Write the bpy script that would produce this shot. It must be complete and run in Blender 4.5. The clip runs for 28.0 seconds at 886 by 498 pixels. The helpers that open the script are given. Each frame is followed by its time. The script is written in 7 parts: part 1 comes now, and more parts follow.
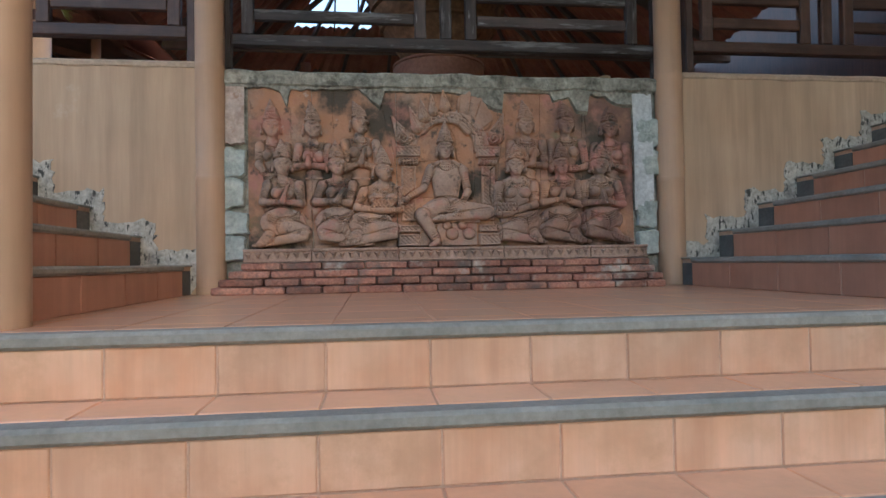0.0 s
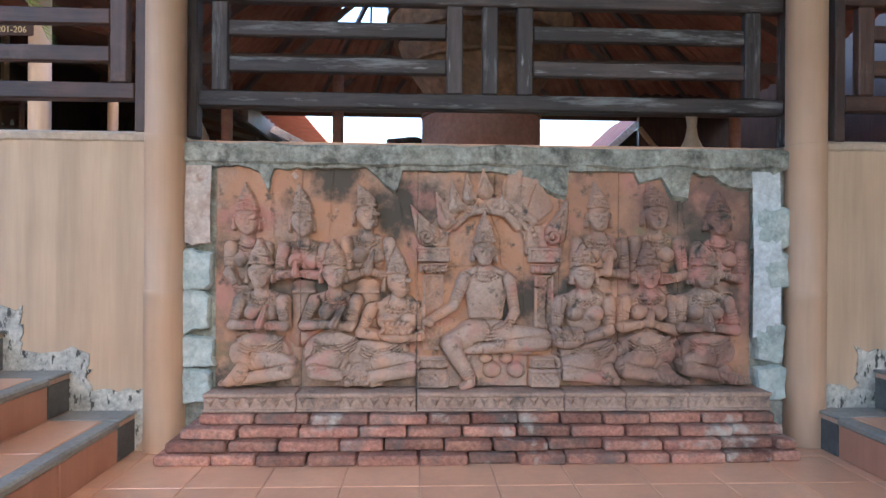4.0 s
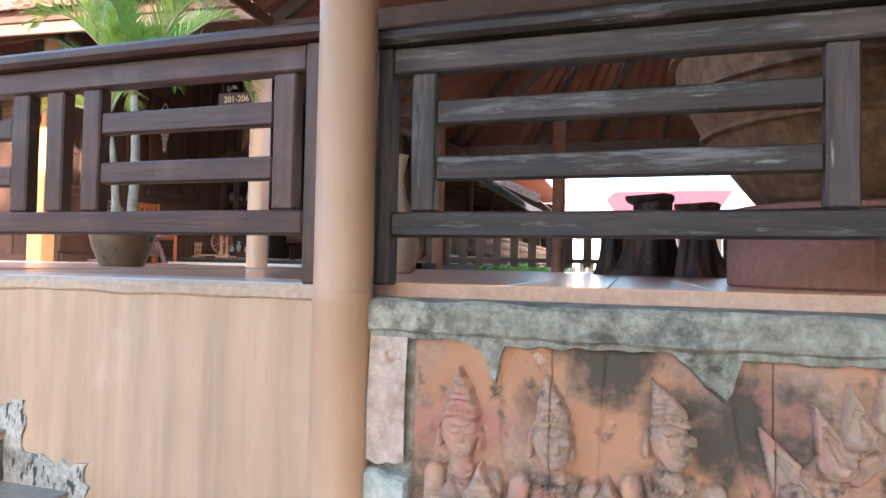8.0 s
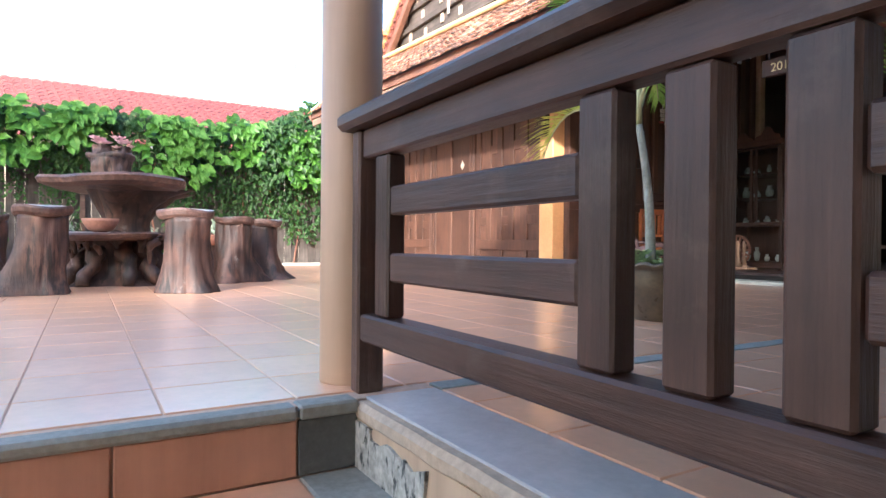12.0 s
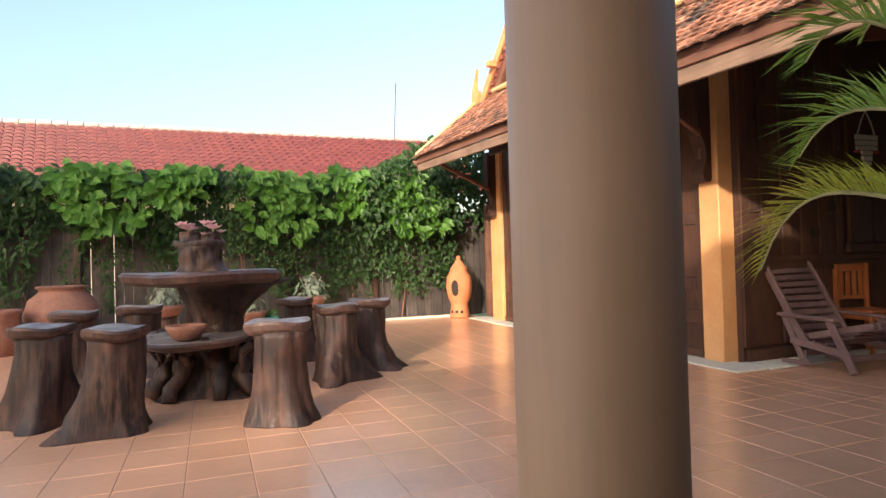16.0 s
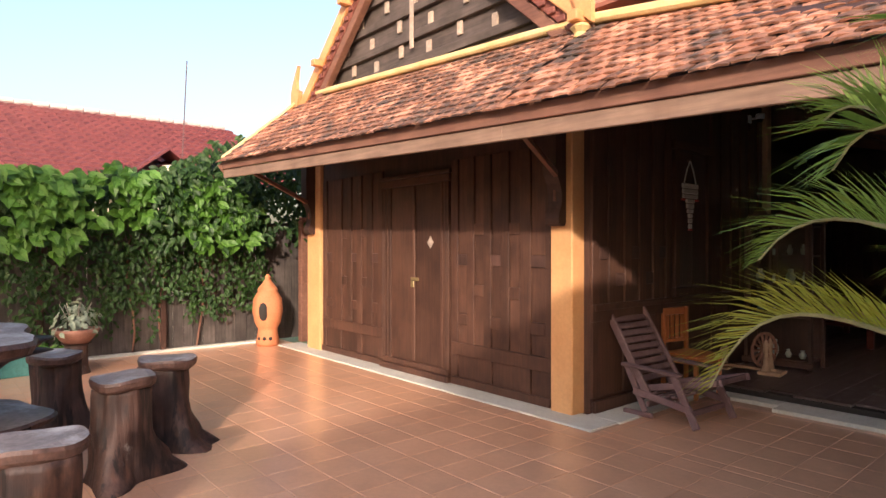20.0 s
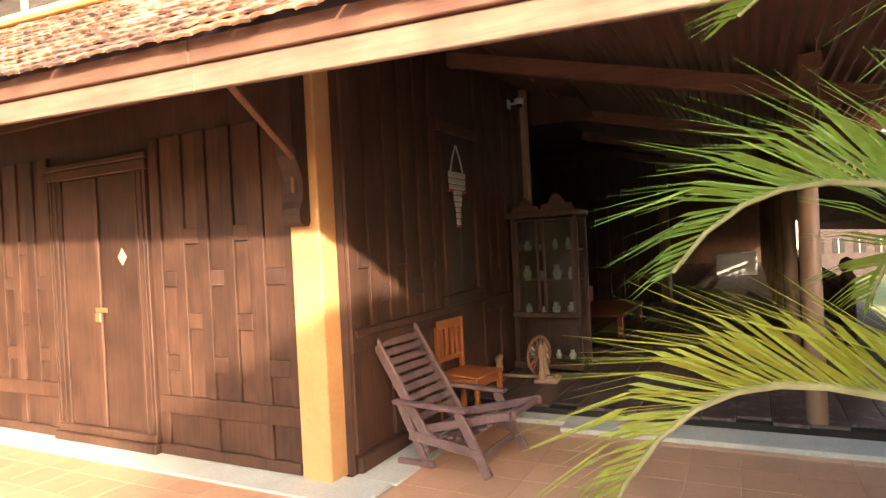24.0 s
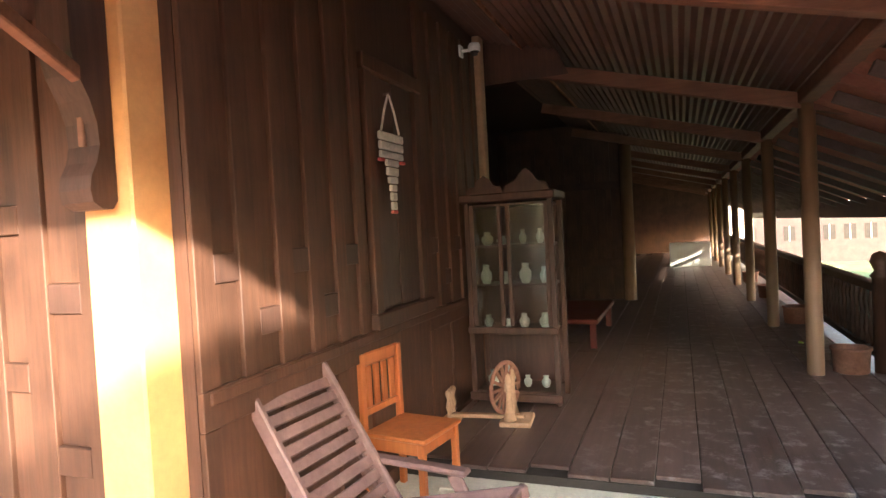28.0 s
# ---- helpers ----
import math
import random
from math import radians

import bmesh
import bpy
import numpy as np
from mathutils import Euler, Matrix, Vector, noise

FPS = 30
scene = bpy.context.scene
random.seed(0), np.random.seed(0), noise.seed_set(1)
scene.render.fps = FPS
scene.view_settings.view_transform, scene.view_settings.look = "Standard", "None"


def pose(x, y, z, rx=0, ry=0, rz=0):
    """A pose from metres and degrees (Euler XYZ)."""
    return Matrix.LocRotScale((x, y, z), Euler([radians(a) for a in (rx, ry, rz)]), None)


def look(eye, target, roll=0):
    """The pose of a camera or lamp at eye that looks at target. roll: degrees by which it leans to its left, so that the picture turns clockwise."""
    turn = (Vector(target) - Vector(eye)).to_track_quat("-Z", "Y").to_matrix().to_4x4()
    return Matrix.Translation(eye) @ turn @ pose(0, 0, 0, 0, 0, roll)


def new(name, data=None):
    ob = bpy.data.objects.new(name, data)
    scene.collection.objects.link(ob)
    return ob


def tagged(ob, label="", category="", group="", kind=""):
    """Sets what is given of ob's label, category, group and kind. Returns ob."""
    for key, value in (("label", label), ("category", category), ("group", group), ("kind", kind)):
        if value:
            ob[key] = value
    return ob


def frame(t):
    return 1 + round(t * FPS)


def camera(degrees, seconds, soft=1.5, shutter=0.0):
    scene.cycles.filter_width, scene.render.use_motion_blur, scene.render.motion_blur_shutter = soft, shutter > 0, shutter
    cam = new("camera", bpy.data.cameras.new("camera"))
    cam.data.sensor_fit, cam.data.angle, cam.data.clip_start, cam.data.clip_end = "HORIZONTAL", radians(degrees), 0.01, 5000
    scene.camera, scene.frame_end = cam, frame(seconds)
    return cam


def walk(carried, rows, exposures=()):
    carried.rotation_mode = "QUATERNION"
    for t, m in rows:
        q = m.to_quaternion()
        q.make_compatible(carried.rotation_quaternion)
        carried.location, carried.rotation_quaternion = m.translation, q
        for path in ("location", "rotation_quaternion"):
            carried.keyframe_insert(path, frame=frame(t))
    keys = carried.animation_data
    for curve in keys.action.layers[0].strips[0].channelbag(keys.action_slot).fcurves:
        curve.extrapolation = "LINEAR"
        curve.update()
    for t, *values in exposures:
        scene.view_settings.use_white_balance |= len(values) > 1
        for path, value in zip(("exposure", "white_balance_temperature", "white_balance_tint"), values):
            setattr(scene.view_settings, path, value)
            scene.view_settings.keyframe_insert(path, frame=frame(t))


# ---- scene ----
cam = camera(72.3, 28.0)
PATH = [
    (0, (0.229, 0.218, 0.171), (0.464, 2.204, 0.216), -0.9),
    (0.5, (0.243, 0.369, 0.31), (0.36, 2.365, 0.33), -0.3),
    (1, (0.223, 0.548, 0.377), (0.485, 2.53, 0.326), -0.6),
    (1.5, (0.265, 0.664, 0.445), (0.703, 2.615, 0.458), 0.1),
    (2, (0.354, 0.809, 0.582), (0.675, 2.783, 0.588), 2.6),
    (2.5, (0.368, 0.91, 0.612), (0.485, 2.907, 0.623), 0.5),
    (4.5, (0.408, 1.463, 0.993), (0.486, 3.462, 0.989), 0.3),
    (5, (0.3, 1.648, 1.034), (0.386, 3.646, 1.051), -0.2),
    (5.5, (0.314, 1.768, 1.162), (0.543, 3.755, 1.169), -0.3),
    (6, (0.376, 1.943, 1.236), (0.574, 3.933, 1.213), 2.1),
    (6.5, (0.381, 2.039, 1.345), (0.275, 4.036, 1.345), 0.3),
    (7, (0.282, 2.209, 1.364), (-0.005, 4.188, 1.397), 0.4),
    (7.5, (0.19, 2.33, 1.498), (-0.081, 4.311, 1.532), 0.7),
    (8, (0.056, 2.46, 1.498), (-0.527, 4.372, 1.552), 1.1),
    (8.5, (0.035, 2.693, 1.554), (-1.052, 4.371, 1.581), 0.9),
    (9, (-0.158, 2.824, 1.526), (-1.367, 4.416, 1.461), 2.1),
    (9.5, (-0.364, 2.931, 1.538), (-1.47, 4.596, 1.475), 1.4),
    (10, (-0.517, 3.082, 1.537), (-1.884, 4.542, 1.568), -0.5),
    (10.5, (-0.709, 3.215, 1.552), (-2.366, 4.335, 1.552), -1.1),
    (11, (-1.015, 3.285, 1.613), (-2.667, 4.41, 1.537), -2.3),
    (11.5, (-1.19, 3.318, 1.73), (-2.804, 4.497, 1.692), 0.0),
    (12, (-1.375, 3.432, 1.851), (-3.097, 4.448, 1.838), 0.5),
    (12.5, (-1.501, 3.472, 1.91), (-3.301, 4.343, 1.929), 0.7),
    (13, (-1.664, 3.485, 2.053), (-3.366, 4.536, 2.045), 0.1),
    (13.5, (-1.794, 3.562, 2.091), (-3.495, 4.615, 2.062), 1.6),
    (15.5, (-2.412, 3.675, 2.449), (-4.071, 4.793, 2.433), 0.6),
    (16, (-2.546, 3.735, 2.513), (-4.413, 4.451, 2.546), -1.6),
    (16.5, (-2.712, 3.735, 2.598), (-4.626, 4.316, 2.599), -0.8),
    (17, (-2.846, 3.71, 2.723), (-4.614, 4.641, 2.651), -1.2),
    (17.5, (-2.91, 3.705, 2.786), (-4.585, 4.792, 2.688), -0.0),
    (18, (-3.073, 3.795, 2.851), (-4.734, 4.908, 2.802), 0.6),
    (18.5, (-3.176, 3.8, 2.991), (-4.896, 4.82, 2.997), -0.6),
    (19, (-3.285, 3.774, 2.98), (-5.072, 4.671, 2.956), -1.2),
    (19.5, (-3.439, 3.726, 2.985), (-5.065, 4.889, 2.964), -1.0),
    (20, (-3.559, 3.791, 2.989), (-5.081, 5.088, 2.985), 0.0),
    (20.5, (-3.642, 3.988, 2.971), (-5.14, 5.308, 3.076), 0.3),
    (21, (-3.708, 4.075, 2.978), (-5.141, 5.467, 3.08), 0.4),
    (21.5, (-3.855, 4.115, 2.961), (-4.958, 5.781, 3.06), 0.2),
    (23.5, (-4.295, 4.84, 2.96), (-5.218, 6.613, 3.01), -1.3),
    (24, (-4.435, 5.032, 3.017), (-5.342, 6.815, 3.004), -2.9),
    (24.5, (-4.513, 5.282, 3.039), (-5.543, 6.996, 3.05), -1.1),
    (25, (-4.626, 5.461, 3.023), (-5.728, 7.13, 2.982), -1.2),
    (25.5, (-4.821, 5.622, 3.038), (-5.822, 7.352, 2.953), -1.4),
    (26, (-4.927, 5.829, 3.025), (-5.951, 7.546, 2.963), -1.5),
    (26.5, (-4.978, 6.051, 3.046), (-6.132, 7.684, 3.039), -0.9),
    (27, (-5.072, 6.212, 3.041), (-6.187, 7.872, 3.043), -0.8),
    (27.5, (-5.17, 6.37, 3.061), (-6.061, 8.161, 3.048), -1.9),
    (28, (-5.158, 6.632, 3.042), (-5.888, 8.493, 2.985), -3.1),
]
walk(cam, [(t, look(eye, target, roll)) for t, eye, target, roll in PATH], ((0, 2.25, 5400, 10), (2, 2.7, 5100, 10), (5, 3.0, 5050, 12), (7, 3.1, 5050, 12), (8, 3.4, 5150, 12), (9, 3.2, 5100, 10), (10, 3.05, 5050, 10), (11, 2.85, 5050, 10), (12, 2.65, 5000, 10), (13, 2.3, 5100, 10), (15.5, 1.7, 5900, 14), (17, 1.24, 6000, 15), (18, 1.3, 6050, 18), (20.5, 1.42, 6000, 22), (23.5, 2.65, 6500, 14), (25, 3.2, 6350, 10), (28, 3.95, 5950, 10)))

# ---- daylight ----
SUN_DIR = Vector((2.38, -2.04, 0.94)).normalized()
world = bpy.data.worlds.new("world")
scene.world = world
world.use_nodes = True
wn = world.node_tree
sky = wn.nodes.new("ShaderNodeTexSky")
sky.sky_type = "NISHITA"
sky.sun_disc = False
sky.sun_elevation = math.asin(SUN_DIR.z)
sky.sun_rotation = math.atan2(SUN_DIR.x, SUN_DIR.y)
sky.air_density, sky.dust_density, sky.ozone_density = 1.3, 5.0, 1.1
wn.nodes["Background"].inputs["Strength"].default_value = 0.15
wn.links.new(sky.outputs[0], wn.nodes["Background"].inputs["Color"])
sun_data = bpy.data.lights.new("sun", "SUN")
sun_data.energy, sun_data.angle, sun_data.color = 2.05, radians(1.5), (1.0, 0.85, 0.64)
sun = new("sun", sun_data)
sun.matrix_world = look(SUN_DIR * 60, (0, 0, 0))

# ---- materials ----


def mat(name, c1, c2, scale=4.0, rough=0.8, bump=0.15, fine=60.0, grain=None, c3=None, stain=(0.62, 0.72), spec=0.4,
        metal=0.0, vary=0.12, coords="world", bump_scale=None, clear=0.0, trans=0.0, rvar=0.1):
    """A procedural surface: two tones mixed by coarse and fine noise, an optional stain tone, relief by noise.
    grain: the axis along which the fine noise is drawn out; coords: world or object space."""
    m = bpy.data.materials.new(name)
    m.use_nodes = True
    t = m.node_tree
    n, l = t.nodes, t.links
    b = n["Principled BSDF"]
    b.inputs["Roughness"].default_value = rough
    b.inputs["Specular IOR Level"].default_value = spec
    b.inputs["Metallic"].default_value = metal
    b.inputs["Coat Weight"].default_value = clear
    b.inputs["Coat Roughness"].default_value = 0.16
    b.inputs["Transmission Weight"].default_value = trans
    if coords == "world":
        src = n.new("ShaderNodeNewGeometry").outputs["Position"]
    else:
        tc = n.new("ShaderNodeTexCoord")
        oi = n.new("ShaderNodeObjectInfo")
        add = n.new("ShaderNodeVectorMath")
        mul = n.new("ShaderNodeMath")
        mul.operation, mul.inputs[1].default_value = "MULTIPLY", 37.0
        l.new(oi.outputs["Random"], mul.inputs[0])
        l.new(tc.outputs["Object"], add.inputs[0])
        l.new(mul.outputs[0], add.inputs[1])
        src = add.outputs[0]

    def noise_at(s, detail, stretch=None, rough_n=0.55):
        v = src
        if stretch is not None:
            mp = n.new("ShaderNodeMapping")
            f = [1.0, 1.0, 1.0]
            f[stretch] = 0.06
            mp.inputs["Scale"].default_value = f
            l.new(v, mp.inputs["Vector"])
            v = mp.outputs[0]
        q = n.new("ShaderNodeTexNoise")
        q.inputs["Scale"].default_value, q.inputs["Detail"].default_value = s, detail
        q.inputs["Roughness"].default_value = rough_n
        l.new(v, q.inputs["Vector"])
        return q.outputs["Fac"]

    def mix(fac, a, c, mode="MIX"):
        x = n.new("ShaderNodeMix")
        x.data_type, x.blend_type = "RGBA", mode
        for sock, val in ((x.inputs[0], fac), (x.inputs[6], a), (x.inputs[7], c)):
            if isinstance(val, (int, float)):
                sock.default_value = val
            elif isinstance(val, tuple):
                sock.default_value = (*val, 1)
            else:
                l.new(val, sock)
        return x.outputs[2]

    def ramp(fac, lo, hi):
        r = n.new("ShaderNodeMapRange")
        r.inputs["From Min"].default_value, r.inputs["From Max"].default_value = lo, hi
        l.new(fac, r.inputs["Value"])
        return r.outputs[0]

    coarse, small = noise_at(scale, 4), noise_at(fine, 6, grain, 0.65)
    col = mix(ramp(coarse, 0.32, 0.68), c1, c2)
    lum = mix(ramp(small, 0.25, 0.75), (1 - vary * 1.6,) * 3, (1 + vary,) * 3)
    col = mix(1.0, col, lum, "MULTIPLY")
    if c3:
        col = mix(ramp(noise_at(scale * 0.6 + 1.3, 8, None, 0.7), *stain), col, c3)
    if coords == "object":
        shade = n.new("ShaderNodeMapRange")
        shade.inputs["To Min"].default_value, shade.inputs["To Max"].default_value = 1 - vary, 1 + vary
        l.new(oi.outputs["Random"], shade.inputs["Value"])
        cc = n.new("ShaderNodeVectorMath")
        cc.operation = "SCALE"
        l.new(col, cc.inputs[0])
        l.new(shade.outputs[0], cc.inputs["Scale"])
        col = cc.outputs[0]
    l.new(col, b.inputs["Base Color"])
    rr = n.new("ShaderNodeMapRange")
    rr.inputs["To Min"].default_value, rr.inputs["To Max"].default_value = max(rough - rvar, 0.03), min(rough + rvar * 1.2, 1)
    l.new(coarse, rr.inputs["Value"])
    l.new(rr.outputs[0], b.inputs["Roughness"])
    if bump:
        bp = n.new("ShaderNodeBump")
        bp.inputs["Strength"].default_value, bp.inputs["Distance"].default_value = bump, 0.01
        l.new(small if bump_scale is None else noise_at(bump_scale, 5), bp.inputs["Height"])
        l.new(bp.outputs[0], b.inputs["Normal"])
    return m


def weather(m, tone, scale, lo, hi, detail=8, off=0.0, rough_n=0.62, depth=None, across=None, stretch=None):
    """Lay a tone over a material where a noise rises past a level; depth: (y0, y1) keeps it to the panels' flat ground; across: (x0, x1) lets it come in from one end to the other; stretch: scale along each axis."""
    t = m.node_tree
    base = t.nodes["Principled BSDF"].inputs["Base Color"]
    old = base.links[0].from_socket
    g = t.nodes.new("ShaderNodeNewGeometry")
    shift = t.nodes.new("ShaderNodeVectorMath")
    shift.inputs[1].default_value = (off, off * 0.7, off * 1.3)
    t.links.new(g.outputs["Position"], shift.inputs[0])
    q = t.nodes.new("ShaderNodeTexNoise")
    q.inputs["Scale"].default_value, q.inputs["Detail"].default_value, q.inputs["Roughness"].default_value = scale, detail, rough_n
    if stretch:
        mp = t.nodes.new("ShaderNodeMapping")
        mp.inputs["Scale"].default_value = stretch
        t.links.new(shift.outputs[0], mp.inputs["Vector"])
        t.links.new(mp.outputs[0], q.inputs["Vector"])
    else:
        t.links.new(shift.outputs[0], q.inputs["Vector"])
    r = t.nodes.new("ShaderNodeMapRange")
    r.inputs["From Min"].default_value, r.inputs["From Max"].default_value = lo, hi
    t.links.new(q.outputs["Fac"], r.inputs["Value"])
    fac = r.outputs[0]
    for axis, span in (("Y", depth), ("X", across)):
        if not span:
            continue
        sp = t.nodes.new("ShaderNodeSeparateXYZ")
        t.links.new(g.outputs["Position"], sp.inputs[0])
        k = t.nodes.new("ShaderNodeMapRange")
        k.inputs["From Min"].default_value, k.inputs["From Max"].default_value = span
        t.links.new(sp.outputs[axis], k.inputs["Value"])
        mu = t.nodes.new("ShaderNodeMath")
        mu.operation = "MULTIPLY"
        t.links.new(fac, mu.inputs[0])
        t.links.new(k.outputs[0], mu.inputs[1])
        fac = mu.outputs[0]
    x = t.nodes.new("ShaderNodeMix")
    x.data_type = "RGBA"
    x.inputs[7].default_value = (*tone, 1)
    t.links.new(fac, x.inputs[0])
    t.links.new(old, x.inputs[6])
    t.links.new(x.outputs[2], base)


def glow_through(m, share):
    """Let part of the light pass through a thin leaf."""
    t = m.node_tree
    b = t.nodes["Principled BSDF"]
    tr = t.nodes.new("ShaderNodeBsdfTranslucent")
    t.links.new(b.inputs["Base Color"].links[0].from_socket, tr.inputs["Color"])
    mx = t.nodes.new("ShaderNodeMixShader")
    mx.inputs[0].default_value = share
    t.links.new(b.outputs[0], mx.inputs[1])
    t.links.new(tr.outputs[0], mx.inputs[2])
    t.links.new(mx.outputs[0], t.nodes["Material Output"].inputs["Surface"])


PLASTER = mat("tan_plaster", (0.46, 0.312, 0.192), (0.54, 0.382, 0.247), 1.3, 0.75, 0.15, 11, grain=2, c3=(0.62, 0.51, 0.39), stain=(0.60, 0.80), vary=0.17)
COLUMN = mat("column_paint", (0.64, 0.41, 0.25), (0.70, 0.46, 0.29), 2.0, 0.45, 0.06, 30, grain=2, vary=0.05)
CEMENT = mat("grey_cement", (0.23, 0.22, 0.175), (0.40, 0.385, 0.315), 9, 0.85, 0.7, 38, c3=(0.085, 0.08, 0.062), stain=(0.52, 0.66), vary=0.36)
SLATE = mat("slate_edge", (0.085, 0.085, 0.08), (0.15, 0.145, 0.13), 6, 0.75, 0.25, 50, vary=0.15)
COPING = mat("pale_coping_cement", (0.43, 0.31, 0.205), (0.52, 0.39, 0.275), 3, 0.7, 0.3, 45, c3=(0.33, 0.27, 0.20), stain=(0.5, 0.7), vary=0.16)
FLOORCEM = mat("smooth_floor_cement", (0.38, 0.345, 0.32), (0.46, 0.42, 0.39), 3, 0.35, 0.1, 40, vary=0.1)
NOSING = mat("cement_nosing", (0.235, 0.225, 0.19), (0.335, 0.315, 0.27), 5, 0.8, 0.25, 50, vary=0.15)
TILE = mat("terracotta_tile", (0.73, 0.385, 0.215), (0.81, 0.455, 0.265), 2.0, 0.30, 0.05, 25, coords="object", vary=0.05, c3=(0.58, 0.31, 0.185), stain=(0.5, 0.85), spec=0.6, clear=0.55, rvar=0.06)
RISER = mat("riser_tile", (0.60, 0.32, 0.18), (0.69, 0.44, 0.285), 4.0, 0.5, 0.08, 14, grain=2, coords="object", vary=0.12, c3=(0.52, 0.31, 0.18), stain=(0.5, 0.7))
STAIRTILE = mat("stair_riser_tile", (0.40, 0.19, 0.115), (0.48, 0.24, 0.15), 5.0, 0.55, 0.08, 18, grain=2, coords="object", vary=0.08)
GROUT = mat("grout", (0.53, 0.345, 0.235), (0.61, 0.415, 0.295), 8, 0.9, 0.2)
BRICK = mat("old_brick", (0.30, 0.13, 0.09), (0.47, 0.235, 0.155), 7, 0.9, 0.6, 60, coords="object", vary=0.35, c3=(0.15, 0.12, 0.10), stain=(0.5, 0.68))
weather(BRICK, (0.46, 0.40, 0.33), 6, 0.57, 0.68, 8, 15.0)
STONE = mat("pale_stone", (0.36, 0.40, 0.36), (0.52, 0.55, 0.49), 11, 0.85, 0.6, 40, c3=(0.20, 0.23, 0.20), stain=(0.55, 0.7), vary=0.2)
RAIL = mat("dark_rail_wood", (0.046, 0.022, 0.015), (0.092, 0.046, 0.031), 4, 0.45, 0.4, 45, grain=0, c3=(0.13, 0.085, 0.062), stain=(0.56, 0.78), vary=0.27, coords="object")
RAILV = mat("dark_rail_upright", (0.050, 0.024, 0.016), (0.10, 0.050, 0.034), 4, 0.45, 0.4, 45, grain=2, c3=(0.13, 0.085, 0.062), stain=(0.56, 0.78), vary=0.27, coords="object")
RAILWORN = mat("weathered_rail_wood", (0.036, 0.026, 0.023), (0.072, 0.052, 0.046), 4, 0.55, 0.45, 45, grain=0, vary=0.4, coords="object")
RAILWORNV = mat("weathered_rail_upright", (0.036, 0.026, 0.023), (0.072, 0.052, 0.046), 4, 0.55, 0.45, 45, grain=2, vary=0.4, coords="object")
TEAK = mat("brown_teak", (0.058, 0.0255, 0.0155), (0.106, 0.048, 0.028), 3, 0.6, 0.3, 35, grain=2, vary=0.22, coords="object", c3=(0.098, 0.051, 0.034), stain=(0.6, 0.8))
DARKTEAK = mat("dark_teak", (0.051, 0.025, 0.018), (0.092, 0.045, 0.032), 3, 0.55, 0.3, 35, grain=2, vary=0.22, coords="object")
FASCIA = mat("fascia_board", (0.15, 0.065, 0.042), (0.23, 0.11, 0.07), 3, 0.65, 0.3, 35, grain=0, vary=0.2)
FASCIA_PALE = mat("weathered_fascia", (0.20, 0.12, 0.08), (0.28, 0.18, 0.125), 3, 0.7, 0.3, 35, grain=0, vary=0.2)
ROOFTILE = mat("clay_roof_tile", (0.30, 0.12, 0.07), (0.46, 0.23, 0.14), 9, 0.85, 0.4, 40, coords="object", vary=0.45, c3=(0.085, 0.06, 0.05), stain=(0.45, 0.60))
YELLOW = mat("yellow_mortar", (0.62, 0.44, 0.18), (0.72, 0.56, 0.28), 4, 0.8, 0.3, 40, vary=0.1)
ORANGE = mat("orange_barge_paint", (0.62, 0.27, 0.10), (0.70, 0.36, 0.15), 4, 0.6, 0.2, 40, vary=0.1)
OCHRE = mat("ochre_column_paint", (0.64, 0.32, 0.125), (0.70, 0.38, 0.16), 3, 0.6, 0.08, 30, vary=0.06)
WHITESTRIP = mat("pale_cement", (0.58, 0.55, 0.46), (0.68, 0.65, 0.56), 4, 0.8, 0.2, 40, vary=0.1)
FENCE = mat("grey_fence_board", (0.052, 0.042, 0.036), (0.10, 0.083, 0.072), 4, 0.85, 0.4, 30, grain=2, coords="object", vary=0.3)
STUMP = mat("polished_stump_wood", (0.030, 0.019, 0.017), (0.095, 0.050, 0.037), 5, 0.55, 0.8, 16, grain=2, vary=0.4, c3=(0.24, 0.22, 0.20), stain=(0.63, 0.74))
STUMPEDGE = mat("slab_edge_bark", (0.062, 0.032, 0.025), (0.125, 0.070, 0.054), 5, 0.5, 0.6, 24, vary=0.4)
STUMPTOP = mat("worn_slab_wood", (0.13, 0.095, 0.08), (0.26, 0.215, 0.195), 5, 0.42, 0.35, 30, vary=0.3, c3=(0.44, 0.42, 0.41), stain=(0.5, 0.68))
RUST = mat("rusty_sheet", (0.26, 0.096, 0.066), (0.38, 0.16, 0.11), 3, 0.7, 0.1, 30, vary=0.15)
# the rusty sheet again, with the verandah ceiling's shade put into its colour
RUST_SHADED = mat("shaded_rusty_sheet", (0.12, 0.06, 0.046), (0.18, 0.095, 0.072), 3, 0.6, 0.1, 30, vary=0.15)
STEEL = mat("dark_truss_steel", (0.09, 0.06, 0.055), (0.14, 0.1, 0.09), 6, 0.6, 0.1)
REDROOF = mat("red_glazed_roof", (0.125, 0.030, 0.032), (0.18, 0.046, 0.045), 2, 0.5, 0.05, 30, vary=0.1)
LEAF = mat("vine_leaf", (0.017, 0.050, 0.009), (0.046, 0.105, 0.018), 5, 0.5, 0.1, 30, vary=0.25)
LEAFYOUNG = mat("young_leaf", (0.075, 0.19, 0.02), (0.13, 0.29, 0.04), 5, 0.45, 0.1, 30, vary=0.2)
PALM = mat("palm_leaflet", (0.21, 0.345, 0.055), (0.36, 0.48, 0.085), 3, 0.45, 0.1, 30, vary=0.2)
PALMSTEM = mat("palm_stem", (0.30, 0.28, 0.12), (0.42, 0.40, 0.2), 6, 0.5, 0.2, 30, vary=0.15)
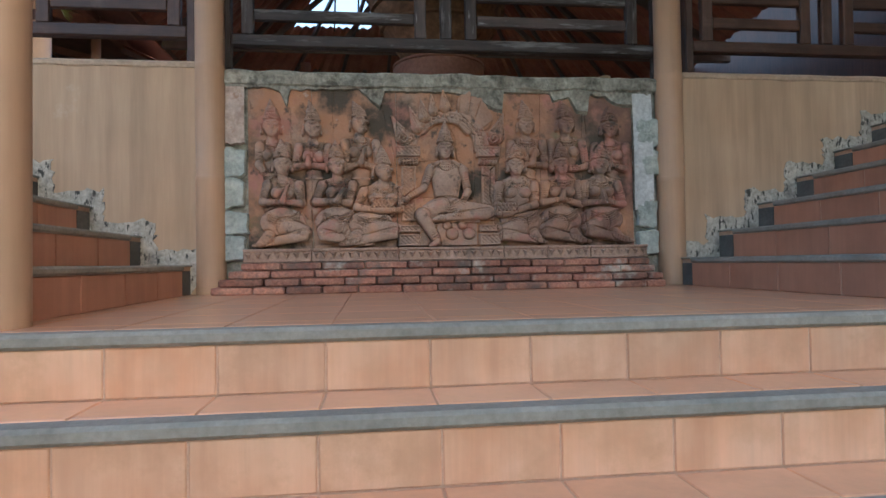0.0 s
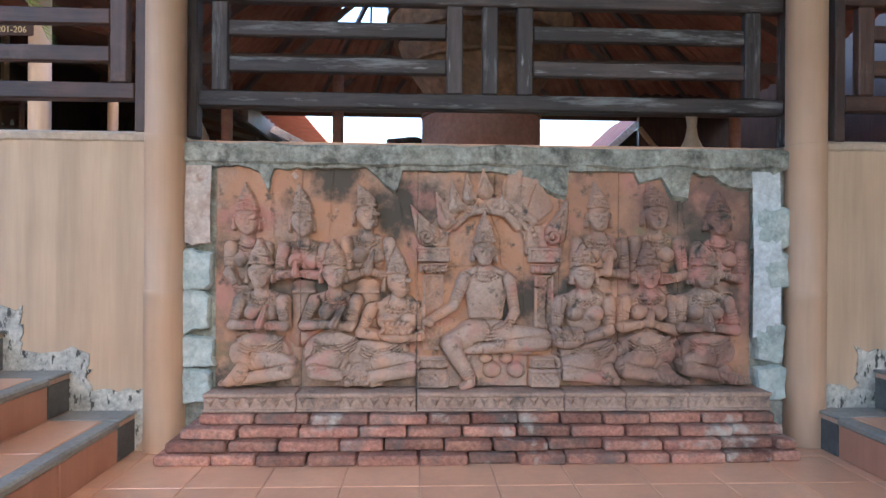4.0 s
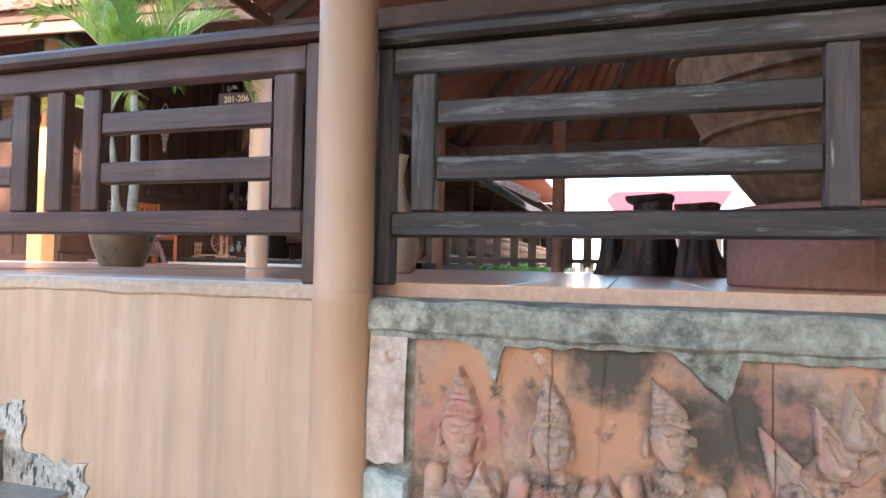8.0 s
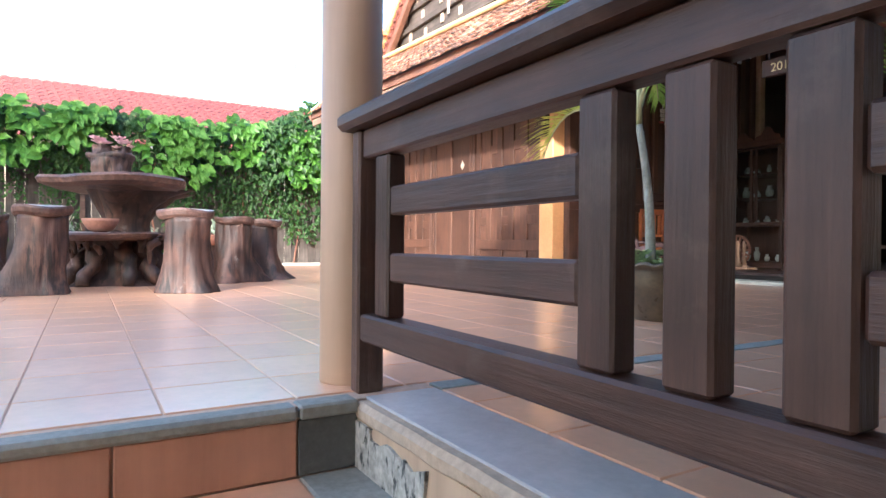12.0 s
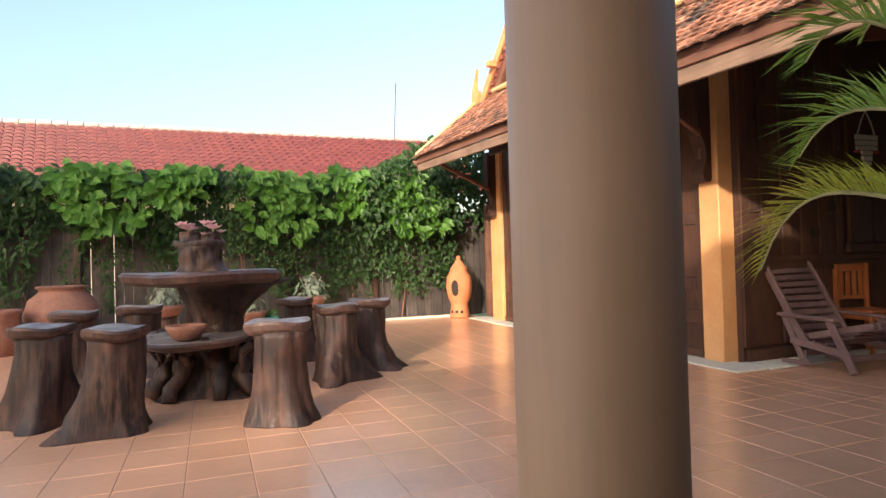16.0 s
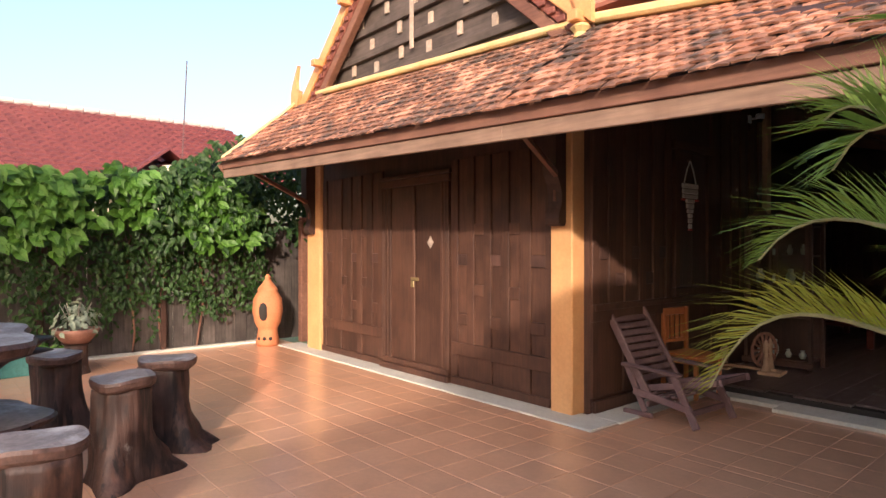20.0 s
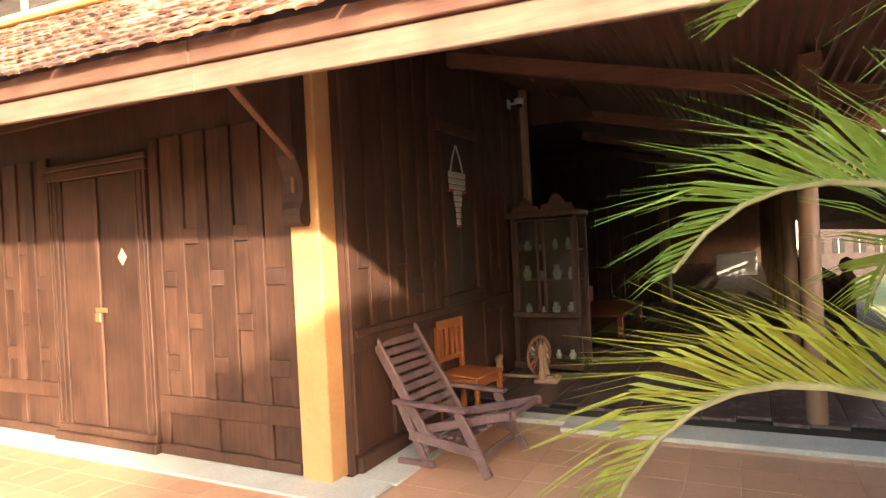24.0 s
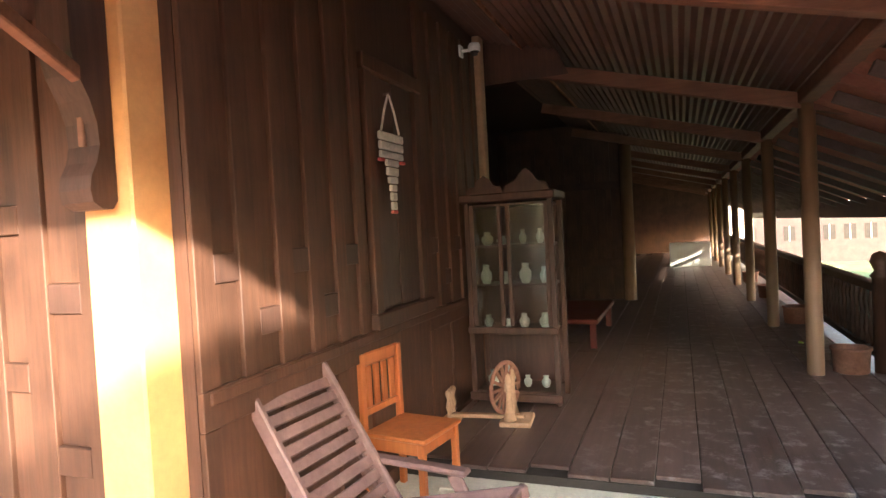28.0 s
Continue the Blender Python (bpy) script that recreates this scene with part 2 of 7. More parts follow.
PALMTRUNK = mat("palm_trunk", (0.22, 0.20, 0.15), (0.36, 0.34, 0.27), 8, 0.7, 0.3, 30, vary=0.2)
TERRACOTTA = mat("orange_terracotta", (0.50, 0.175, 0.07), (0.58, 0.22, 0.095), 5, 0.75, 0.15, 40, vary=0.1)
CLAY = mat("dull_clay", (0.25, 0.115, 0.078), (0.33, 0.165, 0.115), 5, 0.75, 0.2, 40, vary=0.15)
GLAZE = mat("brown_glaze", (0.075, 0.05, 0.028), (0.13, 0.09, 0.045), 8, 0.3, 0.1, 40, vary=0.2, c3=(0.3, 0.22, 0.11), stain=(0.66, 0.72))
PLANK = mat("dark_floor_plank", (0.085, 0.052, 0.044), (0.14, 0.093, 0.08), 2, 0.36, 0.12, 20, grain=1, coords="object", vary=0.22, spec=0.6, rvar=0.03)
# the column paint darkened: shade under the roof is put into this copy
COLUMN_SHADED = mat("shaded_column_paint", (0.445, 0.28, 0.168), (0.505, 0.325, 0.20), 2.0, 0.5, 0.06, 30, grain=2, vary=0.06)
# post paint set darker in place of shade that would keep the sun off
POST = mat("shaded_post_paint", (0.24, 0.145, 0.09), (0.30, 0.185, 0.12), 2.0, 0.5, 0.06, 30, grain=2, vary=0.06)
MAUVE = mat("mauve_chair_wood", (0.15, 0.085, 0.08), (0.22, 0.135, 0.125), 5, 0.55, 0.2, 30, vary=0.15)
ORANGEWOOD = mat("orange_varnished_wood", (0.42, 0.12, 0.035), (0.5, 0.17, 0.055), 4, 0.4, 0.15, 30, grain=2, vary=0.15)
PALEWOOD = mat("pale_turned_wood", (0.42, 0.26, 0.16), (0.52, 0.34, 0.22), 6, 0.6, 0.2, 30, vary=0.15)
CERAMIC = mat("pale_ceramic", (0.34, 0.39, 0.35), (0.46, 0.50, 0.45), 8, 0.3, 0.05, vary=0.08)
PINK = mat("pink_petal", (0.82, 0.55, 0.58), (0.88, 0.68, 0.70), 9, 0.6, 0.05, vary=0.1)
BRASS = mat("old_brass", (0.5, 0.36, 0.16), (0.6, 0.45, 0.22), 9, 0.4, 0.1, metal=0.8)
LIGHTWOOD = mat("bare_wood_patch", (0.36, 0.27, 0.2), (0.48, 0.38, 0.3), 5, 0.75, 0.2, 30, vary=0.2)
# pink wall with its shade put into a very dark base colour
PINKWALL = mat("shaded_pink_wall", (0.060, 0.040, 0.038), (0.082, 0.056, 0.053), 2, 0.85, 0.1)
CREAM = mat("cream_render", (0.66, 0.58, 0.46), (0.74, 0.66, 0.54), 2, 0.85, 0.1)
DARK = mat("dark_interior", (0.02, 0.016, 0.014), (0.035, 0.028, 0.024), 3, 0.8, 0.1)
GRASS = mat("garden_ground", (0.10, 0.15, 0.04), (0.2, 0.2, 0.09), 1.0, 0.95, 0.3, 20, vary=0.2)
JARCLAY = mat("patterned_jar_clay", (0.16, 0.085, 0.045), (0.27, 0.15, 0.08), 12, 0.7, 0.9, 22, vary=0.35)
GOURD = mat("pale_gourd_clay", (0.46, 0.33, 0.2), (0.55, 0.42, 0.28), 6, 0.6, 0.1, vary=0.1)

weather(STUMP, (0.016, 0.011, 0.009), 13, 0.53, 0.60, 6, 1.0, stretch=(1, 1, 0.14))      # cracks and charred seams
weather(STUMP, (0.13, 0.062, 0.04), 5, 0.56, 0.68, 6, 8.0, stretch=(1, 1, 0.4))
for wood, along in ((RAILWORN, (0.13, 1, 1)), (RAILWORNV, (1, 1, 0.13))):      # bleached grain, flaking in streaks
    weather(wood, (0.17, 0.165, 0.16), 16, 0.54, 0.66, 8, 2.0, 0.7, stretch=along)
    weather(wood, (0.27, 0.27, 0.265), 26, 0.62, 0.70, 8, 9.0, 0.7, stretch=along)
weather(PLANK, (0.33, 0.30, 0.285), 6, 0.52, 0.66, 10, 6.0, 0.8, across=(-6.0, -5.4))      # scuffed where people walk
for leafy, share in ((PALM, 0.4), (LEAF, 0.3), (LEAFYOUNG, 0.4)):
    glow_through(leafy, share)

# ---- building helpers ----
MESHES = {}


def obj(name, mesh, material, parent=None, m=None, label="", kind=""):
    o = new(name, mesh)
    if material is not None and not mesh.materials:
        mesh.materials.append(material)
    if parent is not None:
        o.parent = parent
    if m is not None:
        o.matrix_basis = m
    if label:
        o["label"] = label
    if kind:
        o["kind"] = kind
    return o


def mesh_of(bm, smooth=False):
    me = bpy.data.meshes.new("mesh")
    bm.normal_update()
    bm.to_mesh(me)
    bm.free()
    if smooth:
        me.polygons.foreach_set("use_smooth", [True] * len(me.polygons))
        me.update()
    return me


def part(name, bm, material, parent=None, label="", smooth=False, m=None, kind=""):
    """One bmesh as one mesh object under a thing or a part."""
    return obj(name, mesh_of(bm, smooth), material, parent, m, label, kind)


def thing(name, m, label, category, group="", kind=""):
    e = new(name)
    e.empty_display_size = 0.1
    e.matrix_basis = m
    return tagged(e, label, category, group, kind)


def add_box(bm, lo, hi, bevel=0.0):
    c = [(a + b) / 2 for a, b in zip(lo, hi)]
    s = [abs(b - a) for a, b in zip(lo, hi)]
    r = bmesh.ops.create_cube(bm, size=1, matrix=Matrix.Translation(c) @ Matrix.Diagonal((*s, 1)))
    if bevel:
        edges = list({e for v in r["verts"] for e in v.link_edges})
        bmesh.ops.bevel(bm, geom=edges, offset=min(bevel, min(s) * 0.45), segments=1, affect="EDGES")


def box_bm(lo, hi, bevel=0.0):
    bm = bmesh.new()
    add_box(bm, lo, hi, bevel)
    return bm


def block_mesh(size, material, bevel=0.005):
    key = (tuple(round(s, 4) for s in size), material.name, bevel)
    if key not in MESHES:
        bm = bmesh.new()
        add_box(bm, [-s / 2 for s in size], [s / 2 for s in size], bevel)
        MESHES[key] = mesh_of(bm)
        MESHES[key].materials.append(material)
    return MESHES[key]


def block(name, material, parent, lo, hi, bevel=0.005, label="", rot=None, kind=""):
    """A box between two corners as an object of its own; alike boxes share their mesh. rot: degrees about its middle."""
    c = [(a + b) / 2 for a, b in zip(lo, hi)]
    s = [abs(b - a) for a, b in zip(lo, hi)]
    m = pose(*c, *(rot or (0, 0, 0)))
    return obj(name, block_mesh(s, material, bevel), material, parent, m, label, kind)


def beam(name, material, parent, a, b, w, h, bevel=0.005, label=""):
    """A bar of width w and height h from point a to point b."""
    a, b = Vector(a), Vector(b)
    d = b - a
    q = d.to_track_quat("X", "Z").to_matrix().to_4x4()
    return obj(name, block_mesh((d.length, w, h), material, bevel), material, parent, Matrix.Translation((a + b) / 2) @ q, label)


def lathe(profile, seg=24, wobble=0.0, seed=0, bm=None, at=(0, 0, 0)):
    """A turned body from (radius, height) pairs; wobble bends its outline."""
    bm = bm or bmesh.new()
    rnd = random.Random(seed)
    ph = [rnd.uniform(0, 6.28) for _ in range(4)]
    rings = []
    for r, z in profile:
        ring = []
        for i in range(seg):
            a = 2 * math.pi * i / seg
            k = 1 + wobble * (math.sin(2 * a + ph[0] + z * 3) + 0.6 * math.sin(5 * a + ph[1] + z * 2) + 0.4 * math.sin(9 * a + ph[2]))
            ring.append(bm.verts.new((at[0] + r * k * math.cos(a), at[1] + r * k * math.sin(a), at[2] + z)))
        rings.append(ring)
    for p, q in zip(rings, rings[1:]):
        for i in range(seg):
            bm.faces.new((p[i], p[(i + 1) % seg], q[(i + 1) % seg], q[i]))
    if profile[0][0] > 1e-4:
        bm.faces.new(rings[0][::-1])
    if profile[-1][0] > 1e-4:
        bm.faces.new(rings[-1])
    return bm


def tube(points, radii, seg=8, bm=None):
    bm = bm or bmesh.new()
    pts = [Vector(p) for p in points]
    rings = []
    for i, p in enumerate(pts):
        d = (pts[min(i + 1, len(pts) - 1)] - pts[max(i - 1, 0)]).normalized()
        u = d.cross(Vector((0.13, 0.31, 0.94)) if abs(d.z) < 0.95 else Vector((1, 0, 0))).normalized()
        v = d.cross(u)
        r = radii[i] if isinstance(radii, (list, tuple)) else radii
        rings.append([bm.verts.new(p + r * (math.cos(6.2832 * k / seg) * u + math.sin(6.2832 * k / seg) * v)) for k in range(seg)])
    for p, q in zip(rings, rings[1:]):
        for i in range(seg):
            bm.faces.new((p[i], p[(i + 1) % seg], q[(i + 1) % seg], q[i]))
    bm.faces.new(rings[0][::-1])
    bm.faces.new(rings[-1])
    return bm


def structure(name, bm, material, label, smooth=False, category=""):
    o = part(name, bm, material, None, "", smooth)
    return tagged(o, label, category or name.rstrip("_0123456789").replace("_", " "), kind="structure")


def raw(name, verts, faces, material, parent=None, label="", kind="", smooth=False):
    me = bpy.data.meshes.new("mesh")
    me.from_pydata(verts, [], faces)
    me.update()
    if smooth:
        me.polygons.foreach_set("use_smooth", [True] * len(me.polygons))
    return obj(name, me, material, parent, None, label, kind)


# ---- ground, landing, stairs, terrace ----
D, RISE, TREAD, WALL_Y = 1.44, 0.18, 0.288, 4.06   # terrace height, step size, the retaining wall's face
TS = 0.30                                          # floor tile
LAND_Y = 1.925                                      # the landing's front edge
LX, RX = -0.862, 2.27                             # first risers of the two side flights
LEFT_TOP, RIGHT_TOP = LX - 7 * TREAD, RX + 7 * TREAD

structure("ground", box_bm((-120, -120, -1.6), (120, 140, -1.44)), GRASS, "dusty green garden ground round the raised terrace", category="ground")

landing = structure("floor_landing", box_bm((LX - 2.2, LAND_Y + 0.03, -1.43), (RX + 2.2, WALL_Y + 0.1, -0.004)), GROUT, "terracotta tiled stair landing in front of the carved wall", category="floor")
deck_bm = bmesh.new()
add_box(deck_bm, (-13.6, -6, -1.43), (LEFT_TOP - 0.012, 8.36, D - 0.004))
add_box(deck_bm, (-6.95, 8.36, 0.2), (LEFT_TOP - 0.012, 10.24, D - 0.004))
deck = structure("floor_terrace", deck_bm, GROUT, "raised terrace floor of square terracotta tiles", category="floor")
deck2 = structure("floor_pavilion", box_bm((LEFT_TOP - 0.012, WALL_Y + 0.248, 0.6), (RIGHT_TOP + 9, 11.2, D - 0.004)), GROUT, "raised pavilion floor of terracotta tiles", category="floor")

RUN = 0.268
# lower flight, eight steps down towards the garden
lower = structure("stairs_lower", box_bm((-3.4, LAND_Y + 0.005, -1.43), (5, LAND_Y + 0.028, -0.02)), GROUT, "wide flight of terracotta tiled steps with grey cement nosings", category="stairs")
for k in range(8):
    y1, z1 = LAND_Y - RUN * k, -RISE * k
    block("nosing", NOSING, lower, (-3.4, y1 - 0.012, z1 - 0.042), (5.0, y1 + 0.07, z1), 0.01)
    if k < 7:
        block("step_core", GROUT, lower, (-3.4, y1 - RUN + 0.005, -1.43), (5.0, y1 + 0.03, z1 - RISE - 0.004), 0)
    if k < 4:
        n = 29
        for i in range(n):
            x0 = -3.38 + 0.29 * i
            block("riser_tile", RISER, lower, (x0 + 0.0025, y1, z1 - RISE + 0.002), (x0 + 0.29 - 0.0025, y1 + 0.014, z1 - 0.044), 0.003)
            if k:
                block("tread_tile", TILE, lower, (x0 + 0.0025, y1 + 0.074, z1 - 0.012), (x0 + 0.29 - 0.0025, y1 + RUN - 0.004, z1), 0.003)


def side_flight(name, x0, sgn, label):
    """Eight steps up beside the carved wall; sgn: the way they climb along x."""
    y0, y1 = 2.24, WALL_Y - 0.002
    core = bmesh.new()
    for k in range(7):
        a = x0 + sgn * (TREAD * k + 0.005)
        b = x0 + sgn * (TREAD * (k + 1) + 0.005)
        add_box(core, (min(a, b), y0, -1.43), (max(a, b), y1, RISE * (k + 1) - 0.005))
    st = structure(name, core, GROUT, label, category="stairs")
    tw = (y1 - 0.16 - y0) / 4
    for k in range(8):
        xa, z = x0 + sgn * TREAD * k, RISE * (k + 1)
        xn, xs, xe = xa - sgn * 0.012, xa + sgn * 0.062, xa + sgn * (TREAD + 0.0)
        block("nosing", NOSING, st, (min(xn, xs), y0, z - 0.035), (max(xn, xs), y1 - 0.16, z), 0.01)
        if k < 7:
            block("wall_margin", NOSING, st, (min(xn, xe), y1 - 0.158, z - 0.012), (max(xn, xe), y1, z + 0.001), 0.006)
        else:
            block("wall_margin", NOSING, st, (min(xn, xs), y1 - 0.158, z - 0.035), (max(xn, xs), y1, z + 0.001), 0.006)
        xr = xa + sgn * 0.014
        block("riser_margin", SLATE, st, (min(xa, xr), y1 - 0.158, z - RISE + 0.001), (max(xa, xr), y1, z - 0.036), 0.003)
        for i in range(4):
            ya = y0 + tw * i
            block("riser_tile", STAIRTILE, st, (min(xa, xr), ya + 0.003, z - RISE + 0.001), (max(xa, xr), ya + tw - 0.003, z - 0.036), 0.003)
            if k < 7:
                xt = xa + sgn * (TREAD - 0.004)
                block("tread_tile", TILE, st, (min(xs, xt), ya + 0.003, z - 0.013), (max(xs, xt), ya + tw - 0.003, z), 0.003)
    return st


side_flight("stairs_west", LX, -1, "narrow flight of eight terracotta steps with grey nosings")
side_flight("stairs_east", RX, 1, "matching flight of eight terracotta steps beside the carved wall")

structure("trim_floor_strip", box_bm((-2.94, WALL_Y + 0.25, D - 0.02), (-2.86, 10.2, D + 0.0035), 0.003), NOSING, "grey cement strip between terrace and pavilion floors", category="trim")
# edges of the terrace
block("terrace_edge", NOSING, None, (LEFT_TOP - 0.085, -6, D - 0.04), (LEFT_TOP - 0.0125, 2.236, D + 0.002), 0.01)
edge = bpy.data.objects["terrace_edge"]
tagged(edge, "grey cement edge along the terrace floor", "trim", kind="structure")
structure("terrace_retaining_wall", box_bm((LEFT_TOP - 0.08, -6, -1.43), (LEFT_TOP - 0.0, 2.236, D - 0.042)), PLASTER, "tan plastered retaining wall below the terrace", category="wall")

# retaining wall in two plain wings and the grey field behind the relief
for nm, xa, xb in (("wall_west", LEFT_TOP - 0.02, -0.80), ("wall_east", 2.22, RIGHT_TOP + 6)):
    structure(nm, box_bm((xa, WALL_Y, -0.3), (xb, WALL_Y + 0.2, D - 0.052)), PLASTER, "tan plastered wall with pale rain streaks", category="wall")
    cp = box_bm((xa, WALL_Y - 0.007, D - 0.06), (xb, WALL_Y + 0.246, D - 0.008), 0.014)
    bmesh.ops.subdivide_edges(cp, edges=[e for e in cp.edges if e.calc_length() > 1], cuts=110)
    for v in cp.verts:
        if v.co.y < WALL_Y + 0.03:
            v.co.y += 0.005 * noise.noise(v.co * 6)
            v.co.z += (0.016 if v.co.z < D - 0.03 else 0.004) * noise.noise(Vector((v.co.x * 5, 1, 0)))
    structure("wall_coping", cp, COPING, "thin uneven tan coping on the plastered wall", category="coping")
    structure("coping_top", box_bm((xa, WALL_Y + 0.03, D - 0.012), (xb, WALL_Y + 0.246, D - 0.0015), 0.002), FLOORCEM, "smooth grey cement strip along the floor's edge", category="trim")
structure("wall_relief_backing", box_bm((-0.80, WALL_Y + 0.075, -0.3), (2.22, WALL_Y + 0.2, D - 0.145)), CEMENT, "rough grey cement backing behind the carved panels", category="wall")
lintel_bm = box_bm((-0.80, WALL_Y + 0.03, D - 0.143), (2.22, WALL_Y + 0.246, D - 0.045), 0.012)
bmesh.ops.subdivide_edges(lintel_bm, edges=[e for e in lintel_bm.edges if e.calc_length() > 1], cuts=90)
for v in lintel_bm.verts:
    if v.co.y < WALL_Y + 0.1:
        v.co.y += 0.014 * noise.noise(v.co * 9)
        v.co.z += 0.012 * noise.noise(v.co * 7 + Vector((5, 0, 0)))
structure("coping_relief", lintel_bm, CEMENT, "rough weathered grey cement beam above the carved panels", category="coping")

# floor tiles: the nearest are pieces of their own, the others one joined layer


def tile_layer(parent, x0, x1, y0, y1, z, near, size=TS, ox=0.0, oy=0.0):
    verts, faces = [], []
    g = 0.0015
    i0, i1, j0, j1 = math.floor((x0 - ox) / size), math.ceil((x1 - ox) / size), math.floor((y0 - oy) / size), math.ceil((y1 - oy) / size)
    for i in range(i0, i1):
        for j in range(j0, j1):
            a, b = max(x0, ox + i * size), min(x1, ox + (i + 1) * size)
            c, d = max(y0, oy + j * size), min(y1, oy + (j + 1) * size)
            if b - a < 0.03 or d - c < 0.03:
                continue
            if near((a + b) / 2, (c + d) / 2):
                block("tile", TILE, parent, (a + g, c + g, z - 0.014), (b - g, d - g, z), 0.003)
            else:
                n = len(verts)
                for zz, q in ((z - 0.014, 0.0), (z - 0.002, 0.0), (z, 0.003)):
                    verts += [(a + g + q, c + g + q, zz), (b - g - q, c + g + q, zz), (b - g - q, d - g - q, zz), (a + g + q, d - g - q, zz)]
                for k in range(4):
                    faces += [(n + k, n + (k + 1) % 4, n + 4 + (k + 1) % 4, n + 4 + k), (n + 4 + k, n + 4 + (k + 1) % 4, n + 8 + (k + 1) % 4, n + 8 + k)]
                faces.append((n + 8, n + 9, n + 10, n + 11))
    if verts:
        raw("tiles", verts, faces, TILES, parent, "square terracotta tiles with pale joints", "stuff")


TILES = mat("terracotta_tiles", (0.73, 0.385, 0.215), (0.81, 0.455, 0.265), 2.0, 0.30, 0.05, 25, vary=0.05, c3=(0.58, 0.31, 0.185), stain=(0.5, 0.85), spec=0.6, clear=0.55, rvar=0.06)
nt = TILES.node_tree
geo = nt.nodes.new("ShaderNodeNewGeometry")
isl = nt.nodes.new("ShaderNodeMapRange")
isl.inputs["To Min"].default_value, isl.inputs["To Max"].default_value = 0.94, 1.05
nt.links.new(geo.outputs["Random Per Island"], isl.inputs["Value"])
scl = nt.nodes.new("ShaderNodeVectorMath")
scl.operation = "SCALE"
bs = nt.nodes["Principled BSDF"]
nt.links.new(bs.inputs["Base Color"].links[0].from_socket, scl.inputs[0])
nt.links.new(isl.outputs[0], scl.inputs["Scale"])
nt.links.new(scl.outputs[0], bs.inputs["Base Color"])

tile_layer(landing, LX - 0.28, RX + 0.28, LAND_Y + 0.072, WALL_Y - 0.02, 0.0, lambda x, y: True, ox=0.115, oy=0.02)
tile_layer(deck, -13.5, LEFT_TOP - 0.088, -4, 8.03, D, lambda x, y: -6.6 < x < -2.9 and 3.2 < y < 7.6, 0.325, 0.0, 0.02)
tile_layer(deck, -6.6, LEFT_TOP - 0.088, 8.03, 9.86, D, lambda x, y: x > -6.0, 0.325, 0.0, 0.02)
tile_layer(deck2, LEFT_TOP - 0.086, 6.5, WALL_Y + 0.25, 11.1, D, lambda x, y: x < 2.4 and y < 5.6)

# ---- round tan columns ----


def column(x, y, z0, z1, r, neck=(), label="smooth tan painted round concrete column", paint=None):
    c = thing("column", pose(x, y, z0), label, "column", "round tan columns")
    pr = [(r * 1.0, 0.0), (r, 0.004)]
    for q in neck:
        pr += [(r, q - z0 - 0.035), (r * 1.012, q - z0 - 0.03), (r * 1.012, q - z0), (r * 0.985, q - z0 + 0.004)]
    pr.append((r * 0.985, z1 - z0))
    part("shaft", lathe(pr, 32, 0.003, int(x * 10)), paint or COLUMN, c, smooth=False)
    for p in c.children[0].data.polygons:
        p.use_smooth = abs(p.normal.z) < 0.5
    return c


ROOF_Z = 4.55
column(-0.752, 4.10, 0.0, ROOF_Z, 0.089, (0.72, 1.415), paint=COLUMN_SHADED)
column(2.245, 4.10, 0.0, ROOF_Z, 0.09, (0.72, 1.415), paint=COLUMN_SHADED)
column(-3.11, 4.13, D, 4.12, 0.092, paint=COLUMN_SHADED)
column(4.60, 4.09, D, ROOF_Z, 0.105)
column(-0.872, 2.13, 0.0, ROOF_Z, 0.10, paint=COLUMN_SHADED)
column(2.36, 2.13, 0.0, ROOF_Z, 0.10, paint=COLUMN_SHADED)
column(-3.75, 8.10, D, 4.3, 0.11)
for k in range(9):
    column(-4.05, 10.3 + 2.7 * k, D + 0.02, 4.15, 0.072, (), "painted round verandah post, browned to stand in for shade", POST)
column(-6.07, 18.6, D + 0.12, 4.6, 0.11, (), "painted round inner verandah post, browned to stand in for shade", POST)

# ---- dark timber railings ----


def railing(posts, uprights, y, label, wood=None, woodv=None):
    """One bay between two columns: slim end posts, cap, top beam, bottom rail, a middle group of three uprights, two slats a side.
    uprights: the middles of the five, from west to east."""
    r = thing("railing", pose(0, 0, 0), label, "railing", "timber railings")
    xa, xb = posts
    wood, woodv = wood or RAIL, woodv or RAILV
    for x in (xa + 0.025, xb - 0.025):
        block("post", woodv, r, (x - 0.025, y - 0.04, D - 0.006), (x + 0.025, y + 0.04, 2.168), 0.006)
    block("handrail", wood, r, (xa - 0.04, y - 0.075, 2.17), (xb + 0.04, y + 0.075, 2.22), 0.014)
    block("top_beam", wood, r, (xa + 0.052, y - 0.03, 2.087), (xb - 0.052, y + 0.03, 2.168), 0.006)
    block("bottom_rail", wood, r, (xa + 0.052, y - 0.036, 1.583), (xb - 0.052, y + 0.036, 1.659), 0.007)
    for x in uprights:
        block("upright", woodv, r, (x - 0.039, y - 0.026, 1.661), (x + 0.039, y + 0.026, 2.085), 0.006)
    for a, b in ((uprights[0] + 0.041, uprights[1] - 0.041), (uprights[3] + 0.041, uprights[4] - 0.041)):
        for z in (1.755, 1.926):
            block("slat", wood, r, (a, y - 0.021, z), (b, y + 0.021, z + 0.074), 0.006)
    return r


railing((-2.985, -0.835), (-2.818, -2.05, -1.887, -1.724, -0.965), 4.121, "dark stained timber railing on the terrace edge")
railing((-0.695, 2.245), (-0.545, 0.573, 0.744, 0.914, 2.043), 4.225, "weathered dark timber railing above the carved wall", RAILWORN, RAILWORNV)
railing((2.375, 4.5), (2.54, 3.27, 3.435, 3.6, 4.34), 4.121, "dark stained timber railing on the pavilion edge")


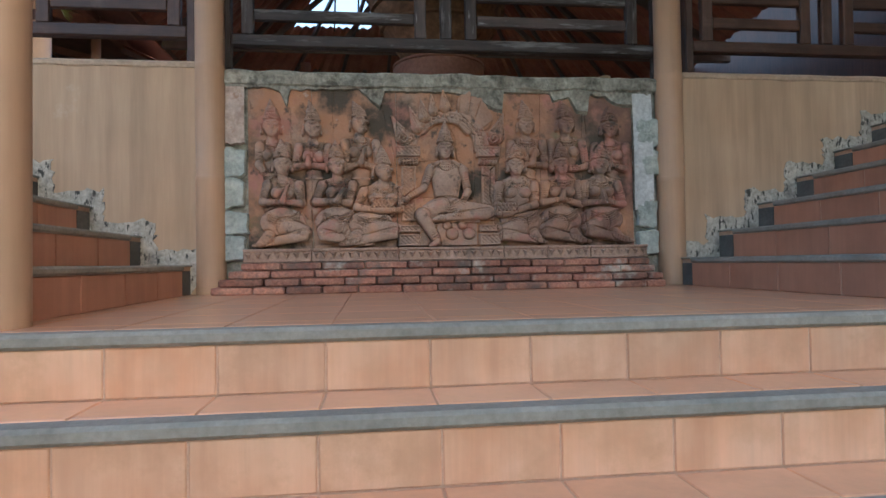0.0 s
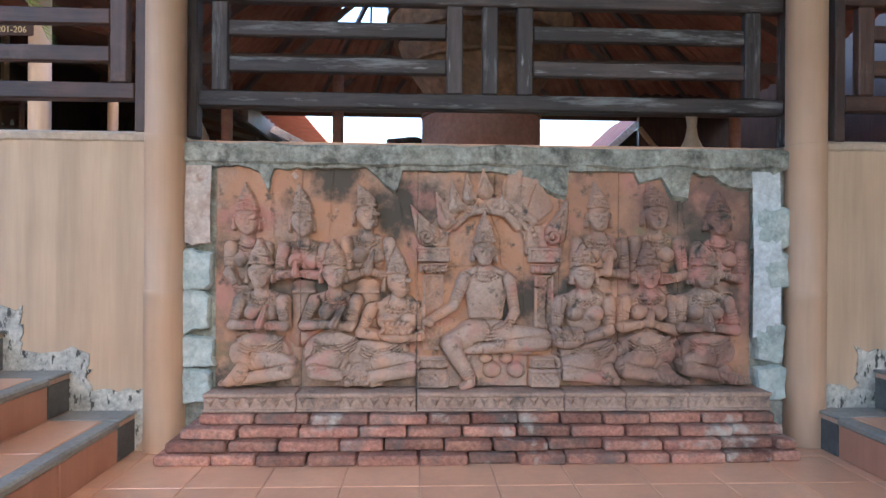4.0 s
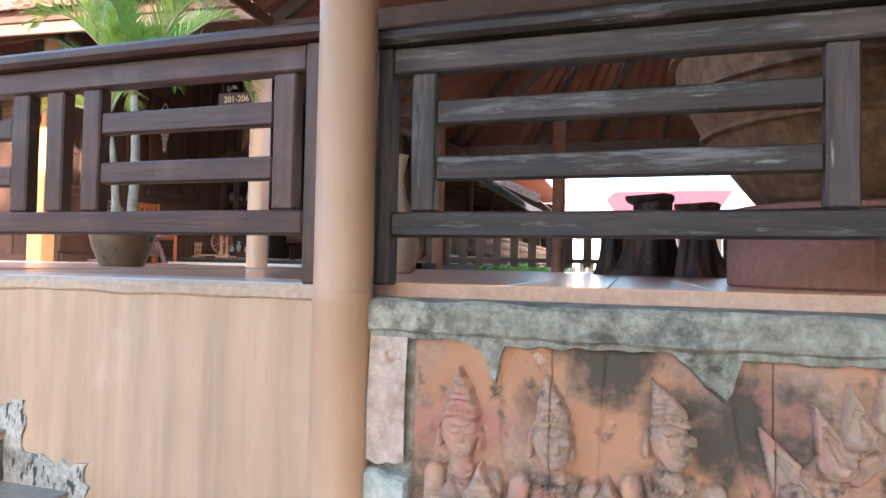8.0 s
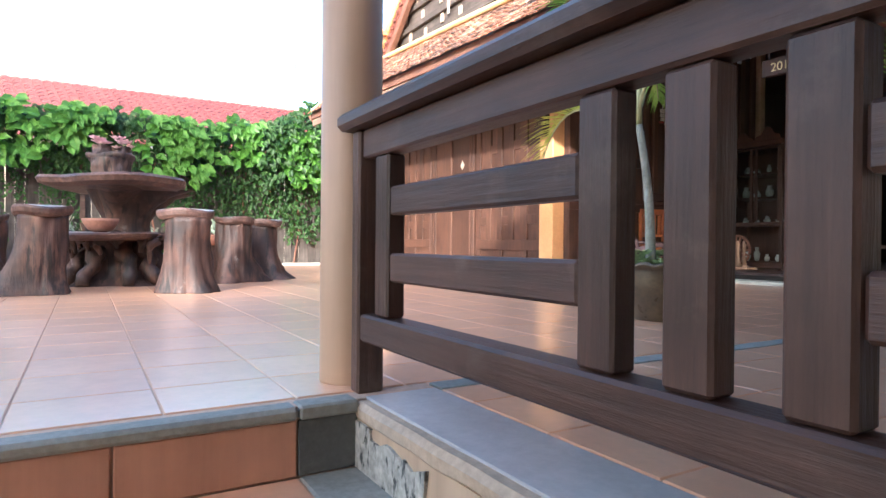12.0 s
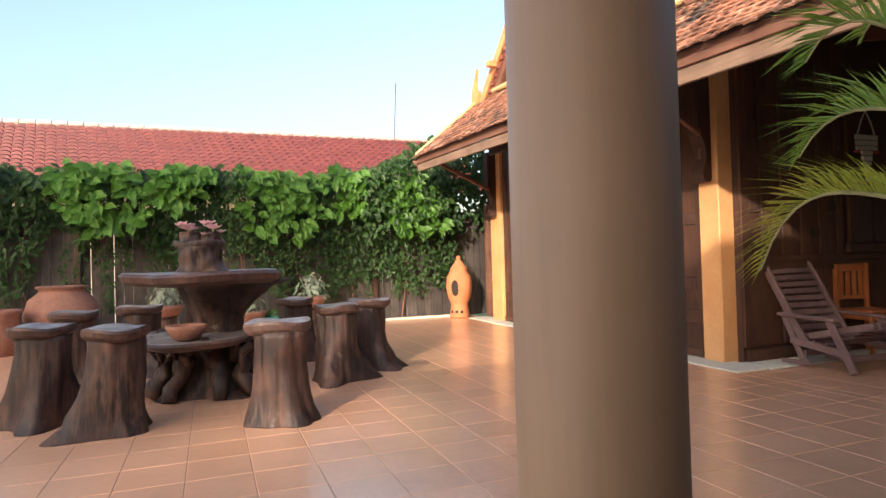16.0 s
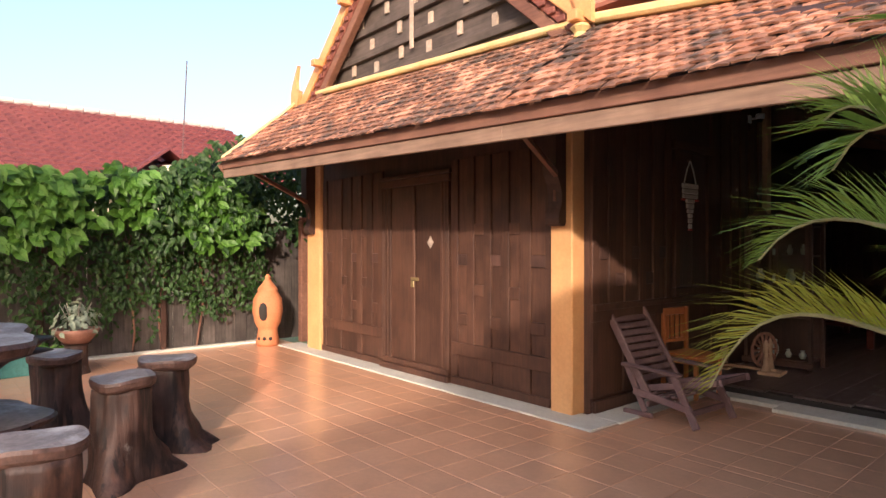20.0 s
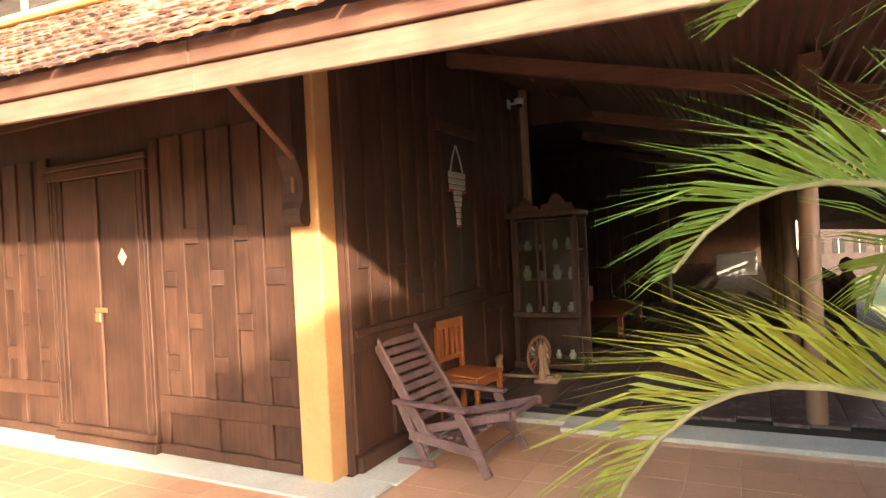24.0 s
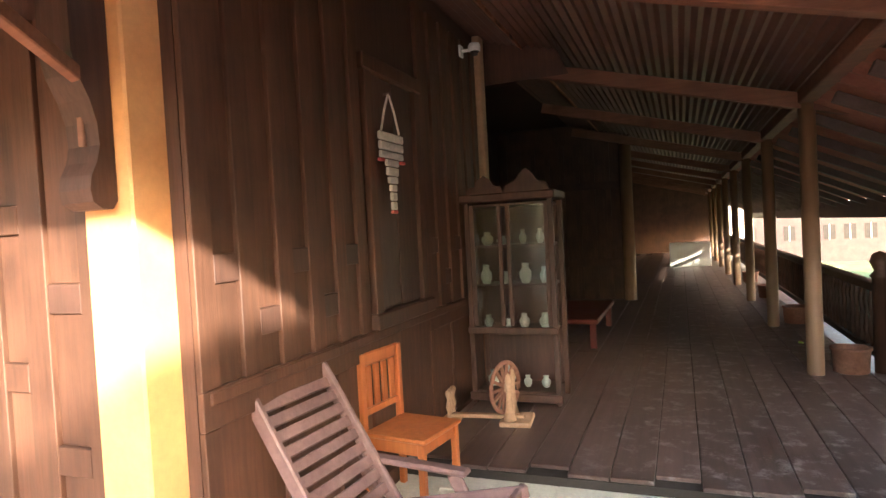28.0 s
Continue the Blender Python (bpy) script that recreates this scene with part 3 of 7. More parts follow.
# rough cement patches that follow the steps up the wall


def step_patch(name, x0, sgn):
    r = random.Random(int(x0 * 10))
    path = []
    for k in range(8):
        xa, z = x0 + sgn * TREAD * k, RISE * (k + 1)
        path += [(xa, z - RISE), (xa, z)]
    path.append((x0 + sgn * TREAD * 7.4, RISE * 8 - 0.055))
    path = [(x, min(z, D - 0.056)) for x, z in path]
    verts, faces = [], []
    for (xa, za), (xb, zb) in zip(path, path[1:]):
        for i in range(7):
            t = i / 7
            x, z = xa + (xb - xa) * t, za + (zb - za) * t
            ox, oz = x - sgn * (0.085 + r.uniform(-0.018, 0.018)), min(z + 0.095 + r.uniform(-0.018, 0.018), D - 0.056)
            n = len(verts)
            verts += [(x, WALL_Y - 0.001, z), (x, WALL_Y - 0.007, z), (ox, WALL_Y - 0.006 - r.uniform(0, 0.004), oz), (ox, WALL_Y + 0.001, oz)]
            if n:
                for q in range(3):
                    faces.append((n - 4 + q, n + q, n + q + 1, n - 3 + q))
    tagged(raw(name, verts, faces, MOULD), "rough mould-stained cement patch along the stair wall", "cement patch", kind="structure")


MOULD = mat("mouldy_cement", (0.42, 0.385, 0.32), (0.55, 0.51, 0.43), 9, 0.9, 0.5, 45, c3=(0.20, 0.19, 0.165), stain=(0.54, 0.66), vary=0.3)
weather(MOULD, (0.06, 0.058, 0.05), 42, 0.56, 0.63, 3, 4.0, stretch=(1, 1, 0.35))
step_patch("wall_patch_west", LX, -1)
step_patch("wall_patch_east", RX, 1)

# ---- pavilion roof over the stairs and the floor behind the carved wall ----


def ribbed(name, p00, p10, p01, p11, n, material, parent=None, gap=None, amp=0.02):
    """A ribbed sheet between four corners, ribs running from the first edge to the second; gap: (u0, u1, v0, v1) left open."""
    p00, p10, p01, p11 = map(Vector, (p00, p10, p01, p11))
    at = lambda u, v: p00.lerp(p10, u).lerp(p01.lerp(p11, u), v)
    vs, fs = [], []
    bands = [0, 1] if gap is None else [0, gap[2], gap[3], 1]
    for i in range(n + 1):
        u = i / n
        for v in bands:
            q = at(u, v)
            vs.append((q.x, q.y, q.z + (amp if i % 2 else -amp)))
    m = len(bands)
    for i in range(n):
        for j in range(m - 1):
            if gap and j == 1 and gap[0] < (i + 0.5) / n < gap[1]:
                continue
            fs.append((i * m + j, i * m + j + 1, (i + 1) * m + j + 1, (i + 1) * m + j))
    return raw(name, vs, fs, material, parent)


E_L, E_R, E_F, E_B = -2.72, 5.9, 1.98, 12.0
E_Z = 4.40
PA, PB = (0.8, 5.2, 5.7), (0.8, 8.2, 5.7)
pr = structure("roof_pavilion", box_bm((0.72, 5.2, 5.6), (0.88, 8.2, 5.72), 0.01), STEEL, "rusty ribbed sheet roof on dark trusses over stairs and pavilion", category="roof")
PM = (0.8, 7.1, 5.7)
WEST = ((-1.7, E_F, E_Z), (E_L, 3.62, 4.04), (E_L, 4.5, 4.30), (E_L, 5.45, 4.31), (E_L, 5.62, 3.50), (E_L, E_B, 3.35))   # the west eave, which steps down behind the stairs
for p, q, top_p, top_q, n in zip(WEST, WEST[1:], (PA, PA, PA, PA, PM), (PA, PA, PA, PM, PB), (14, 10, 10, 6, 56)):
    ribbed("sheet", q, p, top_q, top_p, n, RUST, pr)
ribbed("sheet", (E_R, E_F, E_Z), (E_R, E_B, 3.35), PA, PB, 90, RUST, pr)
ribbed("sheet", WEST[0], (E_R, E_F, E_Z), PA, PA, 72, RUST, pr)
ribbed("sheet", (E_R, E_B, 3.35), (E_L, E_B, 3.35), PB, PB, 80, RUST, pr, (0.69, 0.92, 0.366, 0.60))
for k in range(2):
    beam("roof_bar", STEEL, pr, (-0.35 + 0.4 * k, 10.65, 4.16), (-0.25 + 0.35 * k, 9.6, 4.81), 0.03, 0.03)
for y, z in ((4.3, 4.05), (6.6, 3.22), (9.0, 3.18), (11.4, 3.14)):
    beam("tie_beam", STEEL, pr, (E_L + 0.1, y, z + 0.1), (E_R - 0.1, y, z + 0.1), 0.09, 0.14)
    for sx in (-1, 1):
        for q in (0.3, 0.62):
            xe = 0.8 + sx * 3.3 * q
            beam("strut", STEEL, pr, (xe, y, z + 0.1), (0.8 + sx * 3.3 * max(q - 0.27, 0.02), y, z + 0.25 + 1.35 * (1 - q + 0.1)), 0.05, 0.07)
    beam("rafter", STEEL, pr, (E_L + 0.1, y, z + 0.18), (0.8, min(max(y, 5.2), 8.2), 5.5), 0.06, 0.1)
    beam("rafter", STEEL, pr, (E_R - 0.1, y, z + 0.18), (0.8, min(max(y, 5.2), 8.2), 5.5), 0.06, 0.1)
for x in np.linspace(-1.4, E_R - 0.5, 8):
    beam("purlin", STEEL, pr, (float(x), E_F + 0.1, 4.3), (0.8 + (float(x) - 0.8) * 0.06, 5.1, 5.55), 0.05, 0.07)
    beam("purlin", STEEL, pr, (float(x), E_B - 0.1, 3.33), (0.8 + (float(x) - 0.8) * 0.06, 8.3, 5.55), 0.05, 0.07)
for p, q in zip(WEST, WEST[1:]):
    beam("eave_board", FASCIA, pr, (p[0], p[1], p[2] - 0.05), (q[0], q[1], q[2] - 0.05), 0.03, 0.10)
beam("eave_board", FASCIA, pr, (E_L, E_B, 3.30), (E_R, E_B, 3.30), 0.03, 0.16)
beam("eave_board", FASCIA, pr, (-1.7, E_F, E_Z - 0.03), (E_R, E_F, E_Z - 0.03), 0.03, 0.16)
# unseen sheets and beams added in front to cut sky light on the relief
ribbed("porch_sheet", (-1.05, -0.9, 4.22), (2.65, -0.9, 4.22), (-1.05, 1.96, 4.34), (2.65, 1.96, 4.34), 40, RUST, pr)
ribbed("porch_sheet", (2.66, -0.9, 4.20), (6.7, -0.9, 4.20), (2.66, 1.96, 4.32), (6.7, 1.96, 4.32), 44, RUST, pr)
for x in (-0.95, 2.55, 6.5):
    beam("porch_beam", STEEL, pr, (x, -0.85, 4.12), (x, 2.3, 4.24), 0.08, 0.14)
for x, y in ((-0.82, 10.5), (5.3, 10.5), (-2.6, 10.9)):
    c = thing("pavilion_post", pose(x, y, D), "red-brown painted round pavilion post", "post", "pavilion posts")
    part("shaft", lathe(((0.085, 0), (0.085, 2.1)), 20), CLAY, c)

# added out of view: stepped tops decide where sun reaches terrace and house
eb = box_bm((9.5, -7.2, -1.44), (9.8, 9, 8.3))
for ya, yb, zt in ((-10.5, -7.202, 7.6), (-13.4, -10.502, 9.9), (-26, -13.402, 13.0), (9.002, 21, 7.4)):
    add_box(eb, (9.5, ya, -1.44), (9.8, yb, zt))
structure("wall_boundary_east", eb, PLASTER, "unseen stepped wall added east of the stairs to block sun", category="wall")
# added out of view to keep eastern sky light off stairs and pavilion
structure("wall_garden_east", box_bm((6.6, -3.5, -1.44), (6.75, WALL_Y + 0.3, 4.1)), DARKTEAK, "unseen dark wall added to block eastern sky light", category="wall")
structure("wall_pavilion_north", box_bm((4.2, 11.6, 2.08), (6.7, 11.72, 4.0)), DARKTEAK, "dark boarded wall at the pavilion's corner", category="wall")
structure("wall_pavilion_east", box_bm((6.7, WALL_Y + 0.3, D), (6.82, 11.72, 4.3)), DARKTEAK, "dark boarded wall closing the pavilion", category="wall")


# ---- carved terracotta relief ----
RELIEF = mat("weathered_terracotta", (0.33, 0.22, 0.16), (0.45, 0.315, 0.235), 5, 0.9, 0.2, 60, vary=0.16)
RELIEF_BASE = mat("terracotta_plinth", (0.34, 0.22, 0.155), (0.45, 0.31, 0.23), 6, 0.9, 0.45, 60, c3=(0.12, 0.10, 0.085), stain=(0.58, 0.72), vary=0.22)


weather(RELIEF, (0.44, 0.23, 0.13), 2.2, 0.38, 0.52, depth=(4.092, 4.115))      # the flat ground keeps its fired orange
weather(RELIEF, (0.50, 0.28, 0.17), 3.5, 0.50, 0.64, off=3.0)
weather(RELIEF, (0.12, 0.095, 0.075), 2.6, 0.54, 0.68, off=7.3)
weather(RELIEF, (0.20, 0.115, 0.085), 3.0, 0.34, 0.58, off=22.0, across=(0.9, 1.5))      # dark red-brown patches come in over the east panels
weather(RELIEF, (0.42, 0.20, 0.15), 4.5, 0.52, 0.64, off=41.0)
weather(RELIEF, (0.085, 0.07, 0.055), 13, 0.58, 0.70, off=5.0)                    # specks of lichen
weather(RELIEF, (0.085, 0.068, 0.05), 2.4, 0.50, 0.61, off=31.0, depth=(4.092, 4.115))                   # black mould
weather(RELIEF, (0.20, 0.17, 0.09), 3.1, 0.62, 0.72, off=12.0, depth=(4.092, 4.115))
weather(RELIEF, (0.50, 0.46, 0.41), 11, 0.66, 0.74, off=19.0)                     # lime crust

RX0, RX1, RZ0, RZ1, STEP = -0.53, 1.985, 0.272, 1.295, 0.0033
gx, gz = np.meshgrid(np.arange(RX0, RX1 + STEP, STEP), np.arange(RZ0, RZ1 + STEP, STEP))
# the carving is laid out in units of 2.2 mm on a drawing grid: u to the east, v downwards from the panels' top
gu, gv = 921 + (gx - 0.709) / 0.00223, 800 - (gz - 0.272) / 0.0022
field = np.zeros_like(gx)


def press(d, r, top, cut=5.0):
    """Lay a form of height top over the field where d < 1, with a chased line round it."""
    global field
    edge = (d >= 1) & (d < 1 + 3.2 / r)
    field = np.where(edge, np.minimum(field, np.maximum(field - cut, 0)), field)
    field = np.where(d < 1, np.maximum(field, top), field)


def limb(u0, v0, r0, u1, v1, r1, h0, h1=None, cut=5.0, flat=0.8):
    """A rounded limb in relief from one joint to the next."""
    h1 = h0 if h1 is None else h1
    du, dv = u1 - u0, v1 - v0
    t = np.clip(((gu - u0) * du + (gv - v0) * dv) / (du * du + dv * dv + 1e-9), 0, 1)
    r = r0 + (r1 - r0) * t
    d = np.hypot(gu - u0 - t * du, gv - v0 - t * dv) / r
    press(d, max(min(r0, r1), 3), h0 + (h1 - h0) * t - r * flat * (1 - np.sqrt(np.clip(1 - d * d, 0, 1))), cut)


def oval(u, v, ru, rv, h, tilt=0.0, base=0.6, cut=5.0):
    c, s = math.cos(tilt), math.sin(tilt)
    p, q = (gu - u) * c + (gv - v) * s, -(gu - u) * s + (gv - v) * c
    d = np.hypot(p / ru, q / rv)
    press(d, min(ru, rv), h * (base + (1 - base) * np.sqrt(np.clip(1 - d * d, 0, 1))), cut)


def groove(u0, v0, u1, v1, w, depth):
    global field
    du, dv = u1 - u0, v1 - v0
    t = np.clip(((gu - u0) * du + (gv - v0) * dv) / (du * du + dv * dv + 1e-9), 0, 1)
    d = np.hypot(gu - u0 - t * du, gv - v0 - t * dv) / w
    field = np.where(d < 1, field - depth * np.sqrt(np.clip(1 - d * d, 0, 1)), field)


def slab(u0, v0, u1, v1, h, frame=0.0):
    """A flat raised block; frame: width of a raised border round a sunk panel."""
    global field
    inside = (gu > u0) & (gu < u1) & (gv > v0) & (gv < v1)
    ring = (gu > u0 - 3) & (gu < u1 + 3) & (gv > v0 - 3) & (gv < v1 + 3) & ~inside
    field = np.where(ring, np.maximum(field - 5, 0), field)
    field = np.where(inside, np.maximum(field, h), field)
    if frame:
        sunk = (gu > u0 + frame) & (gu < u1 - frame) & (gv > v0 + frame) & (gv < v1 - frame)
        field = np.where(sunk, h - 4 + 1.6 * np.sin(gu * 0.5) * np.sin(gv * 0.55), field)


def bangles(u0, v0, u1, v1, r, h, n):
    """Raised rings across a limb."""
    nu, nv = -(v1 - v0), u1 - u0
    k = r / (math.hypot(nu, nv) + 1e-9)
    for i in range(n):
        t = (i + 0.5) / n
        u, v = u0 + (u1 - u0) * t, v0 + (v1 - v0) * t
        limb(u - nu * k * 0.8, v - nv * k * 0.8, 1.6, u + nu * k * 0.8, v + nv * k * 0.8, 1.6, h, cut=2)


def crown(u, v, w, tu, tv, h):
    """A rolled band over the brow and a ringed cap drawn out to a point."""
    at = lambda t: (u + (tu - u) * t, v + (tv - v) * t)
    shape = ((0.0, 0.72), (0.3, 0.56), (0.6, 0.33), (0.8, 0.18), (1.0, 0.05))
    for (t0, r0), (t1, r1) in zip(shape, shape[1:]):
        limb(*at(t0), r0 * w, *at(t1), r1 * w, h + 1 - 14 * t0 ** 1.5, h + 1 - 14 * t1 ** 1.5, cut=2, flat=0.55)
    for k in range(5):
        t = 0.2 + 0.14 * k
        x, y = at(t)
        q = float(np.interp(t, [p[0] for p in shape], [p[1] for p in shape])) * w
        groove(x - q, y, x + q, y, 1.3, 1.7)
    for k in (-1, 1):      # the band bows down at the temples
        limb(u, v + 3, 5, u + k * w * 0.66, v + 7, 4.4, h + 2.5, h - 2, cut=3)
        limb(u, v - 5, 3.6, u + k * w * 0.6, v - 1, 3.2, h + 2, h - 2, cut=2)
    for b in range(7):
        a = (b - 3) / 3.0
        oval(u + a * w * 0.6, v - 1 + 4 * abs(a), 2, 2.2, h + 3.4 - 4 * abs(a), 0, 0.9, 0.8)


def head(u, v, w, h, turn=0.0):
    """Face, ears and neck; turn: the way the nose points, in units."""
    limb(u, v + 24, 13, u, v + 46, 16, h - 14, h - 16)
    for k in (-1, 1):
        limb(u + k * (w - 1) - turn * 0.3, v - 8, 3.6, u + k * (w + 1) - turn * 0.3, v + 16, 4.2, h - 11, cut=3)
    oval(u, v - 3, w * 0.94, 26, h, 0, 0.6)
    oval(u + turn * 0.4, v + 12, w * 0.66, 17, h + 0.6, 0, 0.8, 0)
    c = u + turn
    limb(c, v - 8, 1.8, c, v + 5, 3.4, h + 0.8, h + 3.8, cut=0.6)
    oval(c, v + 13.5, 6.5, 2.6, h + 2.2, 0, 0.9, 0.8)
    oval(c, v + 18, 5, 2.4, h + 1.9, 0, 0.9, 0.5)
    for k in (-1, 1):
        oval(c + k * 9, v - 5.5, 6.5, 3.4, h - 1.6, 0, 1.0, 1.3)
        oval(c + k * 9, v - 3.5, 5, 2.2, h + 0.3, 0, 0.96, 0.3)


def necklace(u, v, w, h, n=3):
    for q in range(n):
        for k in range(-4, 5):
            a = k / 4.0
            oval(u + a * w, v + q * 6 + 9 * (1 - a * a) * (0.6 + 0.3 * q), 2.6, 2.6, h - 5 * abs(a), 0, 0.8, 1.5)


def torso(u, v, w, h, waist, breast=True):
    """From the shoulders at v down to the waist."""
    for k in (-1, 1):
        limb(u, v - 2, 12, u + k * w * 0.9, v + 9, 11, h - 4, h - 7, cut=2)
    limb(u, v + 24, w * 0.84, u, waist - 8, w * 0.52, h - 2, h - 7, flat=0.5)
    if breast:
        for k in (-1, 1):
            oval(u + k * w * 0.42, v + 36, w * 0.36, 16, h + 7, 0, 0.6, 2.5)
    necklace(u, v + 4, w * 0.5, h + 3, 2)
    limb(u - w * 0.5, waist, 3.4, u + w * 0.5, waist, 3.4, h - 2)


def arm(su, sv, eu, ev, hu, hv, h, bare=False):
    """Upper arm, forearm with bangles."""
    limb(su, sv, 13, eu, ev, 10.5, h - 4, h - 1, cut=6)
    limb(eu, ev, 10.5, hu, hv, 7, h + 1, h + 9, cut=6)
    if not bare:
        bangles(su + (eu - su) * 0.3, sv + (ev - sv) * 0.3, su + (eu - su) * 0.62, sv + (ev - sv) * 0.62, 11, h - 1.5, 3)
        bangles(eu + (hu - eu) * 0.5, ev + (hv - ev) * 0.5, eu + (hu - eu) * 0.86, ev + (hv - ev) * 0.86, 7.5, h + 7, 3)


def palms(u, v, tu, tv, h):
    """Two hands pressed together, fingers up."""
    limb(u, v, 9, tu, tv, 3.5, h + 8, h + 3)
    groove(u, v, tu, tv, 1.4, 3.0)


def blossom(u, v, ru, rv, h):
    """A bowl heaped with petals."""
    oval(u, v + rv * 0.4, ru, rv * 0.8, h, 0, 0.7)
    for q in range(3):
        for k in range(6):
            oval(u - ru * 0.8 + k * ru * 0.32 + (q % 2) * 4, v - rv * 0.35 * q, ru * 0.19, rv * 0.3, h + 3 - q, 0, 0.75, 3)


def skirt(u, v, ru, rv, h, way):
    """Hips wrapped in cloth, with a looped sash and pleats."""
    oval(u, v, ru, rv, h, 0, 0.66)
    for q in range(4):
        for k in range(-5, 6):
            a = k / 5.0
            limb(u + a * ru * 0.62, v - rv * 0.62 + q * 7 + 14 * (1 - a * a), 1.7, u + (a + 0.2) * ru * 0.62, v - rv * 0.62 + q * 7 + 14 * (1 - (a + 0.2) ** 2), 1.7, h + 2, cut=2)
    for q in range(5):
        groove(u + way * ru * (0.1 + 0.14 * q), v - 4, u + way * ru * (0.2 + 0.17 * q), v + rv * 0.8, 1.6, 3.0)


def leg(hu, hv, ku, kv, fu, fv, h, thick=25):
    """Folded leg: thigh to the knee, shin back to the foot along the ground."""
    limb(hu, hv, thick, ku, kv, thick * 0.8, h, h + 6)
    limb(ku, kv + 12, 15, fu, fv - 4, 10, h + 3, h - 2)
    limb(fu, fv - 2, 8, fu + (20 if fu > ku else -20), fv, 5, h - 6, h - 12)
    bangles(ku + (fu - ku) * 0.68, kv + 12 + (fv - 16 - kv) * 0.68, ku + (fu - ku) * 0.9, fv - 6, 11, h + 2, 3)


# the rear row, standing
for u, v, w, tu, tv, sw, el, er, hu, hv, pu, pv, turn in (
        (432, 452, 25, 428, 372, 37, (396, 560), (470, 560), 425, 600, 0, 0, 5), (545, 455, 24, 535, 372, 42, (496, 566), (586, 566), 532, 562, 533, 538, 7),
        (676, 441, 22, 657, 372, 44, (638, 568), (730, 572), 680, 556, 692, 512, 12), (1163, 440, 24, 1153, 362, 48, (1112, 560), (1222, 560), 1180, 556, 1186, 516, 0),
        (1285, 436, 25, 1270, 362, 46, (1240, 566), (1346, 562), 1300, 572, 0, 0, 2), (1420, 446, 26, 1418, 378, 48, (1362, 566), (1466, 570), 1416, 560, 1412, 532, 0)):
    torso(u + 3, v + 45, sw, 20, 600, True)
    limb(u + 3, 600, sw * 0.7, u + 3, 690, sw * 0.8, 15)
    head(u, v, w, 31, turn)
    crown(u, v - 31, w + 4, tu, tv, 27)
    arm(u + 3 - sw, v + 54, *el, hu - 4, hv, 24)
    arm(u + 3 + sw, v + 54, *er, hu + 6, hv, 24)
    if pu:
        palms(hu, hv, pu, pv, 30)
    else:
        blossom(hu, hv - 4, 16, 10, 32)
# the front row, kneeling
for u, v, w, tu, tv, sw, el, er, hu, hv, pu, pv, turn, hip, knee, foot in (
        (462, 562, 25, 458, 488, 44, (407, 668), (512, 672), 464, 668, 476, 628, 2, (462, 726), (520, 752), (402, 790), ),
        (612, 562, 25, 608, 490, 43, (551, 668), (646, 672), 612, 666, 634, 628, 6, (612, 724), (574, 752), (690, 790)),
        (742, 580, 24, 738, 504, 56, (666, 684), (790, 690), 740, 694, 0, 0, 14, (706, 732), (772, 748), (640, 790)),
        (1130, 562, 25, 1126, 496, 52, (1070, 680), (1184, 678), 1092, 706, 0, 0, -3, (1142, 730), (1090, 756), (1196, 788)),
        (1265, 560, 25, 1262, 492, 50, (1208, 672), (1320, 678), 1264, 662, 1268, 636, 0, (1262, 724), (1216, 752), (1330, 788)),
        (1384, 560, 26, 1383, 498, 50, (1334, 672), (1452, 678), 1392, 672, 1386, 634, -2, (1390, 722), (1350, 748), (1462, 788))):
    way = 1 if knee[0] > hip[0] else -1
    torso(u + 2, v + 44, sw, 34, 700)
    skirt(hip[0], hip[1], 62, 42, 36, way)
    leg(hip[0] + way * 8, hip[1] + 12, knee[0], knee[1], foot[0], foot[1], 41)
    limb(hip[0] - way * 40, 766, 17, hip[0] - way * 62, 786, 11, 34, 30)
    head(u, v, w, 45, turn)
    crown(u, v - 30, w + 4, tu, tv, 41)
    arm(u + 2 - sw, v + 56, *el, hu - 4, hv, 38)
    arm(u + 2 + sw, v + 56, *er, hu + 5, hv, 38)
    if pu:
        palms(hu, hv, pu, pv, 44)
    else:
        blossom(hu, hv - 14, 33, 20, 50)

# the throne: lobed arch, flame leaves on the one side, a worn slab on the other, pilasters
CX, CV = 925, 505
for k in range(-30, 31):
    a = radians(k * 3.2)
    limb(CX + 92 * math.sin(a), CV - 80 * math.cos(a), 9, CX + 120 * math.sin(a), CV - 98 * math.cos(a), 9, 20, cut=0, flat=0.3)
for q in range(26):
    a = radians(-88 + q * 7)
    oval(CX + 107 * math.sin(a), CV - 90 * math.cos(a), 5, 5, 22, 0, 0.92, 1.5)
for k in (-1, 1):
    groove(CX + k * 45, 440, CX + k * 80, 470, 3, 8)
    limb(CX + k * 66, 462, 8, CX + k * 46, 440, 8, 18)
limb(1000, 380, 42, 1030, 420, 36, 13, flat=0.12)
for u0, v0, u1, v1 in ((968, 352, 965, 396), (1000, 355, 992, 402), (1028, 372, 1012, 416)):
    groove(u0, v0, u1, v1, 1.8, 4)
for u0, v0, u1, v1, r in ((802, 478, 768, 416, 24), (842, 446, 820, 388, 19), (862, 416, 853, 365, 16), (890, 398, 884, 350, 15), (924, 386, 918, 337, 17), (1076, 470, 1096, 404, 25)):
    limb(u0, v0, r, u1, v1, 2, 22, 15, flat=0.35)
    limb(u0, v0 + 3, r * 0.55, u0 * 0.5 + u1 * 0.5, v0 * 0.5 + v1 * 0.5, 2, 25, 18, cut=3)
    groove(u0, v0, u0 * 0.35 + u1 * 0.65, v0 * 0.35 + v1 * 0.65, 1.6, 4)
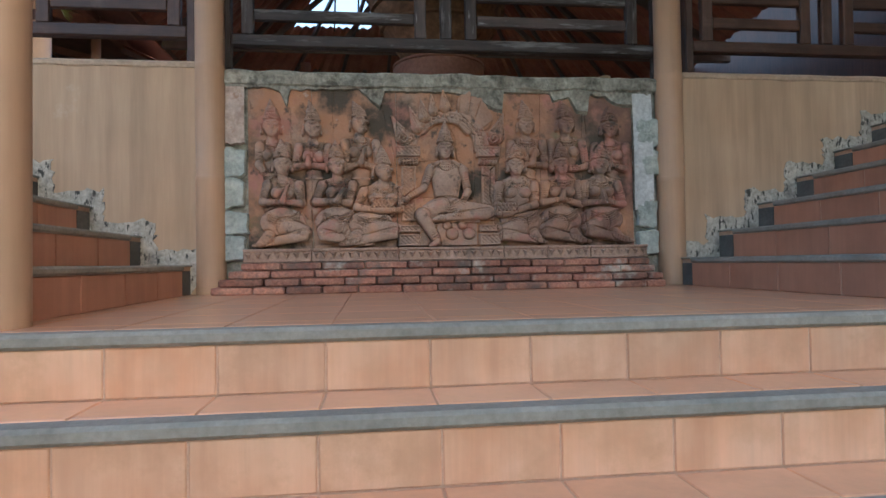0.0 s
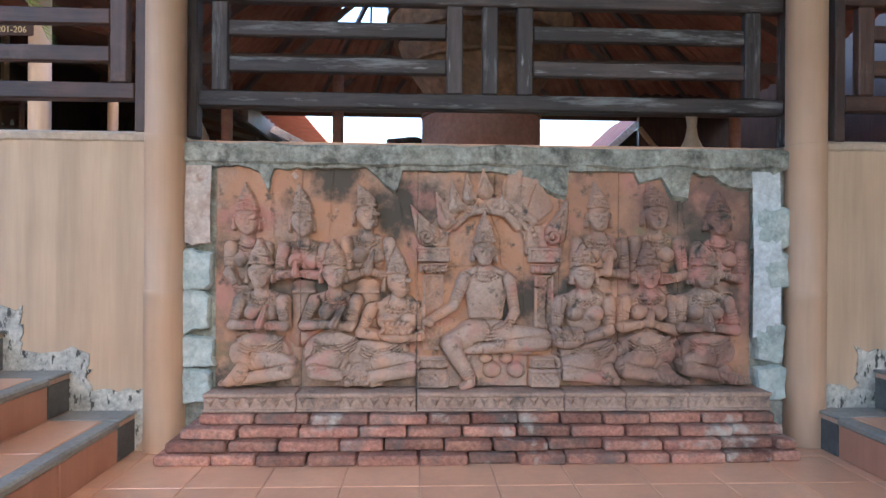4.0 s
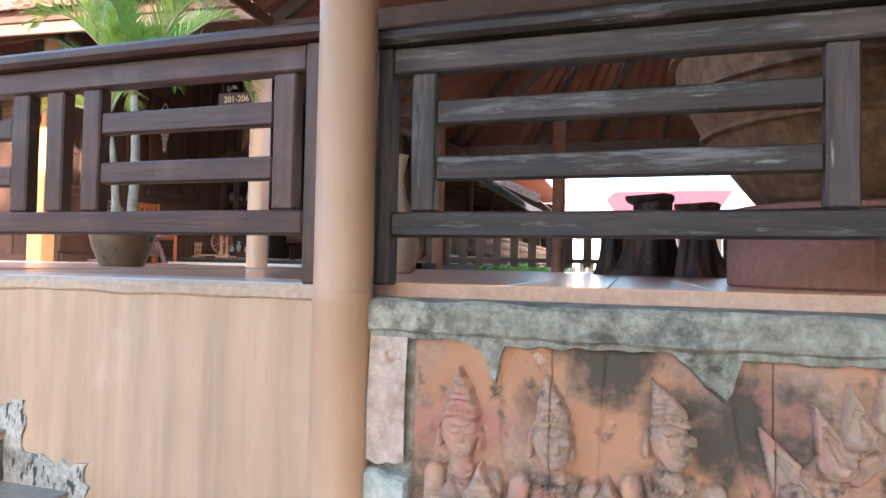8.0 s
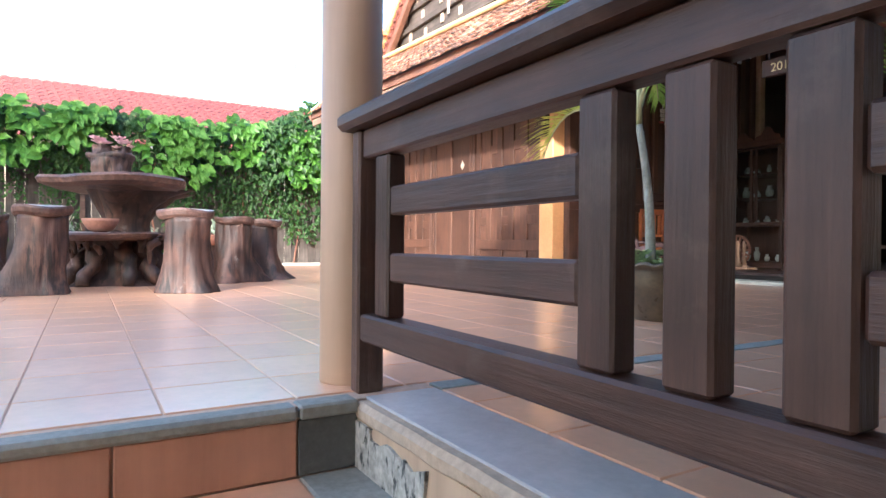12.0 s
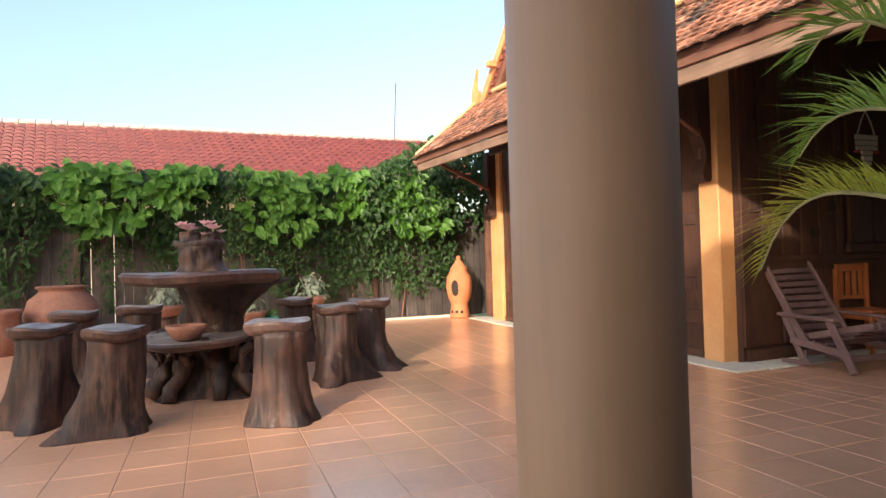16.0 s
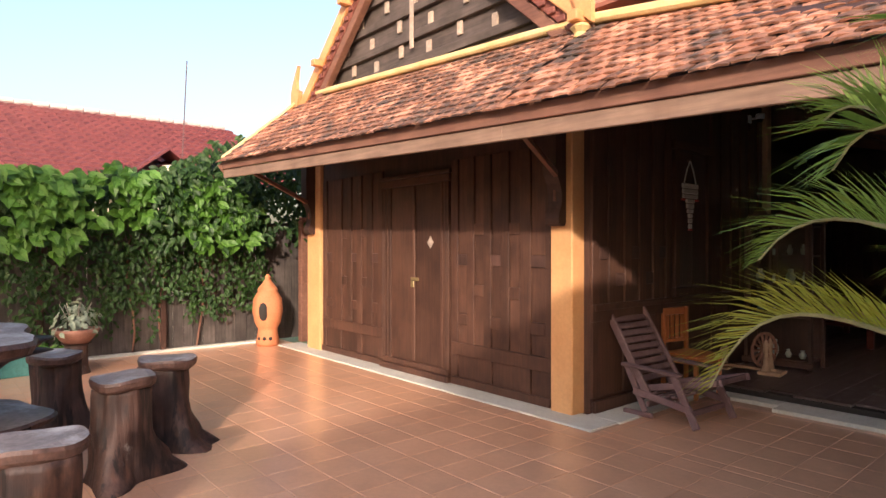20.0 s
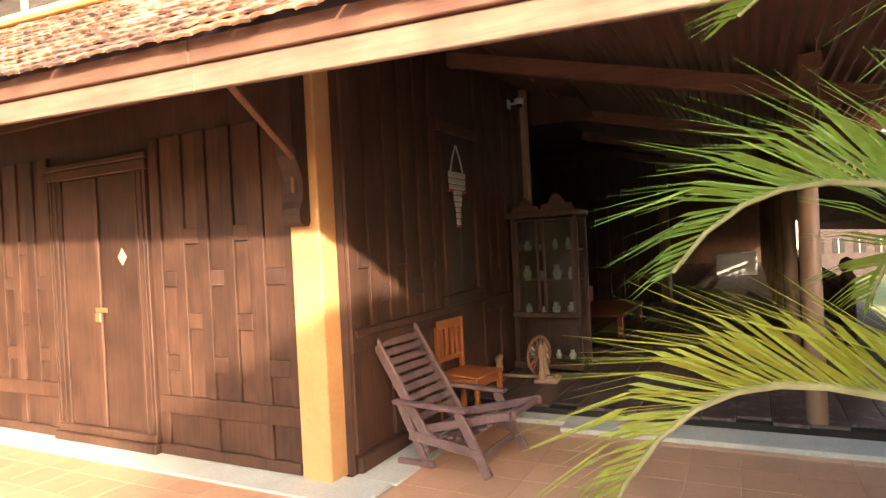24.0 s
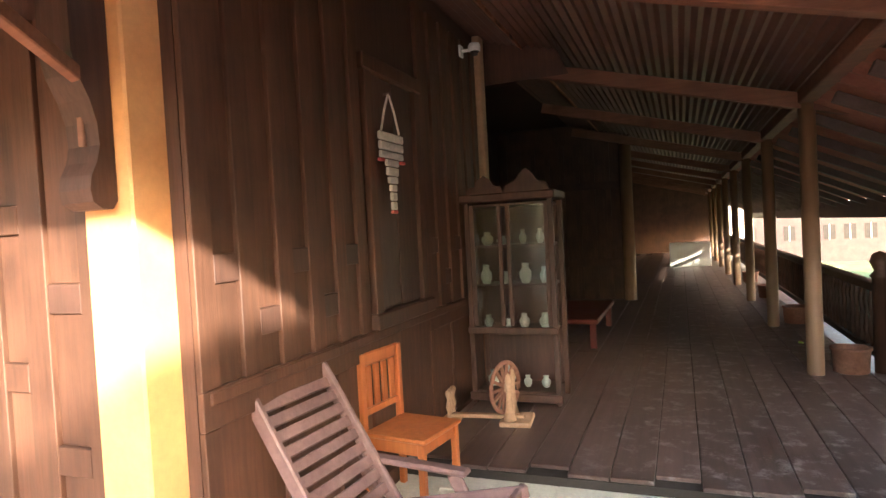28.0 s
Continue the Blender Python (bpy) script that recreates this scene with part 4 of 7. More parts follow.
for u, w in ((800, 1), (1066, -1)):
    for q in range(11):
        a, r = q * 0.62, 14 - q
        limb(u + r * math.cos(a) * w, 482 + r * math.sin(a), 3.4, u + (r - 1) * math.cos(a + 0.62) * w, 482 + (r - 1) * math.sin(a + 0.62), 3.4, 27, cut=2)
for u0, u1 in ((780, 850), (1014, 1082)):
    slab(u0, 505, u1, 535, 26, 4)
    slab(u0 + 6, 538, u1 - 6, 548, 22)
    for q in range(6):
        oval(u0 + 12 + q * (u1 - u0 - 24) / 5, 552, 6, 7, 24, 0, 0.75)
    slab(u0 + 14, 562, u1 - 14, 722, 15, 5)
    slab(u0 + 6, 736, u1 - 4, 756, 34, 4)
    slab(u0 + 3, 762, u1 - 2, 797, 38, 5)
slab(846, 728, 1012, 797, 18)
slab(840, 716, 1020, 728, 32)
for u in (880, 925, 968):
    oval(u, 738, 12, 10, 28, 0, 0.75)
for u in (938, 988):
    oval(u, 762, 17, 16, 30, 0, 0.7)
# the seated figure of the middle: one leg hanging, one folded
torso(925, 556, 50, 32, 655, False)
limb(925, 600, 44, 925, 640, 36, 32, 30, flat=0.3)
head(921, 515, 23, 41)
crown(921, 484, 28, 921, 428, 37)
arm(878, 572, 858, 628, 806, 660, 33)
oval(806, 662, 11, 8, 40, 0.5, 0.7)
arm(974, 572, 986, 640, 960, 690, 33)
oval(954, 698, 16, 11, 48, 0.7, 0.7)
for q in range(4):
    limb(946 + q * 6, 700, 2.4, 940 + q * 7, 712, 2, 50, cut=2)
skirt(925, 678, 60, 24, 36, 1)
limb(960, 688, 24, 1044, 698, 20, 40, 42)
limb(1040, 706, 15, 905, 716, 10, 43, 46)
limb(905, 716, 9, 884, 722, 6, 46, 40)
limb(905, 680, 25, 852, 706, 21, 42, 48)
limb(852, 710, 19, 892, 780, 12, 48, 44)
bangles(882, 758, 892, 778, 13, 47, 3)
limb(892, 788, 10, 876, 797, 6, 46, 42)

# hair-fine carving, pitting and worn flats
ripple = np.sin(gu * 0.62 + np.sin(gv * 0.21) * 2) * np.sin(gv * 0.57 + np.sin(gu * 0.17) * 2)
field = field + np.where(field > 12, 0.2 * ripple, 0)
rs = np.random.RandomState(4)
for cell, amp in ((1, 0.12), (3, 0.35), (11, 1.2)):
    coarse = rs.rand(gx.shape[0] // cell + 3, gx.shape[1] // cell + 3)
    big = np.kron(coarse, np.ones((cell, cell)))
    if cell > 1:
        for ax in (0, 1):
            big = sum(np.roll(big, k, ax) for k in range(cell)) / cell
    field = field + amp * (big[:gx.shape[0], :gx.shape[1]] - 0.5) * 2
# cracks and joints between the fired slabs
for line in (((473, 340), (480, 400), (482, 480)), ((606, 340), (602, 420), (598, 500)), ((541, 690), (543, 800)), ((744, 400), (752, 450), (772, 520), (784, 610), (792, 650)), ((781, 720), (783, 800)),
             ((945, 336), (944, 392)), ((928, 420), (940, 452), (952, 478), (956, 542), (980, 560), (1000, 582), (1048, 592)), ((1008, 470), (1008, 648)),
             ((1100, 400), (1094, 470), (1082, 545), (1056, 572), (1052, 650), (1070, 750), (1080, 800)), ((792, 556), (860, 548), (955, 540)), ((835, 655), (1000, 657)),
             ((1228, 480), (1232, 600)), ((1340, 345), (1345, 400), (1350, 460)), ((1205, 760), (1207, 800)), ((1335, 690), (1337, 800)), ((690, 350), (735, 372))):
    for (u0, v0), (u1, v1) in zip(line, line[1:]):
        groove(u0, v0, u1, v1, 1.9, 9)
field = field * 0.0021

relief = thing("carved_relief", pose(0, 0, 0), "weathered terracotta relief of seated and kneeling worshippers, set in cement", "wall relief")
SEAMS = (RX0, -0.135, 0.399, 1.066, 1.348, 1.636, RX1 + STEP)
for a, b in zip(SEAMS, SEAMS[1:]):
    keep = np.where((gx[0] >= a) & (gx[0] < b))[0]
    sub = slice(keep[0], keep[-1] + 1)
    X, Z, F = gx[:, sub], gz[:, sub], field[:, sub]
    Fy = 4.124 - np.clip(F, -0.006, 0.2)
    nr, nc = X.shape
    idx = np.arange(nr * nc).reshape(nr, nc)
    verts = np.stack([X.ravel(), Fy.ravel(), Z.ravel()], 1)
    quads = np.stack([idx[:-1, :-1].ravel(), idx[:-1, 1:].ravel(), idx[1:, 1:].ravel(), idx[1:, :-1].ravel()], 1)
    rim = np.concatenate([idx[0, :], idx[1:, -1], idx[-1, -2::-1], idx[-2:0:-1, 0]])
    back = verts[rim].copy()
    back[:, 1] = 4.16
    o = len(verts)
    m_ = len(rim)
    side = [(int(rim[(i + 1) % m_]), int(rim[i]), o + i, o + (i + 1) % m_) for i in range(m_)]
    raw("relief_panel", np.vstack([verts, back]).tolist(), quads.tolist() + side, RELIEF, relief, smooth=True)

# plinth blocks with a row of carved petals
for a, b in zip((-0.54, -0.133, 0.401, 1.068, 1.350, 1.638), (-0.137, 0.397, 1.064, 1.346, 1.634, 2.02)):
    bm = box_bm((a, 3.995, 0.188), (b, 4.16, 0.27), 0.006)
    add_box(bm, (a, 3.982, 0.252), (b, 4.0, 0.27), 0.004)
    add_box(bm, (a, 3.982, 0.188), (b, 4.0, 0.2), 0.003)
    n = max(3, round((b - a) / 0.055))
    w = (b - a) / n
    for i in range(n):
        x0 = a + w * (i + 0.5)
        v = [bm.verts.new(p) for p in ((x0 - w * 0.42, 3.994, 0.249), (x0 + w * 0.42, 3.994, 0.249), (x0, 3.994, 0.204), (x0, 3.978, 0.235))]
        for q in ((0, 1, 3), (1, 2, 3), (2, 0, 3)):
            bm.faces.new([v[t] for t in q])
    part("plinth_block", bm, RELIEF_BASE, relief)

# four stepped courses of old brick below
base = thing("brick_plinth", pose(0, 0, 0), "stepped base of four courses of worn red brick", "brick base")
rnd = random.Random(5)
for k, (xa, xb, yf) in enumerate(((-0.70, 2.075, 3.84), (-0.66, 2.065, 3.875), (-0.61, 2.05, 3.91), (-0.55, 2.02, 3.945))):
    x = xa
    while x < xb - 0.05:
        w = min(rnd.choice((0.19, 0.21, 0.24, 0.26)), xb - x)
        dy = rnd.uniform(-0.014, 0.012)
        block("brick", BRICK, base, (x + 0.004, yf + dy, 0.0 + 0.047 * k), (x + w - 0.004, 4.13, 0.047 * k + 0.0435), 0.008, rot=(rnd.uniform(-0.8, 0.8), rnd.uniform(-0.5, 0.5), rnd.uniform(-1.1, 1.1)))
        x += w

# rough pale stones and cement at both ends of the panels
rnd = random.Random(8)


def rubble(x0, x1, z0, z1, n, seed):
    """Flat broken stones one above another, lying in the plane of the wall."""
    r2 = random.Random(seed)
    zz = z0
    for i in range(n):
        h = (z1 - z0) / n * r2.uniform(0.75, 1.25)
        s = thing("rubble_stone", pose((x0 + x1) / 2 + r2.uniform(-0.012, 0.012), 4.115, zz + h / 2), "rough pale green-grey stone set in the cement", "stone", "stones beside the relief")
        m = 18
        bm = bmesh.new()
        out, rim, back = [], [], []
        for q in range(m):
            a = 6.2832 * q / m
            c, d = math.cos(a), math.sin(a)
            w = 1 / max(abs(c), abs(d)) * (0.5 + 0.16 * noise.noise(Vector((c * 1.3 + seed, d * 1.3, i * 3.7)))) * r2.uniform(0.93, 1.03)
            px, pz = c * w * (x1 - x0), d * w * h * 0.97
            out.append(bm.verts.new((px * 0.9, -0.026 - r2.uniform(0, 0.008), pz * 0.9)))
            rim.append(bm.verts.new((px, -0.014, pz)))
            back.append(bm.verts.new((px, 0.02, pz)))
        mid = bm.verts.new((0, -0.03 - r2.uniform(0, 0.01), 0))
        for q in range(m):
            t = (q + 1) % m
            bm.faces.new((out[q], out[t], mid)), bm.faces.new((rim[q], rim[t], out[t], out[q])), bm.faces.new((back[q], back[t], rim[t], rim[q]))
        bmesh.ops.recalc_face_normals(bm, faces=bm.faces)
        part("stone", bm, STONE, s)
        zz += h


rubble(-0.695, -0.535, 0.20, 0.93, 4, 3)
rubble(2.0, 2.15, 0.2, 0.55, 2, 12)
rubble(2.0, 2.16, 0.72, 1.2, 2, 21)


# cement smeared over the panels' upper edge, and pale plaster beside them


def smear(name, x0, x1, z0, z1, edge, y, material, label, seed, n=60, wave=5.0, amp=0.06):
    """A thin ragged skin hanging from z1; its lower edge wanders round z0."""
    verts, faces = [], []
    for i in range(n + 1):
        x = x0 + (x1 - x0) * i / n
        low = min(z0 + amp * (noise.noise(Vector((x * wave, seed, 0))) + 0.5 * noise.noise(Vector((x * wave * 3.1, seed, 4)))), z1 - 0.012)
        for k, (z, d) in enumerate(((z1, 0.0), ((z1 + low) / 2, edge), (low + 0.006, edge * 0.7), (low, -0.012))):
            verts.append((x, y - d - 0.004 * noise.noise(Vector((x * 14, z * 14, seed))), z))
    for i in range(n):
        faces += [(4 * i + k, 4 * i + k + 1, 4 * i + k + 5, 4 * i + k + 4) for k in range(3)]
    tagged(raw(name, verts, faces, material), label, "cement patch", kind="structure")


WHITEPINK = mat("pink_plaster_patch", (0.44, 0.32, 0.245), (0.58, 0.48, 0.40), 14, 0.9, 0.5, 40, c3=(0.34, 0.19, 0.12), stain=(0.55, 0.66), vary=0.2)
SMEAR_EDGE = ((-0.66, 1.285), (-0.40, 1.285), (-0.33, 1.262), (-0.29, 1.15), (-0.27, 1.272), (0.16, 1.285), (0.30, 1.15), (0.325, 1.272), (0.75, 1.272), (0.92, 1.24),
              (1.03, 1.155), (1.10, 1.14), (1.105, 1.28), (1.42, 1.28), (1.44, 1.22), (1.55, 1.25), (1.60, 1.15), (1.68, 1.14), (1.69, 1.27), (1.80, 1.26), (1.88, 1.20), (2.13, 1.19))
verts, faces = [], []
for i in range(241):
    x = -0.66 + 2.79 * i / 240
    z0 = float(np.interp(x, [p[0] for p in SMEAR_EDGE], [p[1] for p in SMEAR_EDGE])) + 0.012 * noise.noise(Vector((x * 22, 3, 0)))
    for f in (0.0, 0.4, 0.85, 1.0):
        z = 1.315 + (z0 - 1.315) * f
        verts.append((x, 4.101 + (0.03 if f == 1.0 else 0) - 0.006 * noise.noise(Vector((x * 16, z * 16, 2))), z))
    if i:
        n = len(verts) - 8
        faces += [(n + k, n + k + 1, n + k + 5, n + k + 4) for k in range(3)]
tagged(raw("cement_smear", verts, faces, CEMENT), "rough grey cement smeared over the panels' upper edge", "cement patch", kind="structure")
WHITECEM = mat("pale_lime_cement", (0.50, 0.52, 0.50), (0.66, 0.68, 0.66), 9, 0.9, 0.6, 40, c3=(0.36, 0.25, 0.19), stain=(0.56, 0.66), vary=0.2)
smear("plaster_patch_west", -0.66, -0.545, 0.93, 1.29, 0.02, 4.10, WHITEPINK, "pale pinkish plaster patch beside the relief", 15, 24, 9, 0.03)
smear("plaster_patch_east", 1.985, 2.12, 0.5, 1.29, 0.02, 4.10, WHITECEM, "pale bluish-white cement patch beside the relief", 18, 24, 9, 0.06)


# ---- timber house ----
HX0, HX1, HY = -12.07, -7.03, 8.33     # front wall: its ends and face
SIDE_X, VER_Y = -6.93, 10.2            # side wall's face, start of the plank floor
house = thing("timber_house", pose(0, 0, 0), "dark teak house with panelled walls and clay tiled roof", "house")


def eave(x):
    """Place of the eave's lower edge along the front."""
    t = (x + 11.9) / 8.9
    return 6.9 + 0.12 * t, 3.95 - 0.31 * t


def panel_wall(parent, columns, z0, z1, place, foot, wide):
    """Panelled teak: flush stiles and cross rails with sunk panels between, the rails of neighbouring columns staggered.
    columns: (u0, u1, kind) of the sunk strips; foot: top and bottom of the low rail; wide: spans of the low wide panels;
    place(u, depth, z) gives world corners, depth outwards."""
    rows = {"a": ((foot[0], 2.135), (2.255, 2.795), (2.915, z1)), "b": ((foot[0], 2.465), (2.585, 3.125), (3.245, z1)), "c": ((foot[0], 2.62), (2.74, z1)), "d": ((foot[0], 2.88), (3.0, z1))}
    ends = [columns[0][0] - 0.11] + [e for c in columns for e in c[:2]] + [columns[-1][1] + 0.11]
    for a, b in zip(ends[::2], ends[1::2]):
        block("stile", TEAK, parent, place(a, 0.0, foot[0]), place(b, 0.03, z1), 0.004)
    for u0, u1, kind in columns:
        spans = [q for q in rows[kind] if q[1] > foot[0] + 0.05]
        for lo, hi in spans:
            block("panel", TEAK, parent, place(u0 + 0.001, -0.008, lo + 0.001), place(u1 - 0.001, 0.008, hi - 0.001), 0.003)
        for (_, lo), (hi, _) in zip(spans, spans[1:]):
            dark = kind in "acd" and lo > 2.5
            block("cross_rail", DARKTEAK if dark else TEAK, parent, place(u0 + 0.001, -0.008, lo), place(u1 - 0.001, 0.026 if dark else 0.0285, hi), 0.004)
    u0, u1 = ends[0], ends[-1]
    block("low_rail", TEAK, parent, place(u0, 0.0, foot[1]), place(u1, 0.032, foot[0] - 0.001), 0.004)
    prev = u0
    for a, b in wide:
        block("foot_stile", TEAK, parent, place(prev, 0.0, z0), place(a, 0.03, foot[1] - 0.001), 0.004)
        block("foot_panel", TEAK, parent, place(a + 0.001, -0.008, z0), place(b - 0.001, 0.009, foot[1] - 0.001), 0.004)
        prev = b
    block("foot_stile", TEAK, parent, place(prev, 0.0, z0), place(u1, 0.03, foot[1] - 0.001), 0.004)


WALL_TOP = 4.35
front = part("front_wall", box_bm((HX0, HY + 0.022, D), (HX1, HY + 0.14, WALL_TOP)), DARKTEAK, house, "panelled teak front wall")
fp = lambda u, d, z: (u, HY + 0.02 - d, z)
panel_wall(front, ((-11.54, -11.38, "a"), (-11.12, -10.98, "b"), (-10.86, -10.72, "a"), (-10.60, -10.47, "b"), (-10.34, -10.20, "a")), D + 0.1, 3.98, fp, (1.945, 1.81), ((-11.55, -11.37), (-11.12, -10.70), (-10.60, -10.20)))
panel_wall(front, ((-8.62, -8.47, "a"), (-8.36, -8.21, "b"), (-8.10, -7.955, "a"), (-7.84, -7.69, "b"), (-7.55, -7.36, "a")), D + 0.1, 3.98, fp, (1.93, 1.79), ((-8.63, -8.19), (-8.09, -7.67), (-7.55, -7.36)))
block("sill_beam", TEAK, front, (-11.68, HY - 0.015, D + 0.014), (-10.095, HY + 0.02, D + 0.098), 0.006)
block("sill_beam", TEAK, front, (-8.735, HY - 0.015, D + 0.014), (-7.3, HY + 0.02, D + 0.098), 0.006)

door = part("double_door", box_bm((-10.06, HY - 0.02, D + 0.06), (-9.895, HY + 0.03, 3.75), 0.006), TEAK, house, "padlocked double door of dark teak")
block("door_frame", TEAK, door, (-8.915, HY - 0.02, D + 0.06), (-8.77, HY + 0.03, 3.75), 0.006)
for x in (-10.025, -9.955, -8.875, -8.81):
    block("moulding", TEAK, door, (x - 0.012, HY - 0.032, 1.602), (x + 0.012, HY - 0.0205, 3.75), 0.004)
block("door_frame", TEAK, door, (-10.08, HY - 0.03, 3.752), (-8.75, HY + 0.03, 3.84), 0.008)
block("door_head", TEAK, door, (-10.11, HY - 0.05, 3.842), (-8.72, HY + 0.03, 3.89), 0.008)
block("threshold", TEAK, door, (-10.06, HY - 0.04, D + 0.09), (-8.77, HY + 0.03, 1.60), 0.01)
block("threshold", TEAK, door, (-10.09, HY - 0.07, D + 0.014), (-8.74, HY + 0.03, D + 0.088), 0.01)
block("door_leaf", TEAK, door, (-9.89, HY - 0.004, 1.602), (-9.415, HY + 0.022, 3.745), 0.004)
block("door_leaf", TEAK, door, (-9.405, HY - 0.004, 1.602), (-8.92, HY + 0.022, 3.745), 0.004)
block("meeting_strip", TEAK, door, (-9.44, HY - 0.03, 1.61), (-9.385, HY - 0.005, 3.74), 0.008, "worn strip where the leaves meet")
block("hasp", BRASS, door, (-9.45, HY - 0.038, 2.59), (-9.30, HY - 0.031, 2.63), 0.002, "small brass hasp")
block("padlock", BRASS, door, (-9.44, HY - 0.052, 2.51), (-9.375, HY - 0.036, 2.585), 0.006, "brass padlock")
plate = bmesh.new()
v = [plate.verts.new(p) for p in ((-9.10, HY - 0.012, 3.13), (-9.04, HY - 0.012, 3.05), (-9.10, HY - 0.012, 2.98), (-9.16, HY - 0.012, 3.05), (-9.10, HY - 0.022, 3.05))]
for q in ((0, 1, 4), (1, 2, 4), (2, 3, 4), (3, 0, 4)):
    plate.faces.new([v[i] for i in q])
part("diamond_plate", plate, LIGHTWOOD, door, "pale diamond-shaped plate")

for xa, xb in ((HX0 - 0.012, -11.69), (-7.27, HX1 + 0.012)):
    c = part("corner_column", box_bm((xa, HY - 0.04, D), (xb, HY + 0.2, WALL_TOP), 0.01), OCHRE, house, "ochre painted square column")
    cx = (xa + xb) / 2
    # carved bracket and slanting strut carrying the eave
    br = bmesh.new()
    prof = ((-0.15, 4.3), (-0.15, 3.74), (-0.13, 3.66), (-0.09, 3.58), (-0.065, 3.50), (-0.06, 3.42), (-0.075, 3.36), (-0.10, 3.31), (-0.11, 3.26), (-0.10, 3.215), (-0.065, 3.19), (-0.02, 3.19), (0.0, 3.22), (0.0, 4.3))
    vs = [[br.verts.new((cx + dx, HY - 0.042 + p[0], p[1])) for p in prof] for dx in (-0.10, 0.06)]
    br.faces.new(vs[0][::-1]), br.faces.new(vs[1])
    for i in range(len(prof)):
        j = (i + 1) % len(prof)
        br.faces.new((vs[0][i], vs[0][j], vs[1][j], vs[1][i]))
    bmesh.ops.recalc_face_normals(br, faces=br.faces)
    k = part("bracket", br, DARKTEAK, c)
    slot = box_bm((cx - 0.035, HY - 0.115, 3.42), (cx - 0.005, HY - 0.098, 3.58), 0.004)
    part("slot_edge", slot, FASCIA, k)
    ey, ez = eave(cx)
    beam("strut", FASCIA, c, (cx + 0.02, HY - 0.13, 3.66), (cx + 0.58, ey + 0.12, ez + 0.07), 0.045, 0.055)

# side wall with its window
side = part("side_wall", box_bm((SIDE_X - 0.14, HY + 0.14, D), (SIDE_X - 0.022, 12.3, 4.9)), DARKTEAK, house, "panelled teak side wall")
sp = lambda u, d, z: (SIDE_X - 0.02 + d, u, z)
panel_wall(side, ((8.58, 8.73, "d"), (8.85, 9.0, "c"), (9.12, 9.26, "d"), (9.38, 9.52, "c"), (9.63, 9.77, "d")), D + 0.15, 4.75, sp, (2.46, 2.30), ((8.56, 8.98), (9.1, 9.46), (9.58, 9.86)))
panel_wall(side, ((10.90, 11.04, "d"), (11.16, 11.30, "c"), (11.42, 11.56, "d"), (11.68, 11.82, "c"), (11.94, 12.08, "d")), D + 0.15, 4.75, sp, (2.46, 2.30), ((10.9, 11.25), (11.38, 11.72), (11.86, 12.1)))
block("under_window", TEAK, side, sp(9.885, -0.005, D + 0.15), sp(10.785, 0.02, 2.395), 0.006)
block("dado_rail", TEAK, side, sp(8.5, 0.034, 2.4), sp(12.22, 0.05, 2.455), 0.006)
block("sill_beam", TEAK, side, sp(8.5, 0.0, D + 0.002), sp(12.25, 0.04, D + 0.12), 0.006)
win = part("window", box_bm(sp(9.93, 0.0, 2.47), sp(10.02, 0.05, 4.06), 0.006), TEAK, house, "shuttered dark window")
block("window_frame", TEAK, win, sp(10.66, 0.0, 2.47), sp(10.75, 0.05, 4.06), 0.006)
block("window_frame", TEAK, win, sp(9.9, 0.0, 4.06), sp(10.78, 0.055, 4.16), 0.008)
block("window_sill", TEAK, win, sp(9.88, 0.0, 2.46), sp(10.8, 0.08, 2.56), 0.01)
block("shutter", DARKTEAK, win, sp(10.022, 0.0, 2.57), sp(10.335, 0.02, 4.05), 0.004)
block("shutter", DARKTEAK, win, sp(10.345, 0.0, 2.57), sp(10.658, 0.02, 4.05), 0.004)
block("corner_post", PALEWOOD, house, (SIDE_X - 0.1, 12.25, D), (SIDE_X + 0.05, 12.38, 4.9), 0.008, "pale wooden corner post")

# pale cement strip at the foot of the walls
strip = structure("trim_house_foot", box_bm((-12.6, 8.04, D - 0.01), (-6.63, HY + 0.1, D + 0.012), 0.006), WHITESTRIP, "pale cement strip at the foot of the house wall", category="trim")
block("strip_side", WHITESTRIP, strip, (SIDE_X - 0.02, HY + 0.1, D - 0.01), (-6.60, 10.25, D + 0.012), 0.006)
block("strip_step", WHITESTRIP, strip, (-6.60, 10.02, D - 0.01), (-5.9, 10.22, D + 0.035), 0.006)
block("strip_step", WHITESTRIP, strip, (-5.9, 9.86, D - 0.01), (-3.2, 10.22, D + 0.035), 0.006)

# ---- roofs of the house ----


